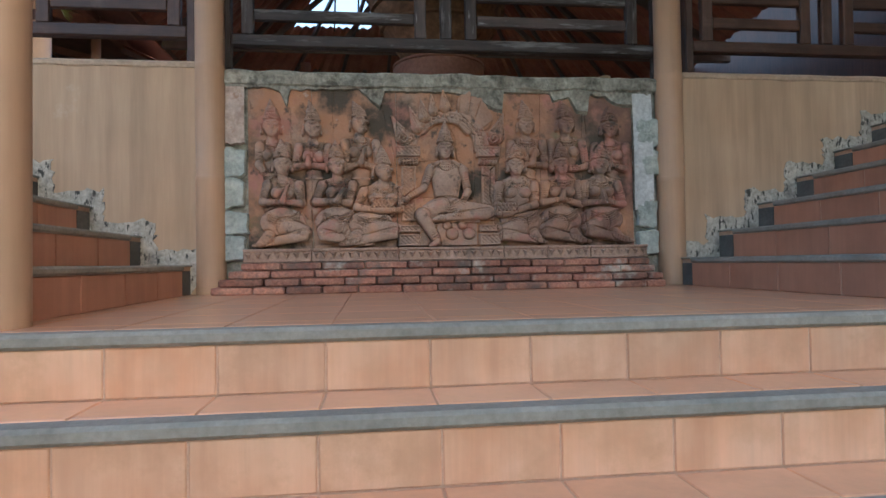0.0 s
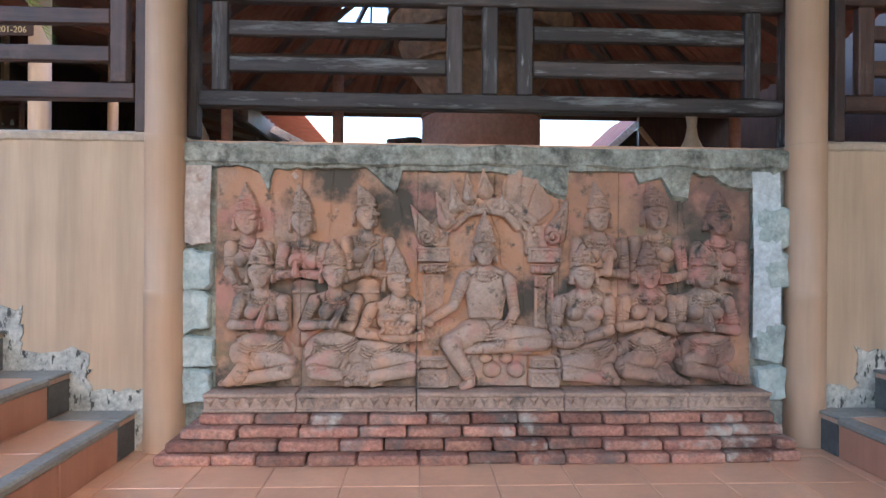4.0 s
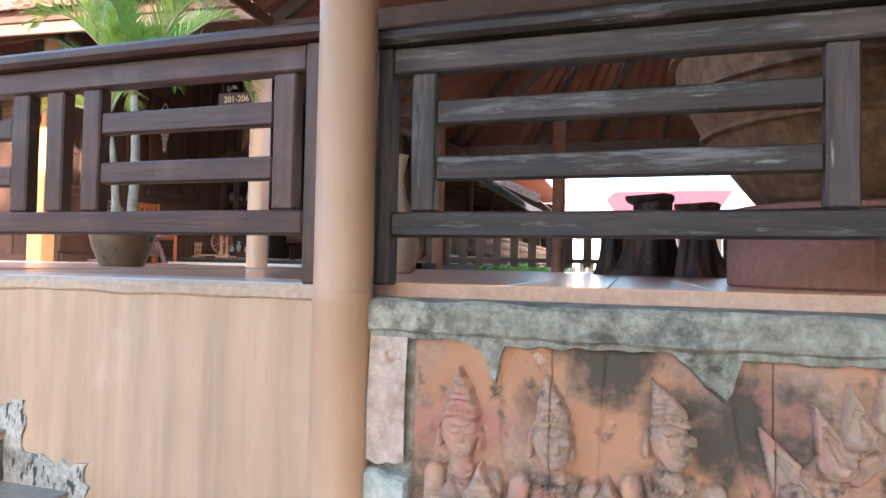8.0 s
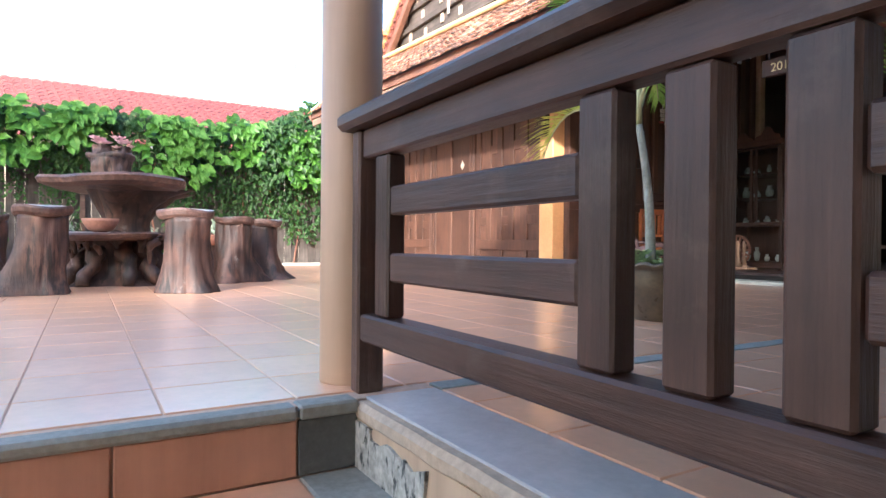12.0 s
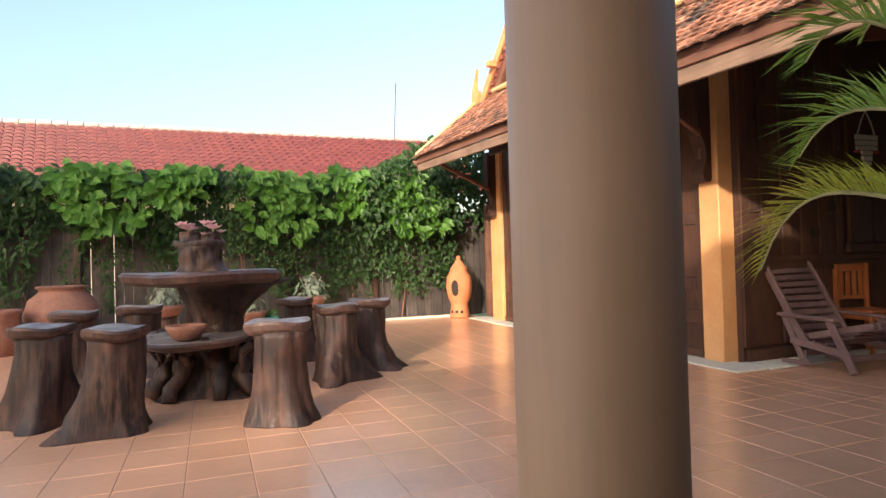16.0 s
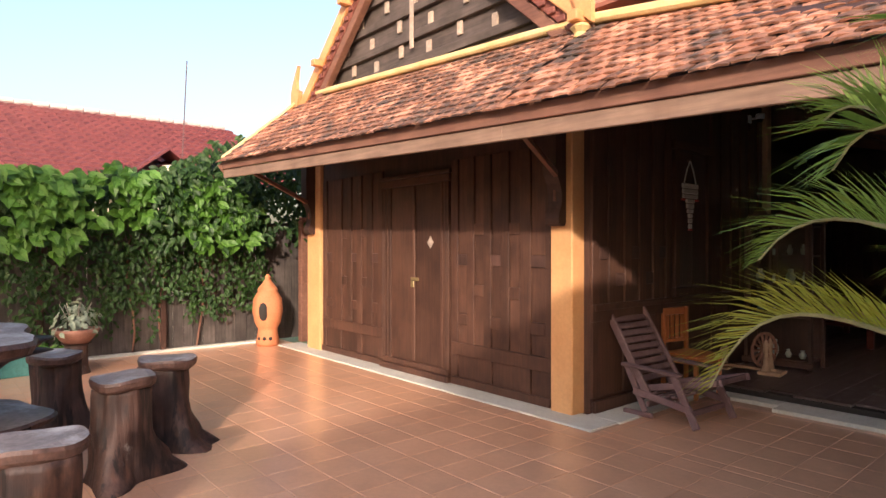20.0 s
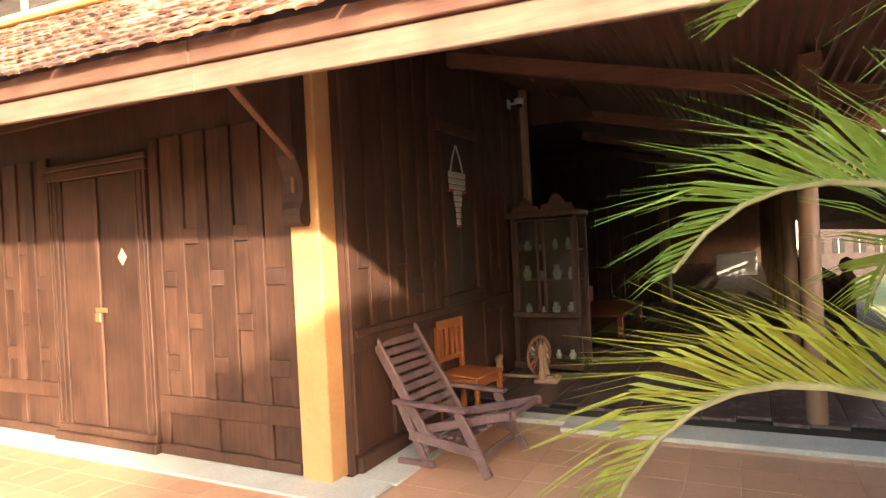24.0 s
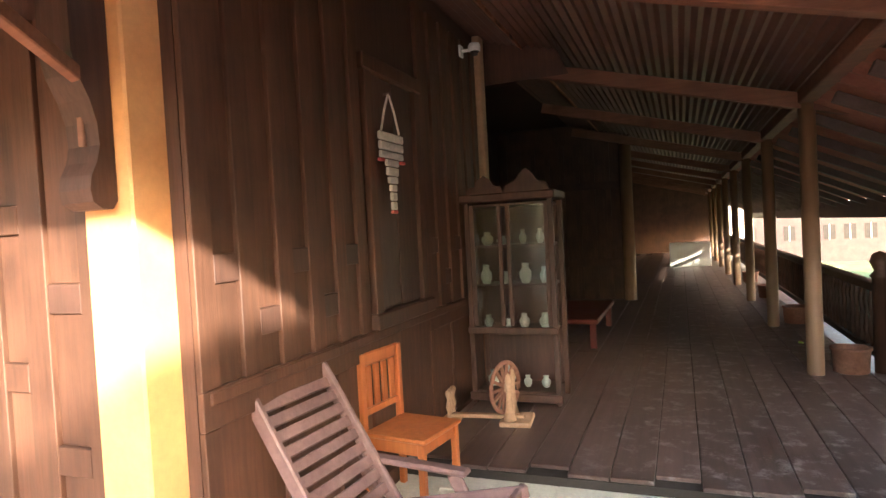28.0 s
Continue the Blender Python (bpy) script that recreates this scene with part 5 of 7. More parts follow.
def tiled_slope(parent, p00, p10, p01, p11, nu, nv, near, seed):
    """Overlapping clay tiles on the slope between four corners: p00 to p10 along the eave, p01 and p11 at the top."""
    r = random.Random(seed)
    p00, p10, p01, p11 = map(Vector, (p00, p10, p01, p11))
    at = lambda u, v: p00.lerp(p10, u).lerp(p01.lerp(p11, u), v)
    nrm = (p10 - p00).cross(p01 - p00).normalized()
    if nrm.z < 0:
        nrm = -nrm
    verts, faces = [], []
    tile_key = ("roof_tile", seed)
    for j in range(nv):
        for i in range(nu):
            u0 = (i + 0.5 * (j % 2)) / nu
            u1 = min(u0 + 1 / nu, 1)
            if u0 >= 1:
                continue
            v0, v1 = j / nv - 0.35 / nv, min((j + 1.0) / nv, 1.0)
            a, b, c, d = at(u0 + 0.06 / nu, v0), at(u1 - 0.06 / nu, v0), at(u1 - 0.06 / nu, v1), at(u0 + 0.06 / nu, v1)
            lift = nrm * (0.024 + r.uniform(-0.006, 0.010))
            lift2 = nrm * 0.008
            mid = nrm * 0.006
            skew = (b - a) * r.uniform(-0.06, 0.06)
            quad = [a + lift + skew, (a + b) / 2 + lift + mid + skew, b + lift + skew, c + lift2, (c + d) / 2 + lift2 + mid, d + lift2]
            under = [q - nrm * 0.014 for q in quad[:3]]
            f = [(0, 1, 4, 5), (1, 2, 3, 4), (6, 7, 1, 0), (7, 8, 2, 1), (6, 0, 5), (8, 3, 2)]
            if near(i, j):
                me = bpy.data.meshes.new("mesh")
                o0 = quad[0]
                me.from_pydata([q - o0 for q in quad + under], [], f)
                me.update()
                obj("roof_tile", me, ROOFTILE, parent, Matrix.Translation(o0))
            else:
                n = len(verts)
                verts += quad + under
                faces += [tuple(n + k for k in q) for q in f]
    raw("roof_tiles", [tuple(q) for q in verts], faces, ROOFTILES, parent, "overlapping mottled clay roof tiles", "stuff")


ROOFTILES = mat("clay_roof_tiles", (0.34, 0.13, 0.07), (0.46, 0.22, 0.13), 9, 0.85, 0.3, 40, vary=0.2, c3=(0.10, 0.065, 0.05), stain=(0.5, 0.66))
nt = ROOFTILES.node_tree
geo = nt.nodes.new("ShaderNodeNewGeometry")
isl = nt.nodes.new("ShaderNodeMapRange")
isl.inputs["To Min"].default_value, isl.inputs["To Max"].default_value = 0.4, 1.25
nt.links.new(geo.outputs["Random Per Island"], isl.inputs["Value"])
scl = nt.nodes.new("ShaderNodeVectorMath")
scl.operation = "SCALE"
bs = nt.nodes["Principled BSDF"]
nt.links.new(bs.inputs["Base Color"].links[0].from_socket, scl.inputs[0])
nt.links.new(isl.outputs[0], scl.inputs["Scale"])
nt.links.new(scl.outputs[0], bs.inputs["Base Color"])

for clay in (ROOFTILE, ROOFTILES):      # burnt and sooty tiles lie together in drifts
    weather(clay, (0.60, 0.30, 0.19), 3.6, 0.55, 0.63, 3, 14.0)
    weather(clay, (0.085, 0.060, 0.048), 3.1, 0.55, 0.66, 4, 27.0)
    weather(clay, (0.40, 0.33, 0.27), 12, 0.66, 0.74, 4, 3.0)
RIDGE_Y = 8.05
EX0, EXK, EX1 = -11.9, -6.65, -2.6
zt0, ztk, zt1 = 5.16, 4.86, 4.30
ea, ek, eb = eave(EX0), eave(EXK), eave(EX1)
roof = part("roof_skirt", box_bm((EX0 + 0.3, RIDGE_Y + 0.02, 4.2), (EXK, RIDGE_Y + 0.06, 4.75)), DARKTEAK, house, "lower clay tiled roof over the front wall")
sl = bmesh.new()
for p0, p1, q0, q1 in (((EX0, ea[0], ea[1] + 0.23), (EXK, ek[0], ek[1] + 0.23), (EX0 + 0.25, RIDGE_Y, zt0), (EXK, RIDGE_Y, ztk)),
                       ((EXK, ek[0], ek[1] + 0.23), (EX1, eb[0], eb[1] + 0.23), (EXK, RIDGE_Y, ztk), (EX1, RIDGE_Y, zt1))):
    vs = [sl.verts.new(p) for p in (p0, p1, q1, q0)]
    ws = [sl.verts.new(Vector(p) - Vector((0, 0, 0.05))) for p in (p0, p1, q1, q0)]
    sl.faces.new(vs), sl.faces.new(ws[::-1])
    for i in range(4):
        sl.faces.new((vs[i], ws[i], ws[(i + 1) % 4], vs[(i + 1) % 4]))
part("roof_boarding", sl, DARKTEAK, roof)
tiled_slope(roof, (EX0 - 0.02, ea[0] - 0.04, ea[1] + 0.23), (EXK, ek[0] - 0.04, ek[1] + 0.23), (EX0 + 0.25, RIDGE_Y, zt0), (EXK, RIDGE_Y, ztk), 46, 13, lambda i, j: i > 22, 31)
tiled_slope(roof, (EXK, ek[0] - 0.04, ek[1] + 0.23), (EX1, eb[0] - 0.04, eb[1] + 0.23), (EXK, RIDGE_Y, ztk), (EX1, RIDGE_Y, zt1), 36, 11, lambda i, j: False, 32)
for a, b, ya, yb in ((EX0, EXK, ea, ek), (EXK, EX1, ek, eb)):
    beam("fascia_upper", FASCIA, roof, (a, ya[0] + 0.01, ya[1] + 0.175), (b, yb[0] + 0.01, yb[1] + 0.175), 0.035, 0.11)
    beam("fascia_lower", FASCIA_PALE, roof, (a, ya[0] + 0.035, ya[1] + 0.06), (b, yb[0] + 0.035, yb[1] + 0.06), 0.035, 0.115)
# sloping side edge at the west end, and mortar along the top
beam("end_board", FASCIA, roof, (EX0 - 0.02, ea[0], ea[1] + 0.1), (EX0 + 0.23, RIDGE_Y + 0.5, zt0 + 0.25), 0.04, 0.18)
beam("ridge_mortar", YELLOW, roof, (EX0 + 0.2, RIDGE_Y - 0.04, zt0 + 0.03), (EXK, RIDGE_Y - 0.04, ztk + 0.03), 0.14, 0.07, 0.02, "yellow mortar bead")
beam("ridge_mortar", YELLOW, roof, (EXK, RIDGE_Y - 0.04, ztk + 0.03), (EX1, RIDGE_Y - 0.04, zt1 + 0.03), 0.16, 0.08, 0.02)
beam("hip_mortar", YELLOW, roof, (EX0 - 0.02, ea[0], ea[1] + 0.27), (EX0 + 0.22, RIDGE_Y - 0.02, zt0 + 0.05), 0.08, 0.06, 0.02)
soffit = part("soffit", box_bm((EX0 + 0.3, 7.75, 4.3), (SIDE_X, HY + 0.1, 4.33)), DARKTEAK, roof)

# gable above the skirt roof
GABLE = mat("grey_gable_board", (0.062, 0.047, 0.040), (0.11, 0.085, 0.073), 4, 0.85, 0.4, 30, grain=0, vary=0.25)
MAROONTILE = mat("maroon_verge_tile", (0.16, 0.05, 0.035), (0.24, 0.08, 0.055), 6, 0.7, 0.3, 40, vary=0.25)
GX0, GXA, GX1, GZ0, GZA = -11.4, -9.15, -6.9, 5.0, 6.95
gable = bmesh.new()
v1 = [gable.verts.new(p) for p in ((GX0, 8.14, GZ0 - 0.5), (GX1, 8.14, GZ0 - 0.5), (GX1, 8.14, GZ0), (GXA, 8.14, GZA), (GX0, 8.14, GZ0))]
v2 = [gable.verts.new((q.co.x, 8.24, q.co.z)) for q in v1]
gable.faces.new(v1), gable.faces.new(v2[::-1])
for i in range(5):
    gable.faces.new((v1[i], v2[i], v2[(i + 1) % 5], v1[(i + 1) % 5]))
bmesh.ops.recalc_face_normals(gable, faces=gable.faces)
gw = part("gable_wall", gable, GABLE, house, "grey-brown boarded gable with pale patches")
for k in range(6):
    z = GZ0 + 0.10 + 0.31 * k
    half = (GZA - z) / (GZA - GZ0) * 2.25 - 0.06
    if half < 0.12:
        continue
    block("gable_rail", GABLE, gw, (GXA - half, 8.085, z), (GXA + half, 8.138, z + 0.095), 0.005)
    h2 = half - 0.24
    n = max(1, round(h2 * 2 / 0.56))
    for i in range(n + 1):
        x = GXA - h2 + 2 * h2 / n * i
        up = (i + k) % 2
        block("gable_panel", LIGHTWOOD, gw, (x - 0.04, 8.112, z + (0.16 if up else 0.097)), (x + 0.04, 8.137, z + (0.308 if up else 0.24)), 0.004)
    for sx in (-1, 1):
        bm = bmesh.new()
        xo, xi = GXA + sx * (half - 0.02), GXA + sx * (half - 0.2)
        vs = [bm.verts.new(p) for p in ((xo, 8.115, z + 0.097), (xi, 8.115, z + 0.097), (xi, 8.115, z + 0.27))]
        ws = [bm.verts.new(q.co + Vector((0, 0.022, 0))) for q in vs]
        bm.faces.new(vs), bm.faces.new(ws[::-1])
        for i in range(3):
            bm.faces.new((vs[i], ws[i], ws[(i + 1) % 3], vs[(i + 1) % 3]))
        bmesh.ops.recalc_face_normals(bm, faces=bm.faces)
        part("gable_wedge", bm, LIGHTWOOD, gw)
block("king_post", LIGHTWOOD, gw, (GXA - 0.035, 8.07, GZ0 + 0.30), (GXA + 0.035, 8.084, GZA - 0.3), 0.004)
for x, z0, z1 in ((-7.62, 5.6, 7.66), (-6.86, 4.9, 7.62)):
    part("roof_finial", lathe(((0.15, z0), (0.13, z1 - 0.55), (0.14, z1 - 0.5), (0.07, z1 - 0.22), (0.0, z1)), 4), ORANGE, house, "orange pointed roof finial", m=pose(x, 14, 0, 0, 0, 45))
for sx, xe in ((1, GX0 - 0.32), (-1, GX1 + 0.32)):
    za = GZ0 - 0.12
    foot, peak = Vector((xe, 0, za)), Vector((GXA, 0, GZA + 0.25))
    inner = Vector((sx * (peak.z - za), 0, -abs(GXA - xe))).normalized()      # from the roof's edge towards the gable
    y = lambda p, d: (p.x, d, p.z)
    beam("barge_board", ORANGE, house, y(foot, 7.93), y(peak, 7.93), 0.05, 0.15, 0.01, "orange painted barge board")
    beam("verge", MAROONTILE, house, y(foot + inner * 0.13, 7.97), y(peak + inner * 0.13, 7.97), 0.05, 0.10, 0.01, "dark red tiled verge")
    for k in range(22):
        p = foot.lerp(peak, 0.03 + 0.043 * k) + inner * 0.13
        block("verge_tile", MAROONTILE, house, (p.x - 0.045, 7.915, p.z - 0.03), (p.x + 0.045, 7.944, p.z + 0.03), 0.006)
    beam("barge_rafter", FASCIA, house, y(foot + inner * 0.25, 8.0), y(peak + inner * 0.25, 8.0), 0.10, 0.12, 0.01)
    for k in range(4):
        t = 0.02 + 0.27 * k
        px, pz = xe + (GXA - xe) * t, za + (GZA + 0.25 - za) * t
        block("purlin_end", ORANGE, house, (px - 0.05, 7.78, pz - 0.09), (px + 0.05, 8.1, pz - 0.0), 0.008)
    # carved foot with an upturned hook, and a gilt bracket under it
    out = -sx
    hook = ((0.07, -0.06), (0.08, 0.36), (0.02, 0.50), (-0.13, 0.74), (-0.09, 0.52), (-0.10, 0.40), (-0.20, 0.36), (-0.06, 0.05))
    bm = bmesh.new()
    f1 = [bm.verts.new((xe + out * u, 7.87, za + v)) for u, v in hook]
    f2 = [bm.verts.new((xe + out * u, 7.925, za + v)) for u, v in hook]
    bm.faces.new(f1), bm.faces.new(f2[::-1])
    for i in range(len(hook)):
        j = (i + 1) % len(hook)
        bm.faces.new((f1[i], f2[i], f2[j], f1[j]))
    bmesh.ops.recalc_face_normals(bm, faces=bm.faces)
    part("barge_foot", bm, ORANGE, house, "carved orange foot with an upturned hook")
    part("gilt_bracket", lathe(((0.03, -0.2), (0.07, -0.16), (0.05, -0.12), (0.09, -0.08), (0.06, -0.05)), 8), YELLOW, house, "small gilt bracket", m=pose(xe - out * 0.05, 7.9, za))
main = bmesh.new()
for xe in (GX0 - 0.35, GX1 + 0.35):
    vs = [main.verts.new(p) for p in ((xe, 7.95, GZ0 - 0.2), (xe, 20, GZ0 - 0.2), (GXA, 20, GZA + 0.2), (GXA, 7.95, GZA + 0.2))]
    ws = [main.verts.new(q.co + Vector((0, 0, 0.08))) for q in vs]
    main.faces.new(vs), main.faces.new(ws[::-1])
    for i in range(4):
        main.faces.new((vs[i], vs[(i + 1) % 4], ws[(i + 1) % 4], ws[i]))
bmesh.ops.recalc_face_normals(main, faces=main.faces)
mr = part("main_roof", main, ROOFTILES, house, "steep clay tiled main roof")
tiled_slope(mr, (-9.5, 10.0, 4.9), (-6.1, 10.0, 4.9), (-9.5, 12.6, 7.6), (-6.95, 12.6, 6.75), 24, 18, lambda i, j: False, 33)
raw("rear_boarding", [(-9.5, 10.0, 4.88), (-6.1, 10.0, 4.88), (-6.95, 12.6, 6.72), (-9.5, 12.6, 7.57), (-9.5, 12.6, 4.5), (-6.1, 12.6, 4.5)], [(0, 1, 2, 3), (3, 2, 5, 4), (1, 5, 2)], DARKTEAK, mr)
part("rear_body", box_bm((HX0 + 0.1, HY + 0.2, 0.0), (SIDE_X - 0.2, 12.39, 4.3)), DARK, house)

# ---- verandah ----
ver = structure("floor_verandah", box_bm((-8.6, VER_Y + 0.02, 0.6), (-2.6, 36, D + 0.085)), DARK, "dark polished plank floor of the long verandah", category="floor")
x, k = -8.6, 0
rnd = random.Random(6)
while x < -3.5:
    y = VER_Y + rnd.uniform(0, 0.03) + (0.12 if k % 3 == 1 else 0)
    while y < 34:
        ln = rnd.uniform(2.6, 4.2)
        block("plank", PLANK, ver, (x + 0.003, y, D + 0.086), (x + 0.247, min(y + ln - 0.004, 35.9), D + 0.11 + rnd.uniform(0, 0.003)), 0.004)
        y += ln
    x, k = x + 0.25, k + 1
vroof = structure("ceiling_verandah", bmesh.new(), RUST_SHADED, "ribbed rusty sheet ceiling on painted beams over the verandah", category="ceiling")
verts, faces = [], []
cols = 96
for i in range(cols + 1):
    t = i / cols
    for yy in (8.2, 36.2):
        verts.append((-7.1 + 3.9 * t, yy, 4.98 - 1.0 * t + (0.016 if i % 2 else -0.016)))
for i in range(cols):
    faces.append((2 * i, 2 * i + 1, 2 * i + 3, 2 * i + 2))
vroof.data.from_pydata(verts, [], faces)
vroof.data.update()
structure("roof_verandah_top", box_bm((-7.1, 8.2, 5.06), (-3.2, 36.2, 5.1)), RUST, "sheet roof above the verandah", category="roof")
for k in range(10):
    y = 10.3 + 2.7 * k
    b = beam("tie_beam", FASCIA, vroof, (-7.0, y, 4.80), (-3.6, y, 3.92), 0.10, 0.14)
block("wall_plate", FASCIA, vroof, (-4.12, 9.6, 4.02), (-3.98, 36, 4.14), 0.01)
structure("wall_verandah_inner", box_bm((-8.75, 12.38, D), (-8.6, 36, 5.0)), DARKTEAK, "dark inner wall of the verandah", category="wall")
structure("ceiling_verandah_inner", box_bm((-8.75, 12.3, 4.98), (-7.0, 36, 5.02)), DARKTEAK, "dark boarded ceiling beside the verandah", category="ceiling")
structure("wall_verandah_return", box_bm((-8.6, 12.40, D), (-6.95, 12.5, 5.0)), DARKTEAK, "dark timber return wall beside the cabinet", category="wall")
rw = structure("wall_verandah_rear", box_bm((-8.6, 18.78, D), (-6.0, 18.88, 5.0)), DARKTEAK, "dark panelled timber wall behind the low bench", category="wall")
for k in range(9):
    block("batten", DARKTEAK, rw, (-8.5 + 0.29 * k, 18.74, D + 0.11), (-8.41 + 0.29 * k, 18.778, 4.6), 0.005)
for z in (2.2, 3.7):
    block("panel_rail", DARKTEAK, rw, (-8.6, 18.72, z), (-6.2, 18.739, z + 0.14), 0.005)
structure("wall_verandah_end", box_bm((-8.6, 36, D), (-3.3, 36.15, 5.0)), DARKTEAK, "dark end wall of the verandah", category="wall")

# lower outer slope of the verandah roof, its railing and what stands along it
ov = structure("roof_verandah_outer", box_bm((-2.36, 11.0, 2.9), (-2.3, 36, 3.2)), STEEL, "low outer slope of the verandah roof on rafters", category="roof")
ribbed("sheet", (-2.3, 11.0, 3.22), (-2.3, 36, 3.22), (-4.0, 11.0, 4.02), (-4.0, 36, 4.02), 150, RUST, ov)
for k in range(24):
    beam("rafter", STEEL, ov, (-2.35, 11.2 + k, 3.14), (-4.0, 11.2 + k, 3.93), 0.06, 0.09)
vr = thing("baluster_railing", pose(0, 0, 0), "dark turned-wood railing along the verandah", "railing")
block("handrail", RAIL, vr, (-3.55, 13.1, 2.28), (-3.43, 34, 2.36), 0.01)
block("bottom_rail", RAIL, vr, (-3.53, 13.1, D + 0.22), (-3.45, 34, D + 0.29), 0.006)
bal = lathe(((0.022, 0), (0.022, 0.1), (0.034, 0.16), (0.018, 0.3), (0.034, 0.44), (0.02, 0.5), (0.02, 0.56)), 8)
bme = mesh_of(bal, True)
for k in range(120):
    obj("baluster", bme, RAILV, vr, pose(-3.49, 13.3 + 0.17 * k, D + 0.28))
part("newel", lathe(((0.07, 0), (0.07, 0.95), (0.09, 0.97), (0.05, 1.02), (0.085, 1.1), (0.06, 1.17), (0.0, 1.2)), 16), RAILV, vr, smooth=True, m=pose(-3.49, 13.15, D + 0.02))
for k in range(4):
    t = thing("wooden_planter", pose(-3.74, 13.15 + 2.85 * k, D + 0.1) @ Matrix.Scale(0.62, 4), "brown round planter standing beside a column", "planter", "verandah planters")
    part("tub", lathe(((0.2, 0), (0.23, 0.02), (0.25, 0.34), (0.27, 0.35), (0.27, 0.39), (0.22, 0.39), (0.2, 0.2), (0, 0.2)), 24), CLAY, t, smooth=True)
structure("floor_verandah_edge", box_bm((-3.5, VER_Y + 0.02, 0.6), (-2.62, 36, D + 0.088)), FENCE, "grey weathered edge boards of the verandah", category="floor")


# ---- log table and stump stools on the terrace ----


def stump_bm(r_top, r_base, h, seed, roots=6):
    """A gnarled stump: deep upright folds, knots, and uneven root toes spreading over the floor."""
    bm = bmesh.new()
    rnd = random.Random(seed)
    ang = [6.2832 * (i + rnd.uniform(-0.4, 0.4)) / roots for i in range(roots)]
    amp = [rnd.uniform(0.2, 1.7) for _ in range(roots)]
    lean = Vector((rnd.uniform(-0.03, 0.03), rnd.uniform(-0.03, 0.03)))
    seg, lev = 72, 20
    rings = []
    for j in range(lev + 1):
        z = (j / lev) ** 1.35
        flare = (1 - z) ** 2.8
        ring = []
        for i in range(seg):
            a = 6.2832 * i / seg
            tw = a + 0.35 * z * math.sin(seed)
            bumps = sum(q * max(0, math.cos(tw - p)) ** 11 for p, q in zip(ang, amp))
            fold = sum(q * max(0, math.cos(tw - p)) ** 3 for p, q in zip(ang, amp))
            r = r_top * (0.84 + 0.10 * z + 0.07 * fold * (1 - 0.6 * z)) + (r_base - r_top * 0.86) * flare * (0.28 + 1.05 * bumps)
            c = Vector((math.cos(a), math.sin(a), 0))
            r *= 1 + 0.16 * noise.noise(Vector((1.7 * c.x + seed, 1.7 * c.y, 2.2 * z))) + 0.05 * noise.noise(Vector((4 * c.x, 4 * c.y, 1.6 * z + seed))) + 0.025 * noise.noise(Vector((11 * c.x, 11 * c.y, 3 * z + seed))) + 0.03 * noise.noise(Vector((24 * c.x, 24 * c.y, 5 * z)))
            zz = z * h
            if flare > 0.5:
                zz *= 1 - 0.2 * bumps
            ring.append(bm.verts.new((r * c.x + lean.x * z, r * c.y + lean.y * z, zz)))
        rings.append(ring)
    for p, q in zip(rings, rings[1:]):
        for i in range(seg):
            bm.faces.new((p[i], p[(i + 1) % seg], q[(i + 1) % seg], q[i]))
    bm.faces.new(rings[0][::-1]), bm.faces.new(rings[-1])
    return bm


def slab_bm(rx, ry, z0, z1, seed, rag=0.06, seg=40):
    """A thick slice of trunk with a wavy live edge."""
    bm = bmesh.new()
    rnd = random.Random(seed)
    ph = [rnd.uniform(0, 6.28) for _ in range(5)]
    rings = []
    for z, k in ((z0, 0.86), (z0 + (z1 - z0) * 0.3, 0.97), (z0 + (z1 - z0) * 0.75, 1.0), (z1, 0.97)):
        ring = []
        for i in range(seg):
            a = 6.2832 * i / seg
            w = 1 + rag * (math.sin(2 * a + ph[0]) + 0.8 * math.sin(3 * a + ph[1]) + 0.5 * math.sin(5 * a + ph[2]) + 0.3 * math.sin(9 * a + ph[3]))
            ring.append(bm.verts.new((rx * k * w * math.cos(a), ry * k * w * math.sin(a), z + 0.01 * math.sin(3 * a + ph[4]))))
        rings.append(ring)
    for p, q in zip(rings, rings[1:]):
        for i in range(seg):
            bm.faces.new((p[i], p[(i + 1) % seg], q[(i + 1) % seg], q[i]))
    bm.faces.new(rings[0][::-1]), bm.faces.new(rings[-1])
    return bm


def worn_top(ob):
    """Bare worn wood on the upper face, bark-brown edge."""
    ob.data.materials.append(STUMPTOP)
    for p in ob.data.polygons:
        if p.normal.z > 0.8:
            p.material_index = 1
    return ob


def gnarled(a, b, r0, r1, seed, n=7, sway=0.05):
    """A twisted root from a to b."""
    r = random.Random(seed)
    a, b = Vector(a), Vector(b)
    pts, rad = [], []
    for i in range(n):
        t = i / (n - 1)
        k = sway * math.sin(3.1416 * t)
        pts.append(a.lerp(b, t) + Vector((r.uniform(-k, k), r.uniform(-k, k), 0.06 * math.sin(3.1416 * t))))
        rad.append((r0 + (r1 - r0) * t) * r.uniform(0.8, 1.25))
    return tube(pts, rad, 9)


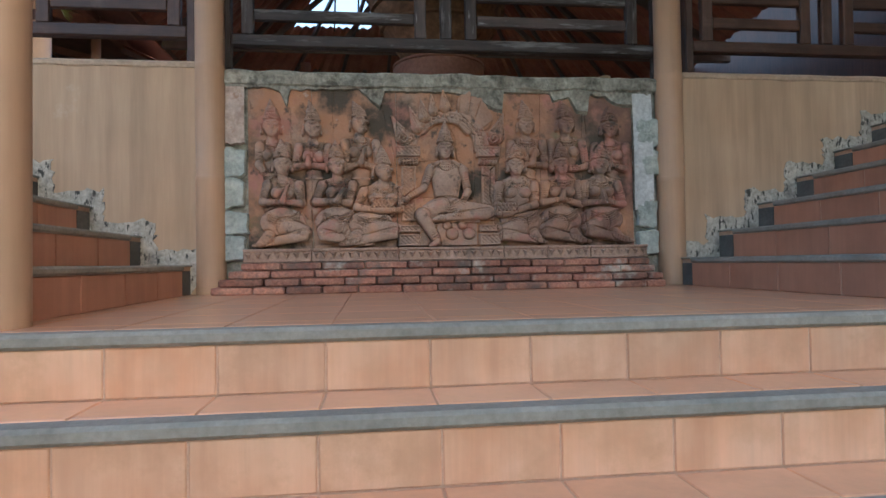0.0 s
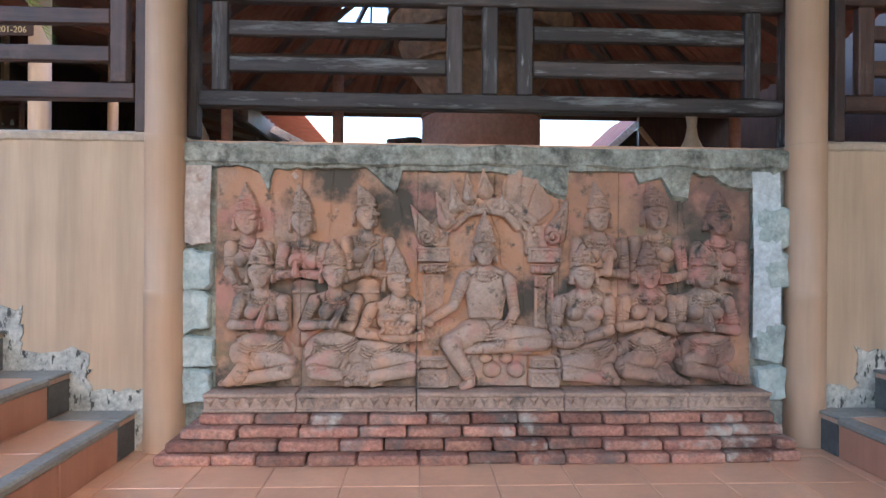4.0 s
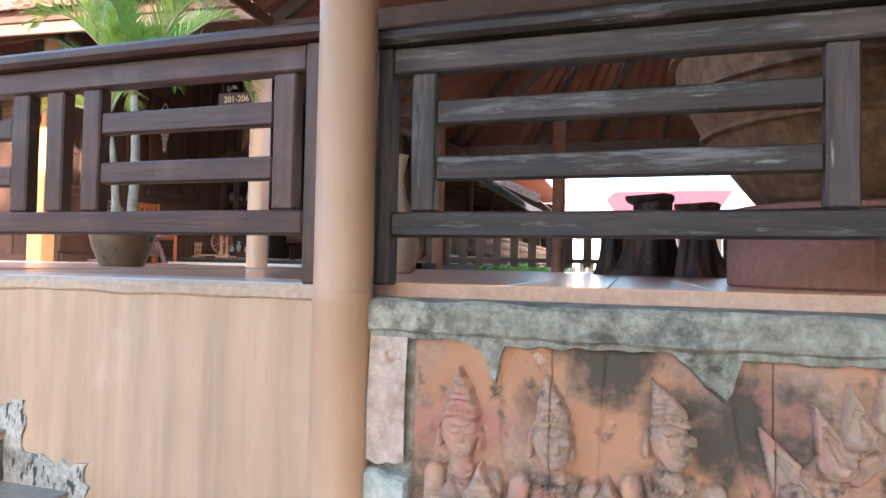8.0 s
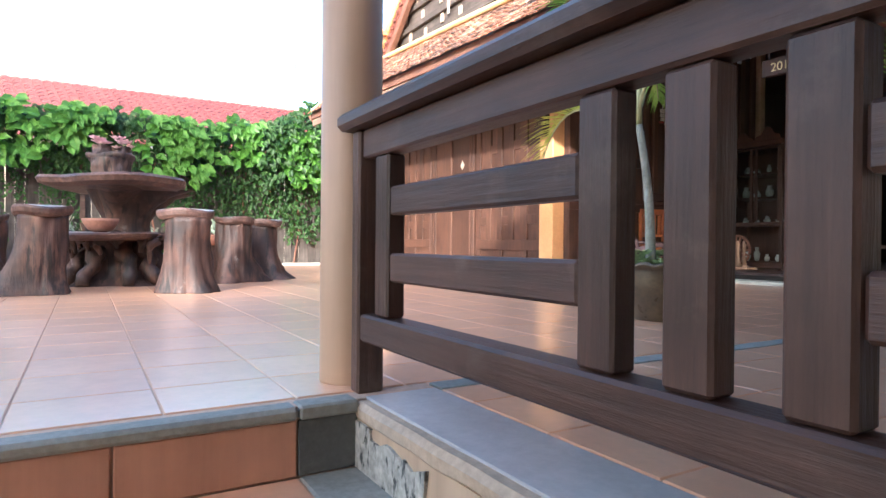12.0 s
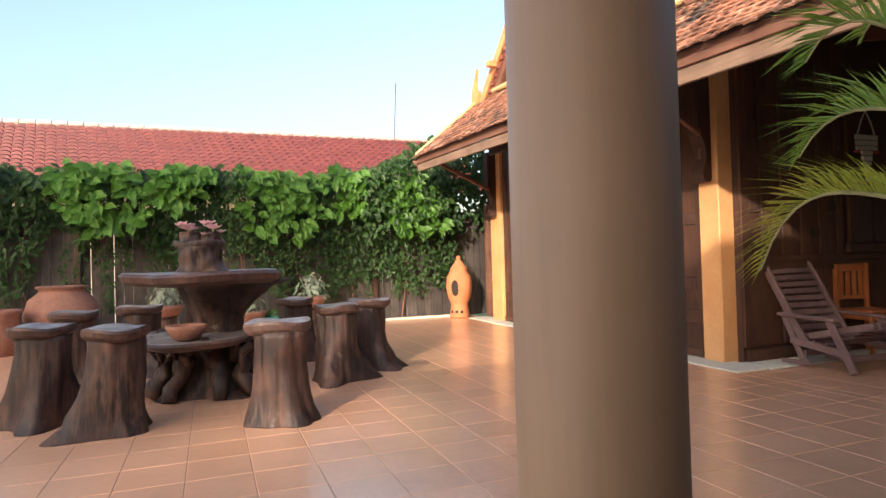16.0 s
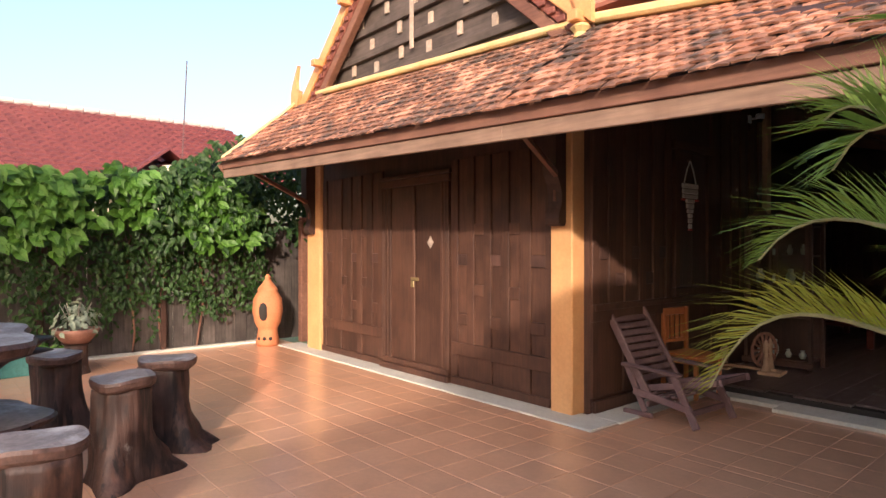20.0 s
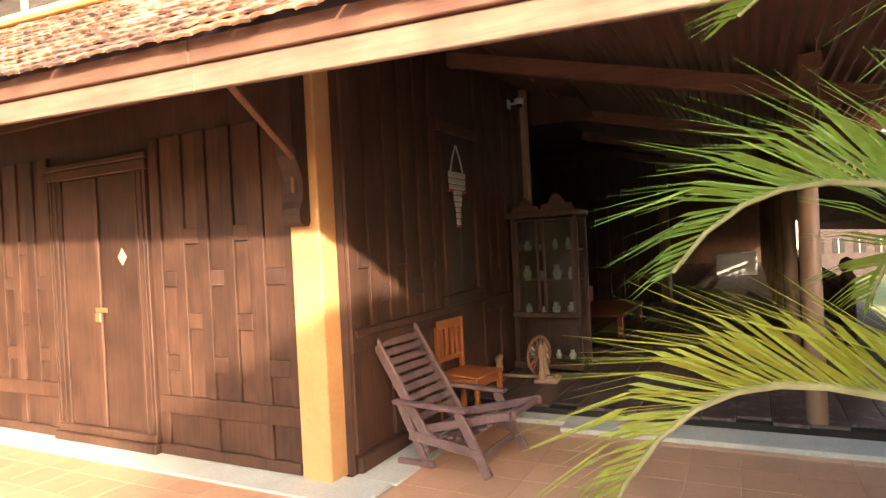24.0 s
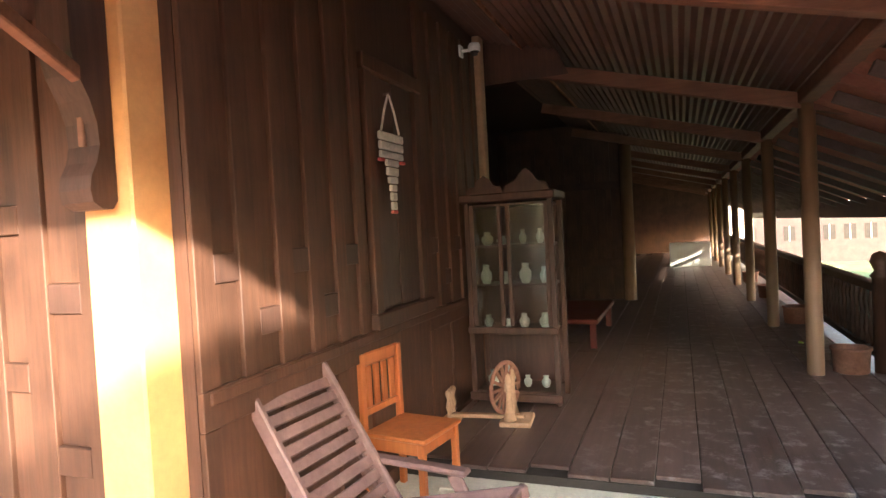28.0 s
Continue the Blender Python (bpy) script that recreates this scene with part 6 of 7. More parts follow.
table = thing("log_table", pose(-8.15, 3.72, D), "two-tiered table of dark polished tree roots and slabs", "table")
part("root_base", stump_bm(0.27, 0.42, 0.43, 2, 5), STUMP, table, smooth=True)
worn_top(part("lower_slab", slab_bm(0.66, 0.66, 0.43, 0.50, 9, 0.10, 64), STUMPEDGE, table, "worn lower slab"))
rnd = random.Random(77)
for k in range(9):      # stubby roots that carry the lower slab
    a = 6.2832 * k / 9 + rnd.uniform(-0.2, 0.2)
    c, d = math.cos(a), math.sin(a)
    r0, r1 = rnd.uniform(0.28, 0.42), rnd.uniform(0.44, 0.56)
    part("root_foot", gnarled((c * r0 * 0.6, d * r0 * 0.6, 0.36), (c * r1, d * r1, 0.01), rnd.uniform(0.07, 0.10), rnd.uniform(0.045, 0.075), k), STUMP, table, smooth=True)
for k in range(22):     # ragged root ends under the slab's edge
    a = 6.2832 * k / 22 + rnd.uniform(-0.12, 0.12)
    c, d = math.cos(a), math.sin(a)
    r1 = rnd.uniform(0.46, 0.57)
    part("root_end", gnarled((c * r1, d * r1, 0.44), (c * (r1 - rnd.uniform(0.02, 0.2)), d * (r1 - rnd.uniform(0.02, 0.2)), rnd.uniform(0.20, 0.36)), rnd.uniform(0.045, 0.075), 0.015, 50 + k, 5, 0.04), STUMP, table, smooth=True)
part("trunk", stump_bm(0.22, 0.50, 0.44, 5, 5), STUMP, table, smooth=True, m=pose(-0.1, 0.04, 0.93, 180))
worn_top(part("tabletop", slab_bm(0.74, 0.69, 0.92, 1.02, 4, 0.085, 64), STUMPEDGE, table, "thick live-edge slab"))

STOOLS = ((-7.53, 2.62, 11), (-7.06, 3.14, 12), (-6.84, 4.16, 13), (-8.07, 4.80, 14), (-8.59, 5.23, 15), (-8.95, 2.55, 16), (-9.35, 3.05, 17), (-9.4, 4.6, 18))
for i, (sx, sy, seed) in enumerate(STOOLS):
    st = thing("stump_stool", pose(sx, sy, D, 0, 0, 47 * i), "dark polished tree-stump stool with flaring roots", "stool", "stools round the log table")
    part("stump", stump_bm(0.178, 0.285, 0.62, seed, 4), STUMP, st, smooth=True)
    worn_top(part("seat", slab_bm(0.218, 0.208, 0.61, 0.685, seed, 0.03, 32), STUMPEDGE, st, "worn slab seat"))

vase = thing("root_vase", pose(-8.3, 3.66, D + 1.02), "dark hollow root stump used as a vase", "vase")
part("stump", stump_bm(0.19, 0.25, 0.22, 22, 4), STUMP, vase, smooth=True)
part("shoulder", slab_bm(0.20, 0.21, 0.20, 0.27, 31, 0.09, 40), STUMP, vase, smooth=True)
for k in (-1, 1):
    part("lobe", stump_bm(0.09, 0.11, 0.10, 40 + k, 3), STUMP, vase, smooth=True, m=pose(0, 0.085 * k, 0.25))
fl = thing("adenium_flowers", pose(-8.3, 3.66, D + 1.29), "two clusters of pale pink blossoms above the root vase", "flowers")
rnd = random.Random(3)
for k in range(2):
    bm = bmesh.new()
    c = Vector((rnd.uniform(-0.03, 0.05), -0.10 + 0.20 * k, 0.12))
    for q in range(16):
        p = c + Vector((rnd.gauss(0, 0.035), rnd.gauss(0, 0.035), rnd.gauss(0, 0.02)))
        for a in range(5):
            d = Vector((math.cos(a * 1.257 + q), math.sin(a * 1.257 + q), 0.5)) * 0.045
            e = d.cross(Vector((0, 0, 1))).normalized() * 0.024
            vs = [bm.verts.new(x) for x in (p, p + d * 0.6 + e, p + d * 1.2, p + d * 0.6 - e)]
            bm.faces.new(vs)
    part("blossom", bm, PINK, fl)
    part("stem", tube((c - Vector((0, 0, 0.12)), c), 0.006, 6), PALMSTEM, fl)
bowl = thing("clay_bowl", pose(-7.62, 3.55, D + 0.50), "small orange clay bowl with a spoon", "bowl")
part("body", lathe(((0.05, 0), (0.10, 0.02), (0.145, 0.09), (0.15, 0.12), (0.13, 0.12), (0.12, 0.06), (0.0, 0.04)), 24), CLAY, bowl, smooth=True)

# ---- clay stove, jars, pots ----
chim = thing("clay_stove", pose(-12.72, 7.93, D), "orange terracotta garden stove with an oval opening", "stove")
cb = lathe(((0.17, 0), (0.18, 0.05), (0.15, 0.24), (0.15, 0.27), (0.20, 0.36), (0.235, 0.55), (0.22, 0.74), (0.15, 0.86), (0.16, 0.885), (0.15, 0.90), (0.075, 1.0), (0.03, 1.06), (0.045, 1.09), (0.0, 1.14)), 28)
part("body", cb, TERRACOTTA, chim, smooth=True)
op = bmesh.new()
bmesh.ops.create_uvsphere(op, u_segments=20, v_segments=10, radius=1, matrix=pose(0.13, -0.12, 0.56, 0, 0, -42) @ Matrix.Diagonal((0.075, 0.085, 0.17, 1)))
part("opening", op, DARK, chim, "dark oval opening", smooth=True)
for a in (-75, -42, -10):
    o2 = bmesh.new()
    bmesh.ops.create_uvsphere(o2, u_segments=10, v_segments=6, radius=0.032, matrix=pose(0.155 * math.cos(radians(a)), 0.155 * math.sin(radians(a)), 0.12))
    part("vent", o2, DARK, chim, smooth=True)
JAR = ((0.20, 0), (0.26, 0.05), (0.42, 0.28), (0.46, 0.46), (0.40, 0.66), (0.28, 0.76), (0.27, 0.80), (0.32, 0.83), (0.30, 0.85), (0.24, 0.83), (0.22, 0.6))
for jx, jy, s in ((-12.3, 1.80, 1.0), (-12.1, 0.2, 1.1)):
    j = thing("water_jar", pose(jx, jy, D) @ Matrix.Scale(s, 4), "large round dull-red clay water jar", "jar", "clay jars by the fence")
    part("body", lathe(JAR, 32), CLAY, j, smooth=True)
cyl = thing("clay_pot", pose(-11.75, 1.25, D), "tall straight clay pot", "pot")
part("body", lathe(((0.15, 0), (0.17, 0.3), (0.19, 0.52), (0.21, 0.53), (0.21, 0.58), (0.17, 0.58), (0.16, 0.3)), 24), CLAY, cyl, smooth=True)

# ---- palm in a glazed pot ----
pot = thing("glazed_pot", pose(-3.72, 6.26, D) @ Matrix.Scale(0.8, 4), "brown glazed plant pot with a wavy rim", "plant pot")
pb = lathe(((0.19, 0), (0.2, 0.02), (0.27, 0.2), (0.305, 0.34), (0.30, 0.365), (0.33, 0.375), (0.335, 0.40), (0.30, 0.405), (0.27, 0.36), (0.0, 0.35)), 48)
for v in pb.verts:
    if v.co.z > 0.36 and v.co.xy.length > 0.28:
        v.co.z += 0.012 * math.sin(14 * math.atan2(v.co.y, v.co.x))
part("body", pb, GLAZE, pot, smooth=True)
rosettes = thing("succulent_plants", pose(-3.72, 6.26, D + 0.285) @ Matrix.Scale(0.84, 4), "pale green leafy rosettes filling the pot", "plant", kind="stuff")
rnd = random.Random(12)
bm = bmesh.new()
for k in range(40):
    a, r = rnd.uniform(0, 6.28), 0.27 * math.sqrt(rnd.random())
    c = Vector((r * math.cos(a), r * math.sin(a), rnd.uniform(0.02, 0.10)))
    for q in range(9):
        b = q * 2.4
        d = Vector((math.cos(b), math.sin(b), 0.25 + 0.08 * q)).normalized() * rnd.uniform(0.05, 0.075)
        s = d.cross(Vector((0, 0, 1))).normalized() * 0.018
        up = Vector((0, 0, 0.012))
        vs = [bm.verts.new(x) for x in (c, c + d * 0.6 + s + up, c + d, c + d * 0.6 - s + up)]
        bm.faces.new(vs)
SUCC = mat("succulent_leaf", (0.25, 0.34, 0.13), (0.42, 0.5, 0.24), 20, 0.5, 0.05, vary=0.2)
part("leaves", bm, SUCC, rosettes)


def frond(root, way, length, lift, droop, n, seed, w=0.046, leaf=0.42):
    """One arching palm leaf: its rib and two ranks of narrow leaflets, as two meshes."""
    rnd = random.Random(seed)
    rib, pts = [], []
    d = Vector((way[0], way[1], 0)).normalized()
    for i in range(13):
        t = i / 12
        pts.append(Vector(root) + d * length * (t - 0.12 * t * t) + Vector((0, 0, lift * t - droop * t ** 4)))
    lv, lf = [], []
    side = d.cross(Vector((0, 0, 1)))
    for i in range(n):
        t = 0.2 + 0.8 * i / (n - 1)
        k = t * 12
        a = min(int(k), 11)
        p = pts[a].lerp(pts[a + 1], k - a)
        tan = (pts[a + 1] - pts[a]).normalized()
        up = side.cross(tan)
        ll = leaf * math.sin(math.pi * (0.12 + 0.83 * t)) ** 0.7 * rnd.uniform(0.85, 1.1)
        for sgn in (-1, 1):
            dirn = (side * sgn * 0.42 + tan * (0.6 + 0.35 * t) + up * rnd.uniform(0.38, 0.56)).normalized()
            q1 = p + dirn * ll * 0.45
            q2 = p + dirn * ll + Vector((0, 0, -ll * rnd.uniform(0.10, 0.22)))
            ww = up * w * 0.12 + tan * w * 0.45
            b = len(lv)
            lv += [p - ww * 0.4, p + ww * 0.4, q1 + ww * 0.55, q1 - ww * 0.55, q2]
            lf += [(b, b + 1, b + 2, b + 3), (b + 3, b + 2, b + 4)]
    return pts, lv, lf


# young lower frond: its yellow-green also carries the sunlight falling on it
PALMYOUNG = mat("sunlit_young_palm_leaflet", (0.40, 0.44, 0.05), (0.58, 0.56, 0.09), 3, 0.45, 0.1, 30, vary=0.2)
glow_through(PALMYOUNG, 0.4)


def palm(name, base, trunks, label):
    p = thing(name, pose(*base), label, "palm")
    for (tx, ty, hx, hy, h, fr, r) in trunks:
        tr = [Vector((tx + (hx - tx) * t + 0.03 * math.sin(t * 3), ty + (hy - ty) * t, h * t)) for t in [i / 14 for i in range(15)]]
        part("trunk", tube(tr, [r * (1.25 - 0.45 * i / 14 + (0.05 if i % 2 else 0)) for i in range(15)], 12), PALMTRUNK, p, smooth=True)
        top = tr[-1]
        part("crownshaft", tube((top, top + Vector((0, 0, 0.3))), (r * 0.85, r * 0.45), 10), PALMSTEM, p, smooth=True)
        for i, (ang, ln, lf, dr) in enumerate(fr):
            root = top + Vector((0, 0, 0.05 + 0.03 * (i % 4)))
            way = (math.cos(radians(ang)), math.sin(radians(ang)))
            pts, lv, lfc = frond(root, way, ln, lf, dr, 50, i + int(h * 100))
            f = raw("frond", [tuple(v) for v in lv], lfc, PALMYOUNG if r < 0.03 and i == 0 else PALM, p)
            part("rib", tube(pts, [0.011 * (1 - 0.8 * k / 12) + 0.002 for k in range(13)], 6), PALMSTEM, f)
    return p


palm("potted_palm", (-3.72, 6.26, D + 0.29), (
    (-0.05, -0.03, -0.16, -0.02, 0.84, ((182, 0.97, 0.32, 0.52), (120, 0.7, 0.6, 0.4), (330, 0.7, 0.6, 0.3)), 0.024),
    (0.05, 0.02, 0.02, 0.04, 1.06, ((180, 1.0, 0.50, 0.40), (222, 0.75, 0.85, 0.5), (160, 0.9, 1.0, 0.4), (110, 0.95, 0.7, 0.5), (20, 1.1, 0.6, 0.75), (300, 0.95, 0.8, 0.6), (255, 0.95, 1.0, 0.45), (60, 0.9, 1.0, 0.3), (345, 1.0, 0.95, 0.5)), 0.032),
), "young feathery palm with two slim ringed trunks")

# ---- board fence and the vine over it ----
FX = -13.25
fence = thing("board_fence", pose(0, 0, 0), "weathered grey-brown upright board fence", "fence")
rnd = random.Random(2)
y = -5.0
while y < 9.2:
    w = rnd.choice((0.13, 0.16, 0.19))
    block("board", FENCE, fence, (FX - 0.02, y, D), (FX + rnd.uniform(0, 0.012), y + w - rnd.choice((0.002, 0.002, 0.002, 0.003, 0.003, 0.008)), 3.45 + rnd.uniform(-0.06, 0.06)), 0.004)
    y += w
for z in (1.8, 3.1):
    block("fence_rail", FENCE, fence, (FX - 0.08, -5, z), (FX - 0.022, 9.2, z + 0.09), 0.004)
x = FX + 0.01
while x < -12.52:
    w = rnd.choice((0.13, 0.16))
    block("board", FENCE, fence, (x, 9.2, D), (x + w - 0.003, 9.22, 4.2 + rnd.uniform(-0.06, 0.06)), 0.004)
    x += w
for y in np.arange(-4.4, 8, 1.55):
    block("fence_post", RAILV, fence, (FX + 0.02, float(y), D), (FX + 0.09, float(y) + 0.08, 3.6), 0.006)

vine = thing("climbing_vine", pose(0, 0, 0), "dense green climbing vine spilling over the fence", "vine", kind="stuff")


def leaf_mesh(name, spots, material, parent):
    """spots: (point, facing, size). Each leaf is a folded blade with a point."""
    lv, lf = [], []
    for p, f, s, spin in spots:
        f = f.normalized()
        u = f.cross(Vector((0, 0, 1)))
        u = (u if u.length > 0.05 else Vector((1, 0, 0))).normalized()
        v = f.cross(u)
        a, b = u * math.cos(spin) + v * math.sin(spin), v * math.cos(spin) - u * math.sin(spin)
        n = len(lv)
        lv += [p, p + a * s * 0.24 + b * s * 0.22 + f * s * 0.07, p + a * s * 0.62 + b * s * 0.26 + f * s * 0.08, p + a * s + f * s * -0.10,
               p + a * s * 0.62 - b * s * 0.26 + f * s * 0.08, p + a * s * 0.24 - b * s * 0.22 + f * s * 0.07, p + a * s * 0.5 + f * s * 0.02]
        lf += [(n + q, n + (q + 1) % 6, n + 6) for q in range(6)]
    return raw(name, [tuple(q) for q in lv], lf, material, parent)


rnd = random.Random(9)
spots, young = [], []
for k in range(15000):
    yy = rnd.uniform(-5, 8.0)
    topz = 4.02 + 0.22 * noise.noise(Vector((yy * 0.9, 0, 3))) + 0.10 * noise.noise(Vector((yy * 2.7, 1, 3)))
    hang = 0.9 + 1.1 * max(0, noise.noise(Vector((yy * 0.7, 7, 1))) + 0.35) + 0.5 * noise.noise(Vector((yy * 2.3, 2, 5)))
    hang += 0.9 * max(0, min(1, (yy - 4.2) / 1.6)) * max(0, min(1, (7.9 - yy) / 0.8))
    t = rnd.random() ** 1.5
    z = topz - hang * t
    thick = 0.32 * (1 - t) + 0.10
    x = FX + 0.10 + thick * (0.35 + 0.65 * rnd.random()) + 0.10 * noise.noise(Vector((yy * 2, z * 2, 0)))
    if t < 0.12:
        x = FX + rnd.uniform(-0.5, 0.45)
        z += rnd.uniform(-0.1, 0.06)
    f = Vector((1, rnd.uniform(-0.8, 0.8), rnd.uniform(-0.1, 1.0)))
    spots.append((Vector((x, yy, z)), f, rnd.uniform(0.06, 0.12) if t > 0.35 else rnd.uniform(0.09, 0.17), rnd.gauss(1.57, 0.7)))
for k in range(2600):      # the thick end of the vine climbing to the eave
    yy = 6.2 + 2.8 * rnd.random()
    rise = max(0.0, min(1.0, (yy - 6.2) / 1.1))
    z = 4.0 + 0.75 * rise * rnd.random() - 1.1 * rnd.random() ** 2
    spots.append((Vector((FX + rnd.uniform(0.0, 0.75), yy, z)), Vector((1, rnd.uniform(-0.9, 0.6), rnd.uniform(0, 1.0))), rnd.uniform(0.09, 0.16), rnd.gauss(1.57, 0.7)))
for k in range(420):
    yy = rnd.uniform(-4.5, 7.6)
    if noise.noise(Vector((yy * 1.1, 4.0, 0))) + 0.25 < rnd.uniform(-0.1, 0.6):      # they grow in clumps
        continue
    cz = 4.0 + 0.22 * noise.noise(Vector((yy * 0.9, 0, 3))) - rnd.random() ** 2 * 0.9
    c = Vector((FX + rnd.uniform(0.4, 0.62), yy, cz))
    for q in range(7):
        a = -1.5 + q * 0.5 + rnd.uniform(-0.2, 0.2)
        young.append((c + Vector((rnd.uniform(-0.05, 0.05), rnd.uniform(-0.16, 0.16), rnd.uniform(-0.14, 0.10))), Vector((0.9, -0.8 * math.sin(a), rnd.uniform(0.3, 0.9))), rnd.uniform(0.18, 0.30), a + 1.57))
for k in range(70):      # small-leaved strands hanging over the boards
    yy, z = rnd.uniform(-5, 8.2), rnd.uniform(2.9, 3.5)
    low = z - rnd.uniform(0.4, 1.5)
    while z > low:
        z -= 0.022
        yy += rnd.uniform(-0.02, 0.02)
        spots.append((Vector((FX + rnd.uniform(0.04, 0.14), yy + rnd.uniform(-0.07, 0.07), z)), Vector((1, rnd.uniform(-0.7, 0.7), rnd.uniform(0, 0.8))), rnd.uniform(0.05, 0.09), rnd.gauss(1.57, 0.8)))
leaf_mesh("leaves", spots, LEAF, vine)
leaf_mesh("young_leaves", young, LEAFYOUNG, vine)
for k in range(14):
    yy = rnd.uniform(-4.5, 7.9)
    zs = [D + 2.4 * i / 8 for i in range(9)]
    part("stem", tube([(FX + 0.08 + 0.02 * math.sin(i * 1.3 + k), yy + 0.05 * math.sin(i + k), z) for i, z in enumerate(zs)], 0.014, 6), FASCIA, vine)

# ---- red tiled house beyond the fence ----
RIDGEPALE = mat("pale_ridge_tile", (0.42, 0.33, 0.31), (0.52, 0.43, 0.40), 3, 0.7, 0.1)
far = thing("red_roofed_house", pose(0, 0, 0), "neighbouring house with a red glazed tile roof", "house")
part("wall", box_bm((-31, -32, -1.4), (-25, 13, 5.2)), CREAM, far)
tv, tf = [], []
NU, NV = 152, 17
CROSS = ((0.0, -0.07), (0.1, 0.0), (0.5, 0.035), (0.9, 0.0))      # one tile across its width: a gutter and a rounded back
for j in range(NV):
    for v, dz in ((j / NV, 0.09), ((j + 1) / NV, 0.0)):
        for i in range(NU):
            for q, h in CROSS:
                yy = -34 + (48.5 - 1.3 * v) * (i + q) / NU
                tv.append((-23.4 - 4.6 * v, yy, 4.9 + 2.85 * v + dz + h))
    w = 4 * NU
    o = 2 * j * w
    tf += [(o + i, o + i + 1, o + w + i + 1, o + w + i) for i in range(w - 1)]
    if j:
        tf += [(o - w + i, o - w + i + 1, o + i + 1, o + i) for i in range(w - 1)]
raw("roof", tv, tf, REDROOF, far)
part("rear_slope", box_bm((-32, -34, 4.8), (-28.02, 13, 4.9)), REDROOF, far)
for k in range(94):
    part("ridge_cap", tube(((-28, -34 + 0.5 * k, 7.78), (-28, -33.53 + 0.5 * k, 7.82)), 0.13, 6), RIDGEPALE, far)
dm = thing("roof_dormer", pose(-24.2, 9.6, 5.15), "small red gabled dormer with a pale front", "dormer")
for s_ in (-1, 1):
    beam("slope", REDROOF, dm, (0, s_ * 1.1, 0.1), (0, 0, 0.95), 1.3, 0.08)
part("front", lathe(((0.22, 0), (0.22, 0.3), (0, 0.34)), 12), CREAM, dm, m=pose(0.6, 0, 0.1))
mast = thing("antenna_mast", pose(-24.5, 10.2, 4.6), "thin grey antenna mast on the red roof", "antenna")
part("mast", tube(((0, 0, 0), (0.05, 0.2, 4.6)), 0.02, 6), STEEL, mast)


# ---- pavilion things behind the carved wall ----
pad = thing("round_pedestal", pose(0.78, 4.98, D), "round red-painted pedestal under the great jar", "pedestal")
part("drum", lathe(((0.35, 0), (0.36, 0.01), (0.36, 0.255), (0.35, 0.26)), 40), CLAY, pad)
part("rim", lathe(((0.352, 0.261), (0.366, 0.266), (0.364, 0.282), (0.345, 0.29)), 40), CLAY, pad, "rounded upper rim")
jar = thing("great_jar", pose(0.78, 4.98, D + 0.29), "huge brown patterned earthenware jar with banded relief", "jar")
part("body", lathe(((0.24, 0), (0.27, 0.03), (0.44, 0.26), (0.54, 0.48), (0.57, 0.64), (0.55, 0.78), (0.46, 0.92), (0.40, 0.97), (0.40, 1.02), (0.44, 1.05), (0.40, 1.06), (0.36, 1.0)), 48, 0.004), JARCLAY, jar, smooth=True)
for z, r in ((0.27, 0.455), (0.42, 0.525), (0.56, 0.57), (0.72, 0.575), (0.86, 0.51)):
    part("band", lathe(((r - 0.01, z - 0.014), (r + 0.008, z - 0.008), (r + 0.008, z + 0.008), (r - 0.014, z + 0.014)), 40), JARCLAY, jar)
part("lid", lathe(((0.43, 1.06), (0.42, 1.1), (0.2, 1.3), (0.06, 1.36), (0.07, 1.42), (0, 1.45)), 32), CLAY, jar, "reddish lid", smooth=True)
GOURD_P = ((0.10, 0), (0.13, 0.02), (0.155, 0.2), (0.13, 0.36), (0.065, 0.5), (0.045, 0.62), (0.06, 0.74), (0.075, 0.78), (0.06, 0.78), (0.035, 0.6))
for x, y, k in ((-1.41, 6.2, 1.0), (2.65, 6.2, 0.8)):
    g = thing("gourd_vase", pose(x, y, D) @ Matrix.Scale(k, 4), "tall pale gourd-shaped clay vase", "vase", "gourd vases")
    part("body", lathe(GOURD_P, 28), GOURD, g, smooth=True)
for x, y, s in ((0.25, 8.3, 1.0), (0.62, 8.0, 0.85), (-0.1, 8.6, 0.6)):
    g = thing("stump_stand", pose(x, y, D) @ Matrix.Scale(s, 4), "dark knotty tree-stump stand", "stump stand", "stump stands")
    part("stump", stump_bm(0.17, 0.26, 0.68, int(x * 50) + 3), STUMP, g, smooth=True)
    part("top", slab_bm(0.22, 0.22, 0.66, 0.72, 5, 0.03, 28), STUMP, g)
fr = thing("slatted_railing", pose(0, 0, 0), "low dark slatted railing at the pavilion's far edge", "railing")
block("top_rail", RAIL, fr, (-2.85, 10.95, 2.1), (8, 11.03, 2.16), 0.005)
block("bottom_rail", RAIL, fr, (-2.85, 10.96, 1.56), (8, 11.02, 1.62), 0.005)
for k in range(43):
    block("slat", RAILV, fr, (-2.8 + 0.252 * k, 10.975, 1.5), (-2.685 + 0.252 * k, 11.0, 2.098), 0.003)

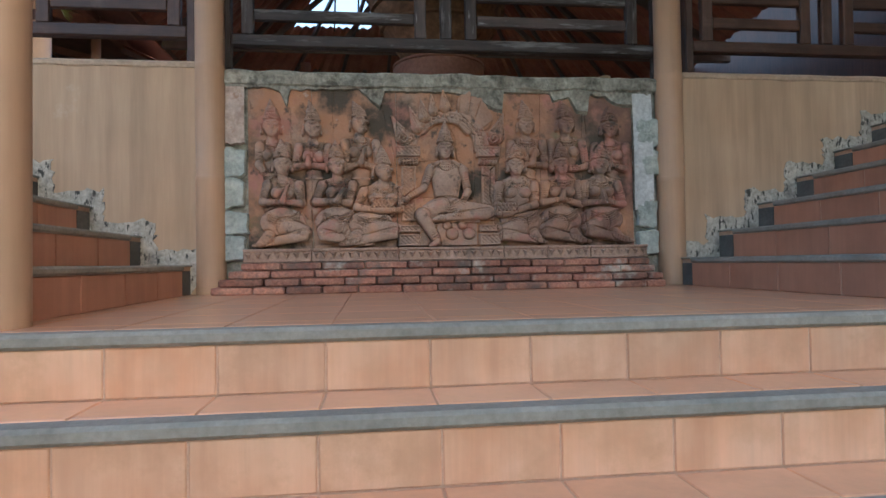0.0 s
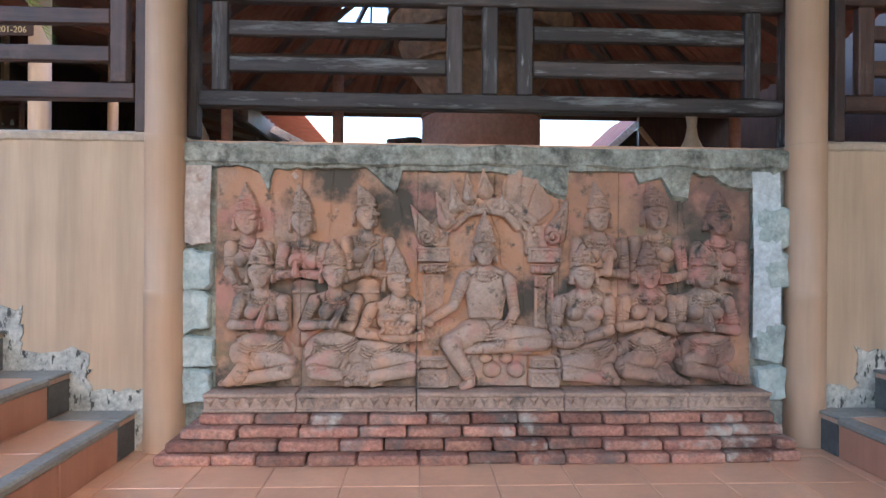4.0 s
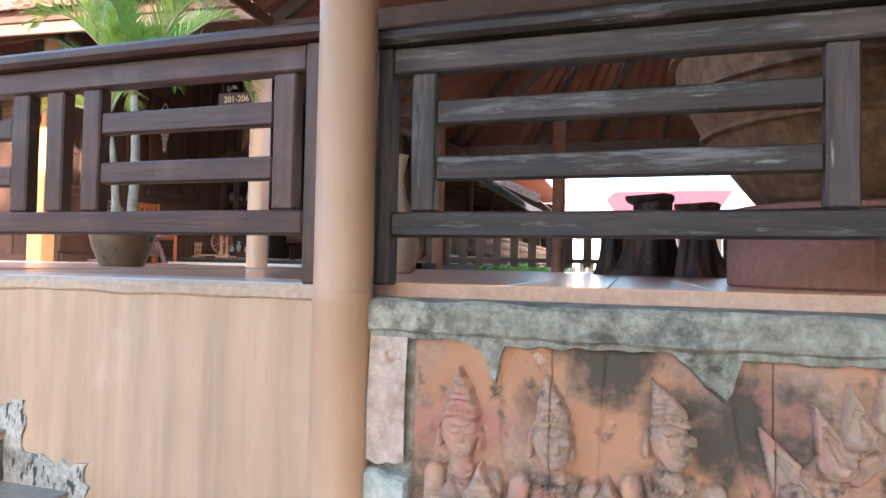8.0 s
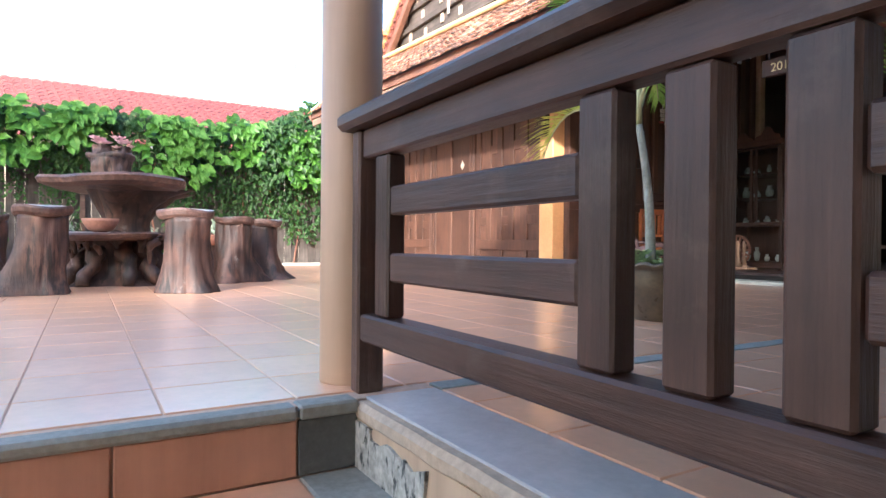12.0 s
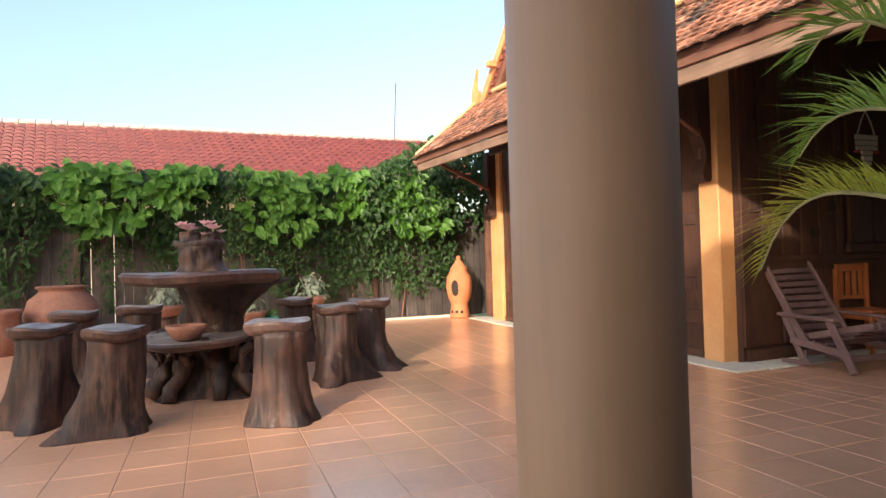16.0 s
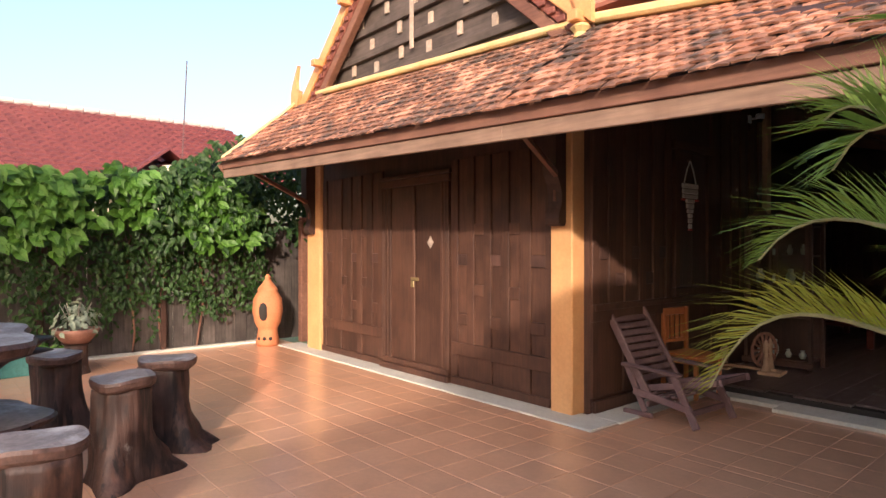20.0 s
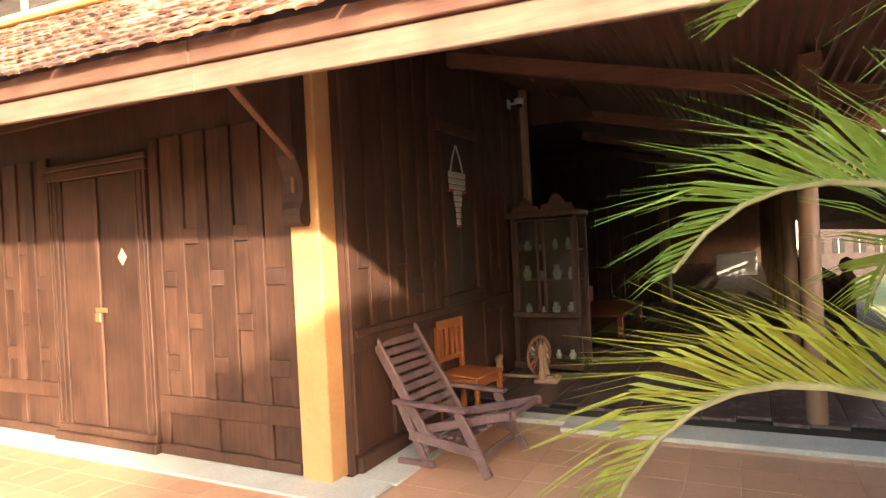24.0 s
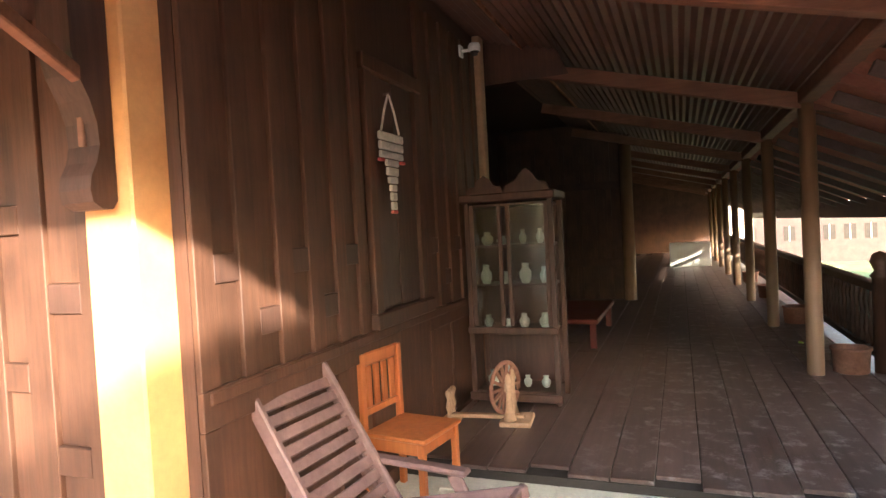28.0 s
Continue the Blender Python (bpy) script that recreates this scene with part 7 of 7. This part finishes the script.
# low wing roofs that slope in from both sides behind the pavilion
for nm, xa, za, xb, zb, xw in (("wing_west", -2.28, 3.06, -1.35, 2.60, None), ("wing_east", 5.4, 4.10, 3.75, 2.58, 4.55)):
    w = thing("wing_roof", pose(0, 0, 0), "low red-brown sheet roof of a side wing with a pale pink edge", "roof", "wing roofs")
    ribbed("sheet", (xb, 12.5, zb), (xb, 17.0, zb), (xa, 12.5, za), (xa, 17.0, za), 40, RUST, w)
    beam("fascia", WHITEPINK, w, (xa, 12.46, za + 0.02), (xb, 12.46, zb + 0.02), 0.05, 0.13)
    if xw is None:
        continue
    x0, x1 = min(xa, xw), max(xa, xw)
    part("wall", box_bm((x0, 12.7, 2.08), (x1, 16.9, 3.2)), DARKTEAK, w)
    for px in (x0 + 0.1, x1 - 0.1):
        part("wall_post", box_bm((px - 0.05, 12.72, -1.44), (px + 0.05, 12.82, 2.08)), DARKTEAK, w)
    part("brace", tube(((4.16, 11.5, 3.0), (4.24, 11.5, 2.90), (4.42, 11.5, 2.68), (4.62, 11.5, 2.54), (4.70, 11.5, 2.44), (4.70, 11.5, 1.45)), 0.045, 8), PALEWOOD, w)

# ---- garden and houses beyond the pavilion ----
shrubs = thing("garden_shrubs", pose(0, 0, 0), "bright green garden shrubs below the pavilion", "shrubs", kind="stuff")
rnd = random.Random(41)
sp1 = []
for k in range(5200):
    x = rnd.uniform(-4, 12)
    top = 1.5 + 0.95 * max(0.0, min(1.0, x - 1.4)) + 0.35 * noise.noise(Vector((x * 0.8, 0, 0)))
    z = top - 2.6 * rnd.random() ** 1.6
    sp1.append((Vector((x, 14.0 + rnd.uniform(-0.8, 0.8) + 0.3 * (top - z), z)), Vector((rnd.uniform(-0.7, 0.7), -1, rnd.uniform(0, 1))), rnd.uniform(0.1, 0.2), rnd.gauss(1.57, 0.8)))
leaf_mesh("leaves", sp1, LEAFYOUNG, shrubs)


def far_house(x0, x1, y0, y1, z0, ze, zr, wall, roofm, label):
    h = thing("garden_house", pose(0, 0, 0), label, "house", "houses beyond the garden")
    part("wall", box_bm((x0, y0, z0), (x1, y1, ze)), wall, h)
    ym = (y0 + y1) / 2
    bm = bmesh.new()
    a = [bm.verts.new(p) for p in ((x0 - 0.8, y0 - 1, ze), (x1 + 0.8, y0 - 1, ze), (x1 - 1.6, ym, zr), (x0 + 1.6, ym, zr), (x0 - 0.8, y1 + 1, ze), (x1 + 0.8, y1 + 1, ze))]
    for f in ((0, 1, 2, 3), (3, 2, 5, 4), (0, 3, 4), (1, 5, 2)):
        bm.faces.new([a[i] for i in f])
    bmesh.ops.recalc_face_normals(bm, faces=bm.faces)
    part("roof", bm, roofm, h)
    n = max(2, int((x1 - x0) / 1.5))
    for i in range(n):
        x = x0 + (x1 - x0) * (i + 0.5) / n
        for z in ([z0 + 2.2] if ze - z0 < 5 else [z0 + 2.0, z0 + 5.0]):
            w = block("window", DARK, h, (x - 0.45, y0 - 0.03, z), (x + 0.45, y0 + 0.05, z + 1.3), 0.01)
            block("mullion", CREAM, w, (-0.03, -0.05, -0.65), (0.03, -0.035, 0.65), 0)
    return h


far_house(-13, -1.6, 42, 52, -1.44, 5.0, 9.4, CREAM, CREAMROOF := mat("pale_tile_roof", (0.62, 0.45, 0.33), (0.7, 0.55, 0.42), 3, 0.8, 0.1), "pale house with a sun-bleached tiled roof")
far_house(6.5, 17, 40, 50, -1.44, 4.8, 9.2, CREAM, CREAMROOF, "pale house with a sun-bleached tiled roof")
far_house(-3, 26, 68, 76, -1.44, 7.0, 10.0, PINKWALL, REDROOF, "long pink two-storey building across the lawn")

# ---- verandah furniture ----


def rocker(m):
    """Folding lounge chair: two back rails, slats from back to seat, arms, slanting legs, floor runners."""
    c = thing("lounge_chair", m, "mauve-brown wooden slatted lounge chair facing the terrace", "chair")
    w = 0.27
    rail = ((-0.42, 0.92), (-0.30, 0.72), (-0.16, 0.46), (-0.02, 0.30), (0.14, 0.24), (0.34, 0.30), (0.62, 0.42))
    for s in (-1, 1):
        beam("back_rail", MAUVE, c, (-0.44, s * w, 0.94), (0.02, s * w, 0.20), 0.035, 0.075, 0.008)
        beam("seat_rail", MAUVE, c, (-0.06, s * (w - 0.05), 0.26), (0.68, s * (w - 0.05), 0.44), 0.03, 0.06, 0.008)
        beam("arm", MAUVE, c, (-0.24, s * (w + 0.035), 0.47), (0.36, s * (w + 0.035), 0.45), 0.075, 0.03, 0.01)
        beam("front_leg", MAUVE, c, (0.28, s * (w + 0.03), 0.44), (0.50, s * (w + 0.03), 0.02), 0.03, 0.07, 0.008)
        beam("rear_leg", MAUVE, c, (-0.22, s * (w + 0.0), 0.46), (-0.02, s * (w + 0.0), 0.06), 0.03, 0.06, 0.008)
        beam("side_rail", MAUVE, c, (-0.12, s * (w + 0.035), 0.24), (0.46, s * (w + 0.035), 0.17), 0.028, 0.065, 0.008)
        beam("runner", MAUVE, c, (-0.26, s * (w - 0.005), 0.025), (0.06, s * (w - 0.005), 0.035), 0.035, 0.05, 0.012)
    tr = bmesh.new()
    n = 10
    top = [(-w + 0.02 + (2 * w - 0.04) * i / n, 0.985 + 0.018 * math.cos(i * 1.26)) for i in range(n + 1)]
    lo = [tr.verts.new((-0.435, y, 0.83)) for y, z in top]
    hi = [tr.verts.new((-0.45 - (z - 0.9) * 0.5, y, z - 0.02)) for y, z in top]
    lo2 = [tr.verts.new(v.co + Vector((0.022, 0, 0.012))) for v in lo]
    hi2 = [tr.verts.new(v.co + Vector((0.022, 0, 0.012))) for v in hi]
    for i in range(n):
        tr.faces.new((lo[i], lo[i + 1], hi[i + 1], hi[i])), tr.faces.new((lo2[i + 1], lo2[i], hi2[i], hi2[i + 1])), tr.faces.new((hi[i], hi[i + 1], hi2[i + 1], hi2[i]))
    part("crest_slat", tr, MAUVE, c, "scalloped top slat")
    for i in range(9):
        t = 0.11 + 0.086 * i
        x, z = -0.44 + 0.46 * t, 0.94 - 0.74 * t
        block("slat", MAUVE, c, (x - 0.012, -w + 0.02, z - 0.027), (x + 0.012, w - 0.02, z + 0.027), 0.005, rot=(0, -32, 0))
    for i in range(9):
        t = i / 8
        x, z = -0.02 + 0.5 * t, 0.25 + 0.10 * t - 0.07 * math.sin(math.pi * t)
        block("slat", MAUVE, c, (x - 0.024, -w + 0.05, z - 0.01), (x + 0.024, w - 0.05, z + 0.01), 0.005, rot=(0, -14, 0))
    for x, z in ((0.42, 0.13), (0.0, 0.13), (0.64, 0.43)):
        beam("cross_bar", MAUVE, c, (x, -w, z), (x, w, z), 0.03, 0.05, 0.006)
    return c


rocker(pose(-6.52, 9.03, D + 0.0, 0, 0, -4))

oc = thing("dining_chair", pose(-6.70, 9.88, D + 0.012, 0, 0, -8), "orange-varnished wooden chair with a vertical-slat back", "chair")
for y in (-0.19, 0.19):
    block("back_post", ORANGEWOOD, oc, (-0.22, y - 0.02, 0.0), (-0.18, y + 0.02, 0.9), 0.005)
    block("front_leg", ORANGEWOOD, oc, (0.17, y - 0.02, 0.0), (0.21, y + 0.02, 0.42), 0.005)
    block("side_apron", ORANGEWOOD, oc, (-0.178, y - 0.012, 0.35), (0.168, y + 0.012, 0.42), 0.004)
block("front_apron", ORANGEWOOD, oc, (0.18, -0.168, 0.35), (0.2, 0.168, 0.42), 0.004)
block("seat", ORANGEWOOD, oc, (-0.20, -0.22, 0.421), (0.23, 0.22, 0.446), 0.01, "worn wooden seat")
crest = bmesh.new()
add_box(crest, (-0.215, -0.168, 0.82), (-0.19, 0.168, 0.90), 0.01)
part("crest_rail", crest, ORANGEWOOD, oc)
block("lower_rail", ORANGEWOOD, oc, (-0.213, -0.168, 0.53), (-0.19, 0.168, 0.57), 0.004)
for k in range(4):
    block("splat", ORANGEWOOD, oc, (-0.211, -0.145 + 0.08 * k, 0.572), (-0.195, -0.095 + 0.08 * k, 0.818), 0.003)

sw = thing("spinning_wheel", pose(-6.52, 11.1, D + 0.11, 0, 0, 6), "small pale wooden spinning wheel", "spinning wheel")
block("base_beam", PALEWOOD, sw, (-0.40, -0.03, 0.03), (0.2, 0.03, 0.06), 0.006)
block("foot_board", PALEWOOD, sw, (-0.45, -0.10, 0.0), (-0.30, 0.10, 0.035), 0.008)
block("foot_board", PALEWOOD, sw, (0.02, -0.14, 0.0), (0.26, 0.14, 0.04), 0.008)
for y in (-0.08, 0.08):
    tp = lathe(((0.05, 0.04), (0.03, 0.12), (0.022, 0.24), (0.03, 0.34), (0.018, 0.38), (0, 0.4)), 12)
    part("upright", tp, PALEWOOD, sw, smooth=True, m=pose(0.10, y, 0))
wheel = bmesh.new()
tube([(0.06 + 0.19 * math.cos(6.2832 * k / 28), 0.0, 0.27 + 0.19 * math.sin(6.2832 * k / 28)) for k in range(29)], 0.018, 6, wheel)
wh = part("wheel", wheel, CLAY, sw, "reddish spoked wheel", smooth=True, m=pose(0.06, 0, 0, 0, 0, 66) @ pose(-0.06, 0, 0))
for k in range(14):
    a = 6.2832 * k / 14
    beam("spoke", CLAY, wh, (0.06 + 0.02 * math.cos(a), 0.0, 0.27 + 0.02 * math.sin(a)), (0.06 + 0.18 * math.cos(a), 0.0, 0.27 + 0.18 * math.sin(a)), 0.018, 0.022, 0)
part("hub", lathe(((0.03, -0.03), (0.03, 0.03)), 12), PALEWOOD, sw, m=pose(0.06, 0, 0.27, 90, 0, 0))
for y in (-0.07, 0.0, 0.07):
    part("spindle_post", lathe(((0.022, 0.03), (0.012, 0.08), (0.024, 0.12), (0.012, 0.18), (0.028, 0.23), (0.02, 0.25), (0, 0.26)), 12), PALEWOOD, sw, smooth=True, m=pose(-0.38, y, 0))

# display cabinet with glass doors
GLASS = mat("cabinet_glass", (0.9, 0.92, 0.9), (0.9, 0.92, 0.9), 1, 0.05, 0, trans=1.0, vary=0.0)
cab = thing("display_cabinet", pose(-6.5, 11.78, D + 0.11), "tall dark carved cabinet with glass doors and china inside", "cabinet")
W, H, DP = 0.36, 1.72, 0.2
for x in (-W, W):
    for y in (-DP, DP):
        block("corner_post", DARKTEAK, cab, (x - 0.022, y - 0.022, 0.0), (x + 0.022, y + 0.022, H), 0.006)
block("back", DARKTEAK, cab, (-W + 0.023, DP - 0.01, 0.1), (W - 0.023, DP + 0.01, H), 0)
for z in (0.1, 0.62, 1.0, 1.34, H - 0.03):
    block("shelf", DARKTEAK, cab, (-W + 0.023, -DP + 0.0, z - 0.012), (W - 0.023, DP - 0.012, z + 0.012), 0.003)
block("base_moulding", DARKTEAK, cab, (-W - 0.04, -DP - 0.05, 0.03), (W + 0.04, -DP - 0.024, 0.10), 0.008)
block("waist_moulding", DARKTEAK, cab, (-W - 0.03, -DP - 0.045, 0.60), (W + 0.03, -DP - 0.024, 0.66), 0.008)
block("cornice", DARKTEAK, cab, (-W - 0.05, -DP - 0.06, H), (W + 0.05, DP + 0.02, H + 0.07), 0.012)
for c, w, k in ((-W * 0.52, W * 0.46, 0.8), (W * 0.48, W * 0.54, 1.0)):
    cr = bmesh.new()
    pts = [(c + w * a, k * z) for a, z in ((-1, 0), (-0.85, 0.07), (-0.5, 0.08), (-0.3, 0.15), (0, 0.19), (0.3, 0.15), (0.5, 0.08), (0.85, 0.07), (1, 0))]
    f1 = [cr.verts.new((x, -DP - 0.04, H + 0.07 + z)) for x, z in pts]
    f2 = [cr.verts.new((x, -DP - 0.01, H + 0.07 + z)) for x, z in pts]
    cr.faces.new(f1), cr.faces.new(f2[::-1])
    for i in range(len(pts)):
        j = (i + 1) % len(pts)
        cr.faces.new((f1[i], f2[i], f2[j], f1[j]))
    part("crest", cr, DARKTEAK, cab, "carved crest")
for a, b in ((-W + 0.023, -0.06), (-0.02, W - 0.023)):
    d = block("door_frame", DARKTEAK, cab, (a, -DP - 0.015, 0.67), (a + 0.035, -DP + 0.01, H - 0.02), 0.004)
    block("door_frame", DARKTEAK, cab, (b - 0.035, -DP - 0.015, 0.67), (b, -DP + 0.01, H - 0.02), 0.004)
    pane = block("glass_pane", GLASS, cab, (a + 0.036, -DP - 0.004, 0.68), (b - 0.036, -DP + 0.0, H - 0.03), 0)
    pane.visible_shadow = False
rnd = random.Random(19)
for z in (0.112, 0.632, 1.012, 1.352):
    for k in range(4):
        x = -0.25 + 0.16 * k + rnd.uniform(-0.02, 0.02)
        r, h = rnd.uniform(0.03, 0.055), rnd.uniform(0.06, 0.2)
        c = thing("china_vessel", pose(-6.5 + x, 11.75, D + 0.11 + z), "small pale glazed china vessel on a cabinet shelf", "china", "china in the cabinet")
        part("body", lathe(((r * 0.6, 0), (r, h * 0.3), (r * 1.05, h * 0.55), (r * 0.5, h * 0.8), (r * 0.65, h), (r * 0.5, h)), 16), CERAMIC, c, smooth=True)

bag = thing("beaded_hanging", pose(-6.875, 10.19, 3.2), "white beaded wall hanging with red trim on a cord loop", "wall hanging")
CLOTH = mat("beaded_cloth", (0.62, 0.58, 0.52), (0.72, 0.68, 0.62), 30, 0.8, 0.6, 120, vary=0.3)
REDTRIM = mat("red_trim", (0.5, 0.07, 0.07), (0.6, 0.12, 0.1), 20, 0.7, 0.2)
rows = ((0.50, 0.17), (0.44, 0.17), (0.38, 0.165), (0.33, 0.16), (0.28, 0.085), (0.22, 0.075), (0.17, 0.06), (0.12, 0.04), (0.06, 0.035), (0.0, 0.03))
for (z0, w0), (z1, w1) in zip(rows, rows[1:]):
    block("bead_row", CLOTH, bag, (-0.012, -w1, z1), (0.012, w1, z0 - 0.008), 0.006)
for y, z in ((-0.15, 0.315), (0.15, 0.315), (0.0, -0.012)):
    block("trim", REDTRIM, bag, (-0.013, y - 0.03, z - 0.012), (0.013, y + 0.03, z + 0.008), 0.004)
part("cord", tube(((0, -0.13, 0.5), (0, -0.07, 0.64), (0, 0.0, 0.75), (0, 0.07, 0.64), (0, 0.13, 0.5)), 0.008, 6), CLOTH, bag)
block("nail_hook", STEEL, None, (-6.91, 10.182, 3.94), (-6.865, 10.198, 3.955), 0.002)
tagged(bpy.data.objects["nail_hook"], "small dark nail holding the hanging", "nail")

bench = thing("low_bench", pose(-6.55, 14.8, D + 0.11), "dark red low bench beside the wall", "bench")
MAROON = mat("maroon_lacquer", (0.12, 0.025, 0.02), (0.17, 0.04, 0.03), 4, 0.4, 0.1)
block("seat", MAROON, bench, (-0.45, -0.9, 0.3), (0.45, 0.9, 0.36), 0.012)
block("back", MAROON, bench, (-0.45, -0.9, 0.36), (-0.40, 0.9, 0.62), 0.01)
for x in (-0.38, 0.38):
    for y in (-0.82, 0.82):
        block("leg", MAROON, bench, (x - 0.04, y - 0.04, 0), (x + 0.04, y + 0.04, 0.3), 0.008)
WHITECLOTH = mat("white_tablecloth", (0.75, 0.75, 0.72), (0.8, 0.8, 0.78), 5, 0.8, 0.2)
wt = thing("cloth_table", pose(-4.9, 27.2, D + 0.11), "table under a white cloth at the verandah's end", "table")
bmc = box_bm((-0.6, -0.35, 0.0), (0.6, 0.35, 0.74), 0.02)
part("cloth", bmc, WHITECLOTH, wt)

sign = thing("room_sign", pose(-3.98, 8.0, 3.18), "small dark board with gilt room numbers", "sign")
block("board", DARKTEAK, sign, (-0.23, -0.012, 0.0), (0.23, 0.012, 0.13), 0.004)
cu = bpy.data.curves.new("text", "FONT")
cu.body, cu.size, cu.align_x, cu.extrude = "201-206", 0.095, "CENTER", 0.002
tx = new("lettering", cu)
tx.parent = sign
tx.matrix_basis = pose(0, -0.0135, 0.03, 90, 0, 0)
GILT = mat("gilt_letter", (0.7, 0.52, 0.24), (0.75, 0.58, 0.3), 9, 0.45, 0.05, metal=0.2)
cu.materials.append(GILT)
part("hanger", tube(((-0.18, 0, 0.13), (-0.18, 0.0, 0.62)), 0.004, 6), STEEL, sign)
part("hanger", tube(((0.18, 0, 0.13), (0.18, 0.0, 0.62)), 0.004, 6), STEEL, sign)

# ---- corner by the fence ----
gp = thing("gate_post", pose(-12.72, 8.55, D), "red-brown timber gate post at the corner", "gate post")
block("post", FASCIA, gp, (-0.06, -0.06, 0), (0.06, 0.06, 2.0), 0.008)
block("cap", FASCIA, gp, (-0.08, -0.08, 2.0), (0.08, 0.08, 2.05), 0.01)
pole = thing("striped_pole", pose(-12.5, 8.95, D), "white pole with a red foot in the gap", "pole")
POLEW = mat("pole_white", (0.72, 0.74, 0.76), (0.8, 0.8, 0.8), 5, 0.6, 0.05)
part("upper", lathe(((0.05, 0.45), (0.05, 1.9)), 14), POLEW, pole)
part("foot", lathe(((0.055, 0), (0.055, 0.449)), 14), REDTRIM, pole, "red foot")
kerb = structure("trim_fence_kerb", box_bm((FX + 0.03, -5, D - 0.01), (FX + 0.17, 8.04, D + 0.03), 0.008), WHITESTRIP, "pale kerb at the foot of the fence", category="trim")
for x, y, h in ((-12.2, 5.2, 0.55), (-12.5, 3.1, 0.5), (-12.4, 4.3, 0.35)):
    pp = thing("plant_pot", pose(x, y, D), "shallow clay pot on a low stand with a silvery plant", "plant pot", "pots by the fence")
    part("stand", lathe(((0.16, 0), (0.13, 0.1), (0.13, h - 0.2), (0.17, h - 0.18)), 18), STUMP, pp)
    part("bowl", lathe(((0.14, h - 0.178), (0.24, h - 0.05), (0.26, h), (0.23, h), (0.2, h - 0.06), (0, h - 0.06)), 24), CLAY, pp, smooth=True)
    pl = thing("silvery_plant", pose(x, y, D + h - 0.05), "bushy grey-green plant in a clay bowl", "plant", "plants by the fence")
    rn = random.Random(int(h * 100))
    sp = []
    for k in range(160):
        a, r = rn.uniform(0, 6.28), rn.uniform(0.02, 0.26)
        sp.append((Vector((r * math.cos(a), r * math.sin(a), rn.uniform(0.02, 0.38) * (1.15 - r * 2))), Vector((math.cos(a), math.sin(a), 0.6)), rn.uniform(0.05, 0.11), rn.gauss(1.57, 0.9)))
    leaf_mesh("foliage", sp, SILVER := bpy.data.materials.get("silver_leaf") or mat("silver_leaf", (0.16, 0.2, 0.13), (0.28, 0.32, 0.22), 9, 0.6, 0.05, vary=0.2), pl)
    for k in range(7):
        a = k * 0.9
        part("stem", tube(((0, 0, 0), (0.08 * math.cos(a), 0.08 * math.sin(a), 0.15), (0.18 * math.cos(a), 0.18 * math.sin(a), 0.36)), 0.006, 5), PALMTRUNK, pl)

TEAL = mat("turquoise_paint", (0.06, 0.24, 0.22), (0.10, 0.31, 0.28), 5, 0.6, 0.1, 30, vary=0.15)
tr = thing("planter_trough", pose(-12.55, 4.75, D), "low turquoise painted trough beside the fence", "planter")
for x in (-0.16, 0.16):
    block("long_side", TEAL, tr, (x - 0.015, -0.5, 0.0), (x + 0.015, 0.5, 0.24), 0.006)
for y in (-0.485, 0.485):
    block("end_side", TEAL, tr, (-0.144, y - 0.015, 0.0), (0.144, y + 0.015, 0.24), 0.006)
block("soil", PLANK, tr, (-0.144, -0.469, 0.02), (0.144, 0.469, 0.19), 0, "dark soil")
tp = thing("trough_plants", pose(-12.55, 4.75, D + 0.18), "small green leafy plants in the trough", "plants", kind="stuff")
rn = random.Random(77)
leaf_mesh("leaves", [(Vector((rn.uniform(-0.13, 0.13), rn.uniform(-0.45, 0.45), rn.uniform(0, 0.16))), Vector((1, rn.uniform(-1, 1), rn.uniform(0.2, 1))), rn.uniform(0.05, 0.1), rn.gauss(1.57, 0.8)) for _ in range(160)], LEAFYOUNG, tp)

# small camera dome under the verandah's roof
sc = thing("security_camera", pose(-6.82, 11.75, 4.62), "small white dome security camera on the verandah wall", "security camera")
block("wall_plate", POLEW, sc, (-0.085, -0.04, -0.05), (-0.065, 0.04, 0.05), 0.004)
part("arm", tube(((-0.07, 0, 0), (0.02, 0, 0.0)), 0.014, 8), POLEW, sc, smooth=True)
part("housing", lathe(((0.0, -0.02), (0.05, -0.015), (0.055, 0.03), (0.045, 0.05), (0, 0.055)), 20), POLEW, sc, smooth=True, m=pose(0.05, 0, 0))
part("dome", lathe(((0.0, -0.06), (0.025, -0.052), (0.04, -0.02)), 18), DARK, sc, "dark dome", smooth=True, m=pose(0.05, 0, 0))
